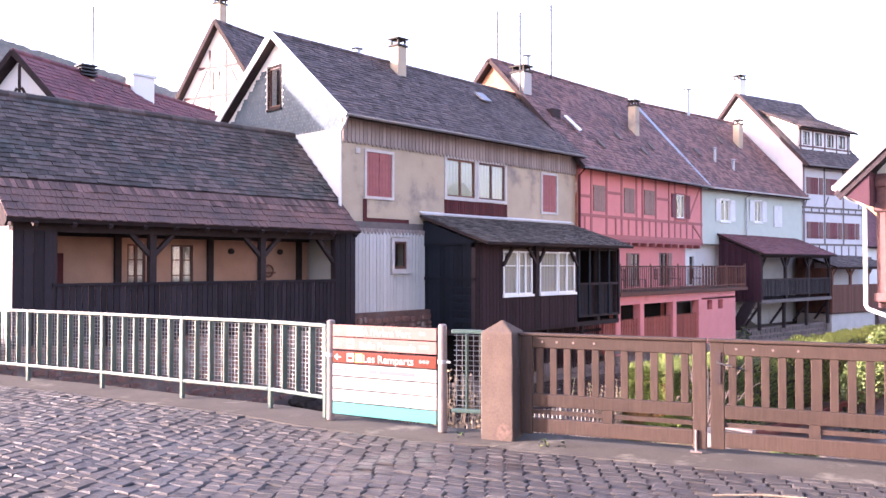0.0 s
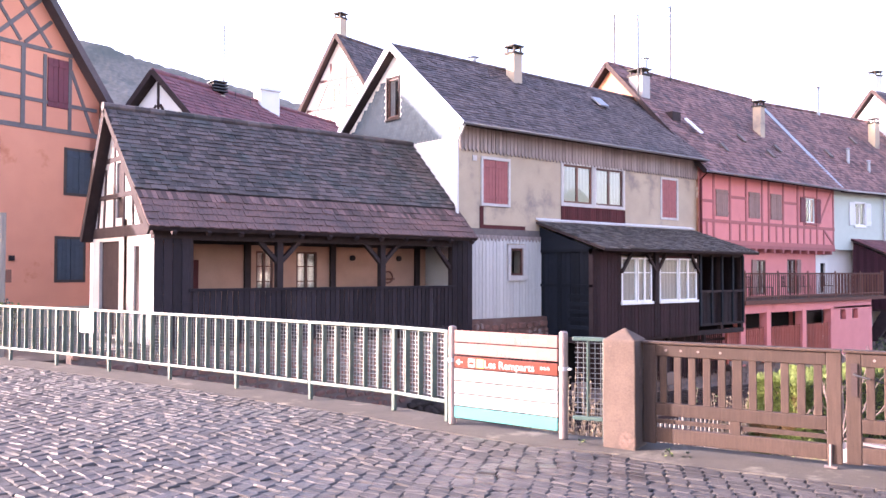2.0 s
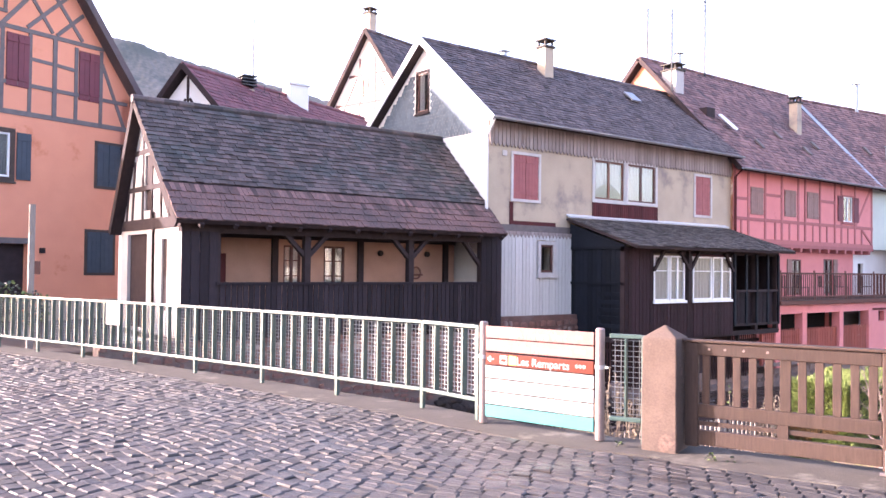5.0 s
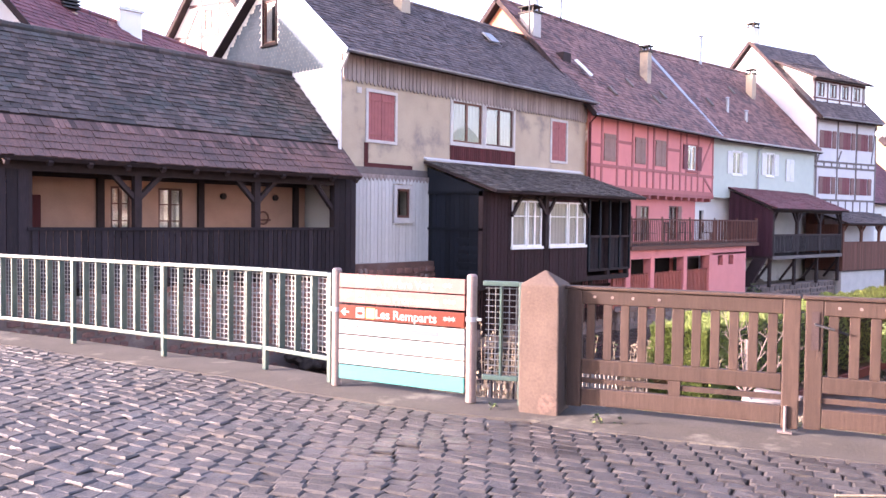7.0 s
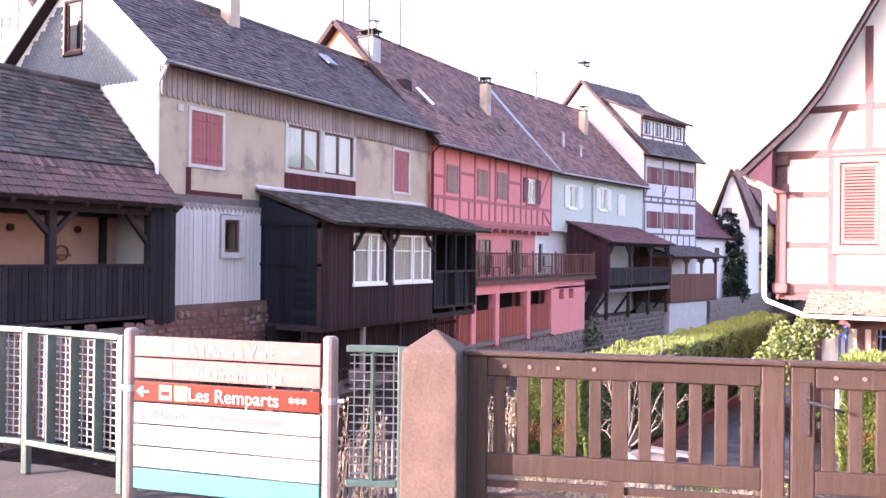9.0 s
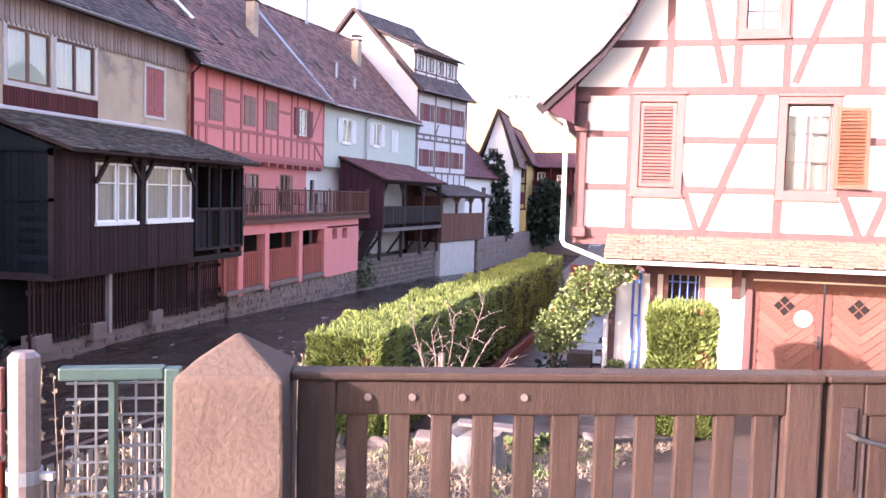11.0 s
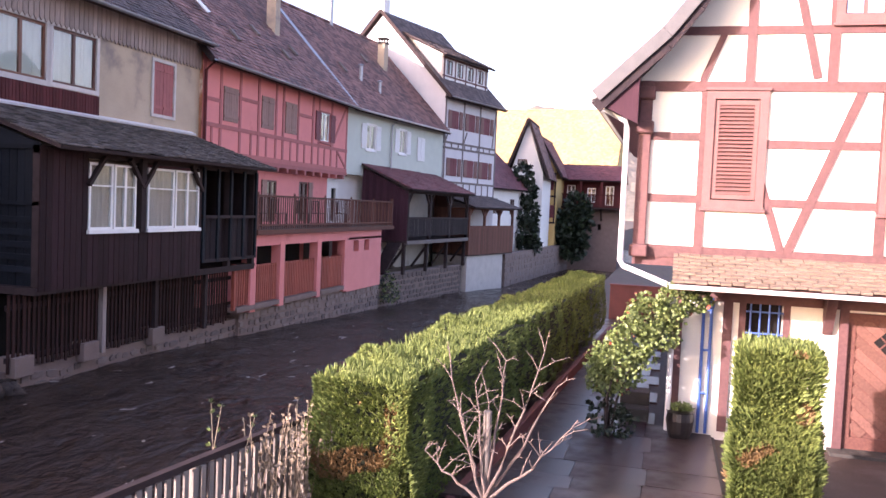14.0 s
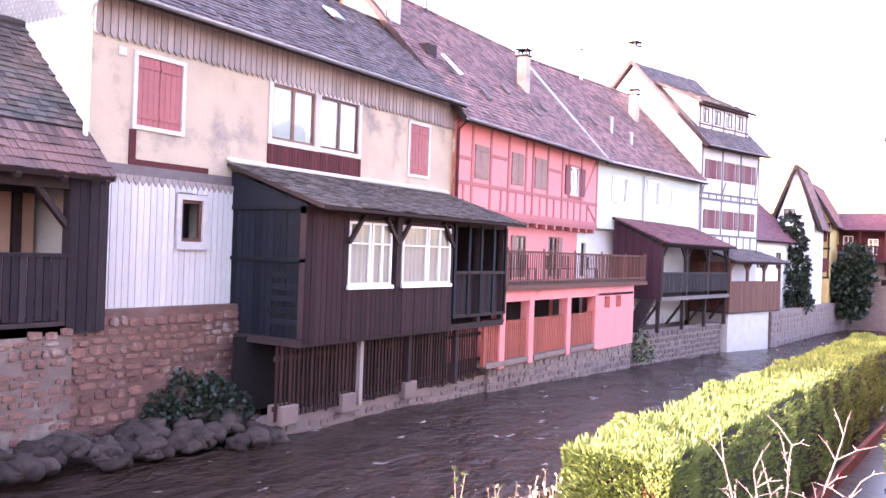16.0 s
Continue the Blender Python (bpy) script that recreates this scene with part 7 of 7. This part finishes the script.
def clipped_hedge(name, f, L, W, H, n, label, rust_end=False, blade=0.10, seed=1, lean=0.0):
    """A clipped conifer hedge: a core coloured like the shade within, under thousands of small sprays."""
    th = thing(name, f, label, "hedge")
    rnd = random.Random(seed)
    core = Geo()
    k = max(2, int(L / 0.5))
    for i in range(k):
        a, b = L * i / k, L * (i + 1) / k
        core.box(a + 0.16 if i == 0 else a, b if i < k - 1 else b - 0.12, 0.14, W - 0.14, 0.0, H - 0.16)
    part("hedge_core", core, "thuja_shade", th)
    green, rust, gn, rn = [], [], [], []
    areas = [("top", L * W * 2.2), ("front", L * H), ("back", L * H), ("start", W * H * 5.0), ("end", W * H)]
    total = sum(a for _, a in areas)
    for face, a in areas:
        for _ in range(int(n * a / total)):
            u, v = rnd.random(), rnd.random()
            if face in ("front", "back", "top"):
                u = u ** 1.5
            x, y, z, nn = {"top": (u * L, v * W, H, (0, 0, 1.8)), "front": (u * L, 0, v * H, (0, -1, 1.1)), "back": (u * L, W, v * H, (0, 1, 1.1)), "start": (0, u * W, v * H, (-1, 0, 1.1)), "end": (L, u * W, v * H, (1, 0, 1.1))}[face]
            q = noise.noise(Vector((x * 1.3, y * 1.3 + 7, z * 1.3))) * 0.2
            if face == "top":
                z += q + 0.05 * noise.noise(Vector((x * 5, y * 5, 0)))
            else:
                x, y = x + nn[0] * q, y + nn[1] * q
            r = noise.noise(Vector((x * 2.2 + 3, y * 2.2, z * 2.2)))
            if rust_end and face == "start" and r > 0.12 and 0.3 * H < z < 0.85 * H:
                rust.append((x, y, z)), rn.append(nn)
            elif not rust_end and r > 0.3 and face != "top":
                rust.append((x, y, z)), rn.append(nn)
            else:
                green.append((x, y, z)), gn.append(nn)
    for cx, cy in ((0.0, 0.0), (0.0, W)):
        for _ in range(int(n * 0.03)):
            side = rnd.random() ** 2 * 0.22
            along_x = rnd.random() < 0.5
            z = rnd.random() * H
            q = 0.12 * noise.noise(Vector((cx + 3, cy * 1.3, z * 1.6)))
            inward = 1 if cy == 0 else -1
            green.append((cx + (side if along_x else 0) - q, cy + inward * ((0 if along_x else side) - q), z))
            gn.append((-1, -inward, 1.1))
    shoots = [(rnd.random() ** 1.5 * L, rnd.random() * W, H + 0.02) for _ in range(int(90 * L * W))]
    tips = leaf_cloud(shoots, [(0, 0, 2.2)] * len(shoots), blade * 1.5, 3, rnd, 0.8, 0.07)
    leafy = leaf_cloud(green, gn, blade, 4, rnd, 0.75, 0.11)
    leafy.add(tips.v, tips.f)
    tagged(part("foliage", leafy, "thuja", th), kind="stuff")
    if rust:
        tagged(part("browned_foliage", leaf_cloud(rust, rn, blade, 4, rnd, 0.75, 0.11), "thuja_rust", th, "browned dry sprays"), kind="stuff")
    return th


clipped_hedge("hedge", along((14.0, 6.0), (30.5, 5.3), -1.75), 16.5, 0.98, 1.45, 42000, "long clipped conifer hedge with browned end", True, 0.066, 2)
clipped_hedge("conifer_block", pose(16.85, 1.78, -1.95), 0.75, 0.86, 1.85, 8000, "square clipped conifer with yellow-brown patches", False, 0.12, 3)


def bare_tree():
    rnd = random.Random(12)
    base = Vector((13.2, 5.02, -1.5))
    th = thing("bare_tree", Matrix.Translation(base), "small leafless fruit tree with pale pinkish branches", "tree")
    fork = Vector((0, -0.03, 0.47))
    part("trunk", Geo().tube([(0, 0.02, -0.1), (0, 0.0, 0.2), fork], [0.05, 0.04, 0.042], 10), "bark", th)
    tips = [(0.05, 0.62, 0.42), (0.1, 0.42, 1.28), (-0.1, 0.10, 1.15), (0.12, -0.12, 1.35), (-0.05, -0.52, 1.5), (0.1, -0.62, 1.15), (-0.1, 0.25, 0.95), (0.0, -0.78, 0.78), (0.15, 0.02, 0.9)]
    for t in tips:
        t = fork + Vector(t) * 0.92
        mid = fork.lerp(t, 0.5) + Vector((rnd.uniform(-.08, .08), (t.y - fork.y) * 0.1, -0.02))
        pts = []
        for k in range(9):
            s = k / 8
            p = fork * (1 - s) ** 2 + mid * 2 * s * (1 - s) + t * s ** 2
            pts.append(p + Vector((rnd.uniform(-1, 1), rnd.uniform(-1, 1), rnd.uniform(-1, 1))) * 0.014)
        limb = part("limb", Geo().tube(pts, [0.016 - 0.0014 * k for k in range(9)], 7), "bark", th)
        g = Geo()
        for k in range(3, 9):
            for _ in range(2):
                if rnd.random() < 0.7:
                    d = Vector((rnd.uniform(-0.6, 0.6), rnd.uniform(-1, 1), rnd.uniform(0.2, 1.0))).normalized() * rnd.uniform(0.08, 0.34)
                    q = pts[k] + d * 0.5 + Vector((0, 0, 0.02))
                    g.tube([pts[k], q, pts[k] + d], [0.0055, 0.004, 0.002], 5)
                    g.tube([q, q + Vector((0, rnd.uniform(-.03, .03), 0.03))], [0.006, 0.003], 5)
        tagged(part("twig", g, "bark", limb), kind="stuff")
    return th


bare_tree()
th = tagged(part("stake", Geo().tube([(13.28, 4.98, -1.6), (13.26, 5.0, -0.9), (13.24, 5.0, -0.24)], 0.036, 12), "wood_fence"), "pale round wooden stake beside the bare tree", "stake")


def picket_fence():
    a, b = (7.3, 8.25), (14.65, 7.32)
    f = along(a, b)
    L = math.hypot(b[0] - a[0], b[1] - a[1])
    th = thing("picket_fence", f, "weathered wooden picket fence along the river bank", "fence")
    part("top_rail", Geo().box(0, L, -0.02, 0.06, -0.905, -0.845), "timber_dark", th, "dark cap rail")
    part("rail", Geo().box(0, L, 0.0, 0.03, -1.45, -1.39), "wood_brown", th)
    n = int(L / 0.115)
    rnd = random.Random(4)
    for i in range(n):
        x = L * i / n
        part("picket", Geo().box(x, x + 0.058, -0.03, -0.008, -1.66 + rnd.uniform(-.02, .02), -0.91 + rnd.uniform(-0.012, 0.004)), "wood_fence", th)
    for i in range(5):
        x = L * i / 4
        part("post", Geo().box(x - 0.04, x + 0.04, 0.0, 0.08, -2.1, -0.91), "wood_fence", th)


picket_fence()


def stems(x, y, z, n, h, seed, label, leafy=False):
    """Dry stalks, some with small leaves."""
    rnd = random.Random(seed)
    th = thing("dry_plant", pose(x, y, z), label, "plant", "dry stalks at the fence")
    g = Geo()
    ends = []
    for _ in range(n):
        p = Vector((rnd.uniform(-0.28, 0.28), rnd.uniform(-0.28, 0.28), 0))
        q = p + Vector((rnd.uniform(-.15, .15), rnd.uniform(-.15, .15), h * rnd.uniform(0.5, 1.0)))
        g.tube([p, p.lerp(q, 0.5) + Vector((rnd.uniform(-.03, .03), rnd.uniform(-.03, .03), 0)), q], [0.006, 0.005, 0.003], 4)
        ends += [p.lerp(q, s) for s in (0.6, 0.75, 0.9, 1.0)]
    tagged(part("stalk", g, "straw", th), kind="stuff")
    tagged(part("foliage", leaf_cloud(ends, [(0, 0, 1)] * len(ends), 0.05, 3, rnd, 1.2, 0.35), "leaf" if leafy else "straw", th), kind="stuff")


for i, (x, y) in enumerate(((14.0, 7.2), (9.0, 7.2), (8.2, 6.9), (7.7, 6.2), (7.5, 5.6), (8.6, 6.1), (13.6, 7.2))):
    stems(x, y, -1.6 if x > 9 else -1.1, 26, 1.05 if x > 9 else 1.35, 20 + i, "clump of dry winter stalks behind the fence")
stems(13.3, 7.5, -1.5, 3, 1.1, 40, "thin green shoot with a few leaves", True)

# edging stones, slabs and kerbs of the bed
rnd = random.Random(8)


def boulder(x, y, z, r, mat, label, name="boulder", group="", flat=0.7, seed=0):
    bm = bmesh.new()
    bmesh.ops.create_icosphere(bm, subdivisions=3, radius=r)
    for v in bm.verts:
        k = 1 + 0.6 * noise.noise(v.co * (1.3 / r) + Vector((seed * 3.1, 0, 0))) + 0.12 * noise.noise(v.co * (4.0 / r) + Vector((0, seed * 1.7, 0)))
        v.co = Vector((v.co.x * k * 1.2, v.co.y * k, v.co.z * k * flat))
    for f in bm.faces:
        f.smooth = True
    me = bpy.data.meshes.new(name)
    bm.to_mesh(me)
    bm.free()
    me.materials.append(M[mat])
    return tagged(part(name, me, mat, m=pose(x, y, z, 0, 0, seed * 47)), label, "stone", group)


for i in range(13):
    t = i / 12
    boulder(15.0 + 1.3 * t, 4.75 - 2.0 * t + 0.1 * math.sin(i * 2), -1.76 - 0.18 * t, 0.15 + 0.04 * math.sin(i * 5), "rubble", "flat grey edging stone of the garden bed", "edging_stone", "bed edging stones", 0.6, i)
for i in range(7):
    boulder(13.9 + 0.13 * i, 6.0 - 0.1 * i + (0.05 if i % 2 else 0), -1.6 - 0.02 * i, 0.16, "rubble", "flat grey edging stone of the garden bed", "edging_stone", "bed edging stones", 0.6, 20 + i)
th = thing("slab_stack", pose(13.85, 6.0, -1.62, 0, 0, 15), "stack of old grey ridge tiles in the bed", "tiles")
for i in range(7):
    g = Geo().tube([(-0.12 + 0.015 * i, 0.42 - i * 0.13, 0.02), (0.30 + 0.015 * i, 0.42 - i * 0.13, 0.06)], [0.075, 0.065], 8)
    part("ridge_tile", g, "concrete", th)
th = thing("stone_block", pose(14.0, 5.25, -1.62, 0, 0, 8), "squared pale stone block in the bed", "stone")
part("block", Geo().box(-0.2, 0.2, -0.24, 0.24, -0.1, 0.2), "rubble", th, bevel=0.03)

bm = bmesh.new()
bmesh.ops.create_cone(bm, cap_ends=True, segments=20, radius1=0.34, radius2=0.29, depth=0.55)
bmesh.ops.subdivide_edges(bm, edges=bm.edges[:], cuts=5, use_grid_fill=True)
for v in bm.verts:
    q = noise.noise(v.co * 4.0) * 0.09 + noise.noise(v.co * 13.0) * 0.04
    v.co.x *= 1 + q
    v.co.y *= 1.12 + q
    v.co.z += 0.05 * noise.noise(v.co * 5.0) + 0.025 * noise.noise(v.co * 14.0)
me = bpy.data.meshes.new("trough")
bm.to_mesh(me)
bm.free()
th = thing("hewn_stone", pose(12.75, 4.5, -1.22), "pale whitish hewn stone with a weathered plank on top", "stone")
me.materials.append(M["white_stone"])
part("stone", me, "white_stone", th)
part("plank", Geo().box(-0.12, 0.1, -0.45, 0.18, 0.0, 0.045, pose(0.05, 0, 0.3, 4, 3, 8)), "timber_grey", th, bevel=0.008)

ek = thing("bed_kerb", pose(0, 0, 0), "low concrete edging of the garden bed", "kerb")
part("kerb_stone", Geo().beam((15.2, 3.35, -1.74), (16.35, 2.2, -1.92), 0.06, 0.2), "concrete", ek, bevel=0.01)
part("kerb_stone", Geo().beam((16.38, 2.17, -1.92), (17.4, 1.72, -1.97), 0.06, 0.2), "concrete", ek, bevel=0.01)

# drive in front of the garage
g = Geo()
xs2, ys2 = [7.6 + 0.7 * i for i in range(19)], [-8 + 0.75 * i for i in range(16)]
g.v = [(x, y, garden_z(x) - 0.02) for y in ys2 for x in xs2]
g.f = [(j * 19 + i, j * 19 + i + 1, (j + 1) * 19 + i + 1, (j + 1) * 19 + i) for j in range(15) for i in range(18) if not (ys2[j] > 1.5 and xs2[i] < 16.4 and ys2[j] + 0.3 > 2.2 + (15.9 - xs2[i]) * 0.3) and not (ys2[j] > 2.4 and xs2[i] > 15.9)]
tagged(part("driveway", g, "drive"), "brown gravel drive in front of the garage", "driveway", kind="structure")

# wet slabs between hedge and house
pv = thing("path", pose(0, 0, -2.0), "wet dark paved path between the hedge and the house", "path", kind="structure")
part("bed", Geo().box(15.2, 34, 2.7, 6.3, -0.25, -0.02), "joint", pv)
for i in range(22):
    cut = [2.75, 3.72 + 0.1 * math.sin(i * 3), 4.75 + 0.15 * math.sin(i * 5), 5.7 + 0.1 * math.sin(i * 2), 6.2]
    for j in range(4):
        x, y = 15.3 + i * 0.86, cut[j]
        if x < 16.0 and y < 3.5 or x > 20 and y < 3.4:
            continue
        part("slab", Geo().box(0, 0.853, 0, cut[j + 1] - y - 0.007, -0.04, 0.0), "wet_paving", pv, m=pose(x, y, garden_z(x) + 2.02 + random.uniform(-0.003, 0.003), random.uniform(-0.25, 0.25), (2.86 if x < 17.6 else 0) + random.uniform(-0.25, 0.25), 0))

rk = thing("red_kerb", along((14.9, 5.78), (31.0, 5.06), -2.0), "low red-painted concrete edging along the foot of the hedge", "kerb")
for i in range(8):
    part("kerb_stone", Geo().box(2.0 * i + 0.006, 2.0 * i + 1.994, 0.0, 0.1, -0.1, 0.22), "red_concrete", rk, bevel=0.012)

gw = thing("garden_wall", pose(34.2, 3.2, -2.0), "low red-painted garden wall at the end of the path", "wall")
part("wall", Geo().box(0, 0.2, 0, 2.2, -0.1, 1.15), "red_concrete", gw, bevel=0.015)
part("coping", Geo().box(-0.03, 0.23, -0.02, 2.22, 1.15, 1.2), "red_concrete", gw, bevel=0.01)

# dry grass, litter and small stones in the bed
rnd = random.Random(31)
straws, greens, pebbles = [], [], Geo()
for _ in range(3600):
    x, y = rnd.uniform(10.5, 16.2), rnd.uniform(2.0, 5.7)
    if y < 2.3 + (15.9 - x) * 0.3 or x > 14.9 + (4.75 - y) * 0.65:
        continue
    p = (x, y, garden_z(x, y) + 0.01)
    k = noise.noise(Vector((x * 1.7, y * 1.7, 4)))
    (greens if k > 0.18 and rnd.random() < 0.8 else straws).append(p)
    if rnd.random() < 0.12:
        s = rnd.uniform(0.012, 0.045)
        pebbles.add([(x - s, y, p[2]), (x, y - s * 0.7, p[2]), (x + s, y, p[2]), (x, y + s * 0.8, p[2]), (x + s * 0.2, y, p[2] + s * 0.8)], [(0, 1, 4), (1, 2, 4), (2, 3, 4), (3, 0, 4)])
bg = thing("bed_litter", pose(0, 0, 0), "dry grass, dead leaves and small stones on the soil", "litter", kind="stuff")
tagged(part("dry_grass", leaf_cloud(straws, [(0, 0, 0.7)] * len(straws), 0.09, 4, rnd, 1.2, 0.07), "straw", bg), kind="stuff")
tagged(part("green_grass", leaf_cloud(greens, [(0, 0, 1)] * len(greens), 0.07, 4, rnd, 0.8, 0.1), "leaf", bg), kind="stuff")
tagged(part("small_stone", pebbles, "white_stone", bg), kind="stuff")


# climbing shrub at the house corner
def shrub(name, x, y, z, blobs, n, size, mats, label, stems_to=None, seed=1):
    rnd = random.Random(seed)
    th = thing(name, pose(x, y, z), label, "shrub")
    if stems_to:
        for k in range(4):
            s = Vector((rnd.uniform(-.1, .1), rnd.uniform(-.1, .1), 0))
            e = Vector(stems_to) + Vector((rnd.uniform(-.3, .3), rnd.uniform(-.3, .3), rnd.uniform(-.2, .2)))
            part("stem", Geo().tube([s, s.lerp(e, 0.5) + Vector((rnd.uniform(-.1, .1), rnd.uniform(-.1, .1), 0)), e], [0.03, 0.02, 0.01], 7), "bark_dark", th)
    for mi, (mat, share) in enumerate(mats):
        pts, nn = [], []
        for cx, cy, cz, r in blobs:
            for _ in range(int(n * share * r ** 2)):
                d = Vector((rnd.gauss(0, 1), rnd.gauss(0, 1), rnd.gauss(0, 1))).normalized()
                k = r * rnd.uniform(0.55, 1.08) * (1 + 0.25 * noise.noise(d * 2.5 + Vector((cx, cy, cz))))
                pts.append((cx + d.x * k, cy + d.y * k, cz + d.z * k)), nn.append(d)
        tagged(part("foliage", leaf_cloud(pts, nn, size, 3, rnd, 0.9, 0.42, 0.2), mat, th), kind="stuff")
    return th


shrub("climbing_rose", 19.5, 4.3, -2.0, [(0, 0, 1.15, 0.42), (-0.1, -0.25, 1.5, 0.38), (0.0, 0.15, 0.92, 0.24), (-0.1, -0.5, 1.95, 0.36), (-0.15, -0.85, 2.2, 0.28), (-0.1, -1.2, 2.28, 0.2), (-0.05, -0.75, 1.7, 0.22)], 5200, 0.06, [("leaf", 0.985), ("leaf_red", 0.012)], "climbing rose with yellow-green leaves at the house corner", (0, -0.1, 1.3), 5)
shrub("low_shrub", 19.4, 4.35, -2.0, [(0, 0, 0.35, 0.34), (0.1, -0.2, 0.2, 0.25)], 1100, 0.08, [("ivy", 1.0)], "dark evergreen shrub at the foot of the wall", None, 6)
shrub("ivy", 17.9, 16.85, -1.55, [(0, 0, 0, 0.5), (0.6, -0.1, -0.05, 0.45), (-0.6, -0.1, -0.2, 0.35), (1.0, -0.3, -0.3, 0.35), (0.3, -0.3, -0.3, 0.4)], 1500, 0.1, [("ivy", 1.0)], "dark ivy spreading over the river wall", (0.3, -0.1, -0.1), 7)
shrub("river_shrub", 63.5, 13.4, -1.0, [(0, 0, 1.0, 0.9), (0.2, 0.1, 2.4, 0.9), (0.3, 0.2, 3.9, 0.8), (0.5, 0.4, 5.2, 0.6), (-0.3, -0.2, 0.1, 0.8)], 260, 0.32, [("ivy", 1.0)], "tall dark evergreen on the river wall", (0.2, 0.1, 3), 8)
shrub("river_shrub", 73.5, 11.4, -1.5, [(0, 0, 1.2, 1.3), (0.2, -0.4, 2.6, 1.2), (0, 0.5, 2.0, 1.2), (0, -0.5, 3.6, 0.9), (0, -0.2, 0.3, 1.2)], 200, 0.36, [("ivy", 1.0)], "dark bushy evergreen by the water", (0, 0, 2), 9)
shrub("wall_plant", 39.5, 15.15, -2.3, [(0, 0, 0.1, 0.45), (0.5, -0.1, 0.0, 0.4), (0.1, 0, 0.55, 0.35)], 700, 0.09, [("leaf", 0.45), ("ivy", 0.55)], "green plants growing on the foot of the river wall", (0, 0, 0.3), 15)
shrub("bush", 3.5, 19.9, 0.4, [(0.2, 0, 0.35, 0.45), (-0.4, 0.5, 0.5, 0.55), (-1.0, 1.0, 0.75, 0.65), (0.8, -0.3, 0.25, 0.35)], 1300, 0.085, [("leaf", 0.3), ("ivy", 0.7)], "green bush behind the bridge railing", None, 10)
shrub("grass_tuft", 14.6, 4.2, -1.74, [(0, 0, 0.02, 0.22), (0.3, -0.3, 0.0, 0.16)], 5000, 0.09, [("leaf", 1.0)], "bright green tuft of grass in the bed", None, 11)
shrub("grass_tuft", 6.15, 4.3, 0.0, [(0, 0, 0.0, 0.035)], 12000, 0.028, [("leaf", 0.35), ("ivy", 0.65)], "small weeds at the foot of the stone post", None, 12)
shrub("grass_tuft", 6.35, 3.45, 0.0, [(0, 0, 0.0, 0.035), (0.08, -0.15, 0, 0.03)], 12000, 0.028, [("leaf", 0.35), ("ivy", 0.65)], "small weeds at the foot of the gate", None, 13)

th = thing("flower_pot", pose(19.85, 3.25, -2.0), "dark glazed plant pot with a small plant", "plant pot")
part("pot", Geo().tube([(0, 0, 0), (0, 0, 0.1), (0, 0, 0.3), (0, 0, 0.42), (0, 0, 0.44)], [0.15, 0.19, 0.22, 0.2, 0.22], 18), "pot", th)
tagged(part("plant", leaf_cloud([(random.uniform(-.12, .12), random.uniform(-.12, .12), 0.45) for _ in range(60)], [(0, 0, 1)] * 60, 0.12, 3, random.Random(1), 0.8, 0.3), "leaf", th), kind="stuff")
th = thing("stone_steps", pose(20.6, 4.0, -2.0), "two grey stone steps beside the house", "steps")
part("step", Geo().box(0, 0.8, -0.25, 0.25, 0, 0.22), "concrete", th, bevel=0.015)
part("step", Geo().box(0.35, 0.8, -0.25, 0.25, 0.22, 0.44), "concrete", th, bevel=0.015)

# boulders at the far bank
for i in range(70):
    t = rnd.random()
    x = 13.5 + 5.6 * t
    y = 16.55 - rnd.random() * (0.5 + 0.7 * t)
    boulder(x, y, water_z(x) + 0.05 + 0.35 * (y - 15.4), rnd.uniform(0.10, 0.27), "rubble_wet", "wet dark boulder at the river's edge", "boulder", "boulders at the river's edge", 0.75, 60 + i)

# ---------------------------------------------------------------- setts of the road
def sett_data(w, d, seed):
    r = random.Random(seed)
    t = 0.013
    h = r.uniform(-0.004, 0.004)
    low = [(-d / 2, -w / 2, -0.05), (d / 2, -w / 2, -0.05), (d / 2, w / 2, -0.05), (-d / 2, w / 2, -0.05)]
    mid = [(x, y, -0.009) for x, y, _ in low]
    topv = [(x * (1 - 2 * t / d) + r.uniform(-.004, .004), y * (1 - 2 * t / w) + r.uniform(-.004, .004), h + r.uniform(-0.004, 0.004)) for x, y, _ in low]
    f = [(8, 9, 10, 11)]
    for i in range(4):
        j = (i + 1) % 4
        f += [(i, j, 4 + j, 4 + i), (4 + i, 4 + j, 8 + j, 8 + i)]
    return low + mid + topv, f


def pave():
    r = random.Random(99)
    kinds = [sett_data(0.151, 0.116, k) for k in range(10)]
    meshes = [Geo().add(*k).data("sett", M["sett"]) for k in kinds]
    rest = Geo()
    single = 0
    for row in range(98):
        for col in range(206):
            y = -7 + col * 0.157 + (0.078 if row % 2 else 0) + r.uniform(-0.008, 0.008)
            off = float(np.interp(y, [3.3, 4.5], [0.62, 0.49]))
            x = edge_x(y) - off - 0.08 - row * 0.121 + r.uniform(-0.005, 0.005)
            if x < -4.5:
                continue
            slope_ = (edge_x(y + 0.1) - edge_x(y - 0.1)) / 0.2
            ang = -math.degrees(math.atan(slope_)) + r.uniform(-3, 3)
            m = pose(x, y, r.uniform(-0.008, 0.004), r.uniform(-2.4, 2.4), r.uniform(-2.4, 2.4), ang) @ Matrix.Diagonal((1 / math.hypot(1, slope_), math.hypot(1, slope_), 1, 1))
            k = r.randrange(10)
            if single < 300 and row < 14 and 1.0 < y < 5.4:
                part("sett", meshes[k], "sett", road, m=m)
                single += 1
            else:
                rest.add([m @ Vector(p) for p in kinds[k][0]], kinds[k][1])
    tagged(part("setts", rest, "sett_rest", road), "wet grey stone setts", kind="stuff")


pave()
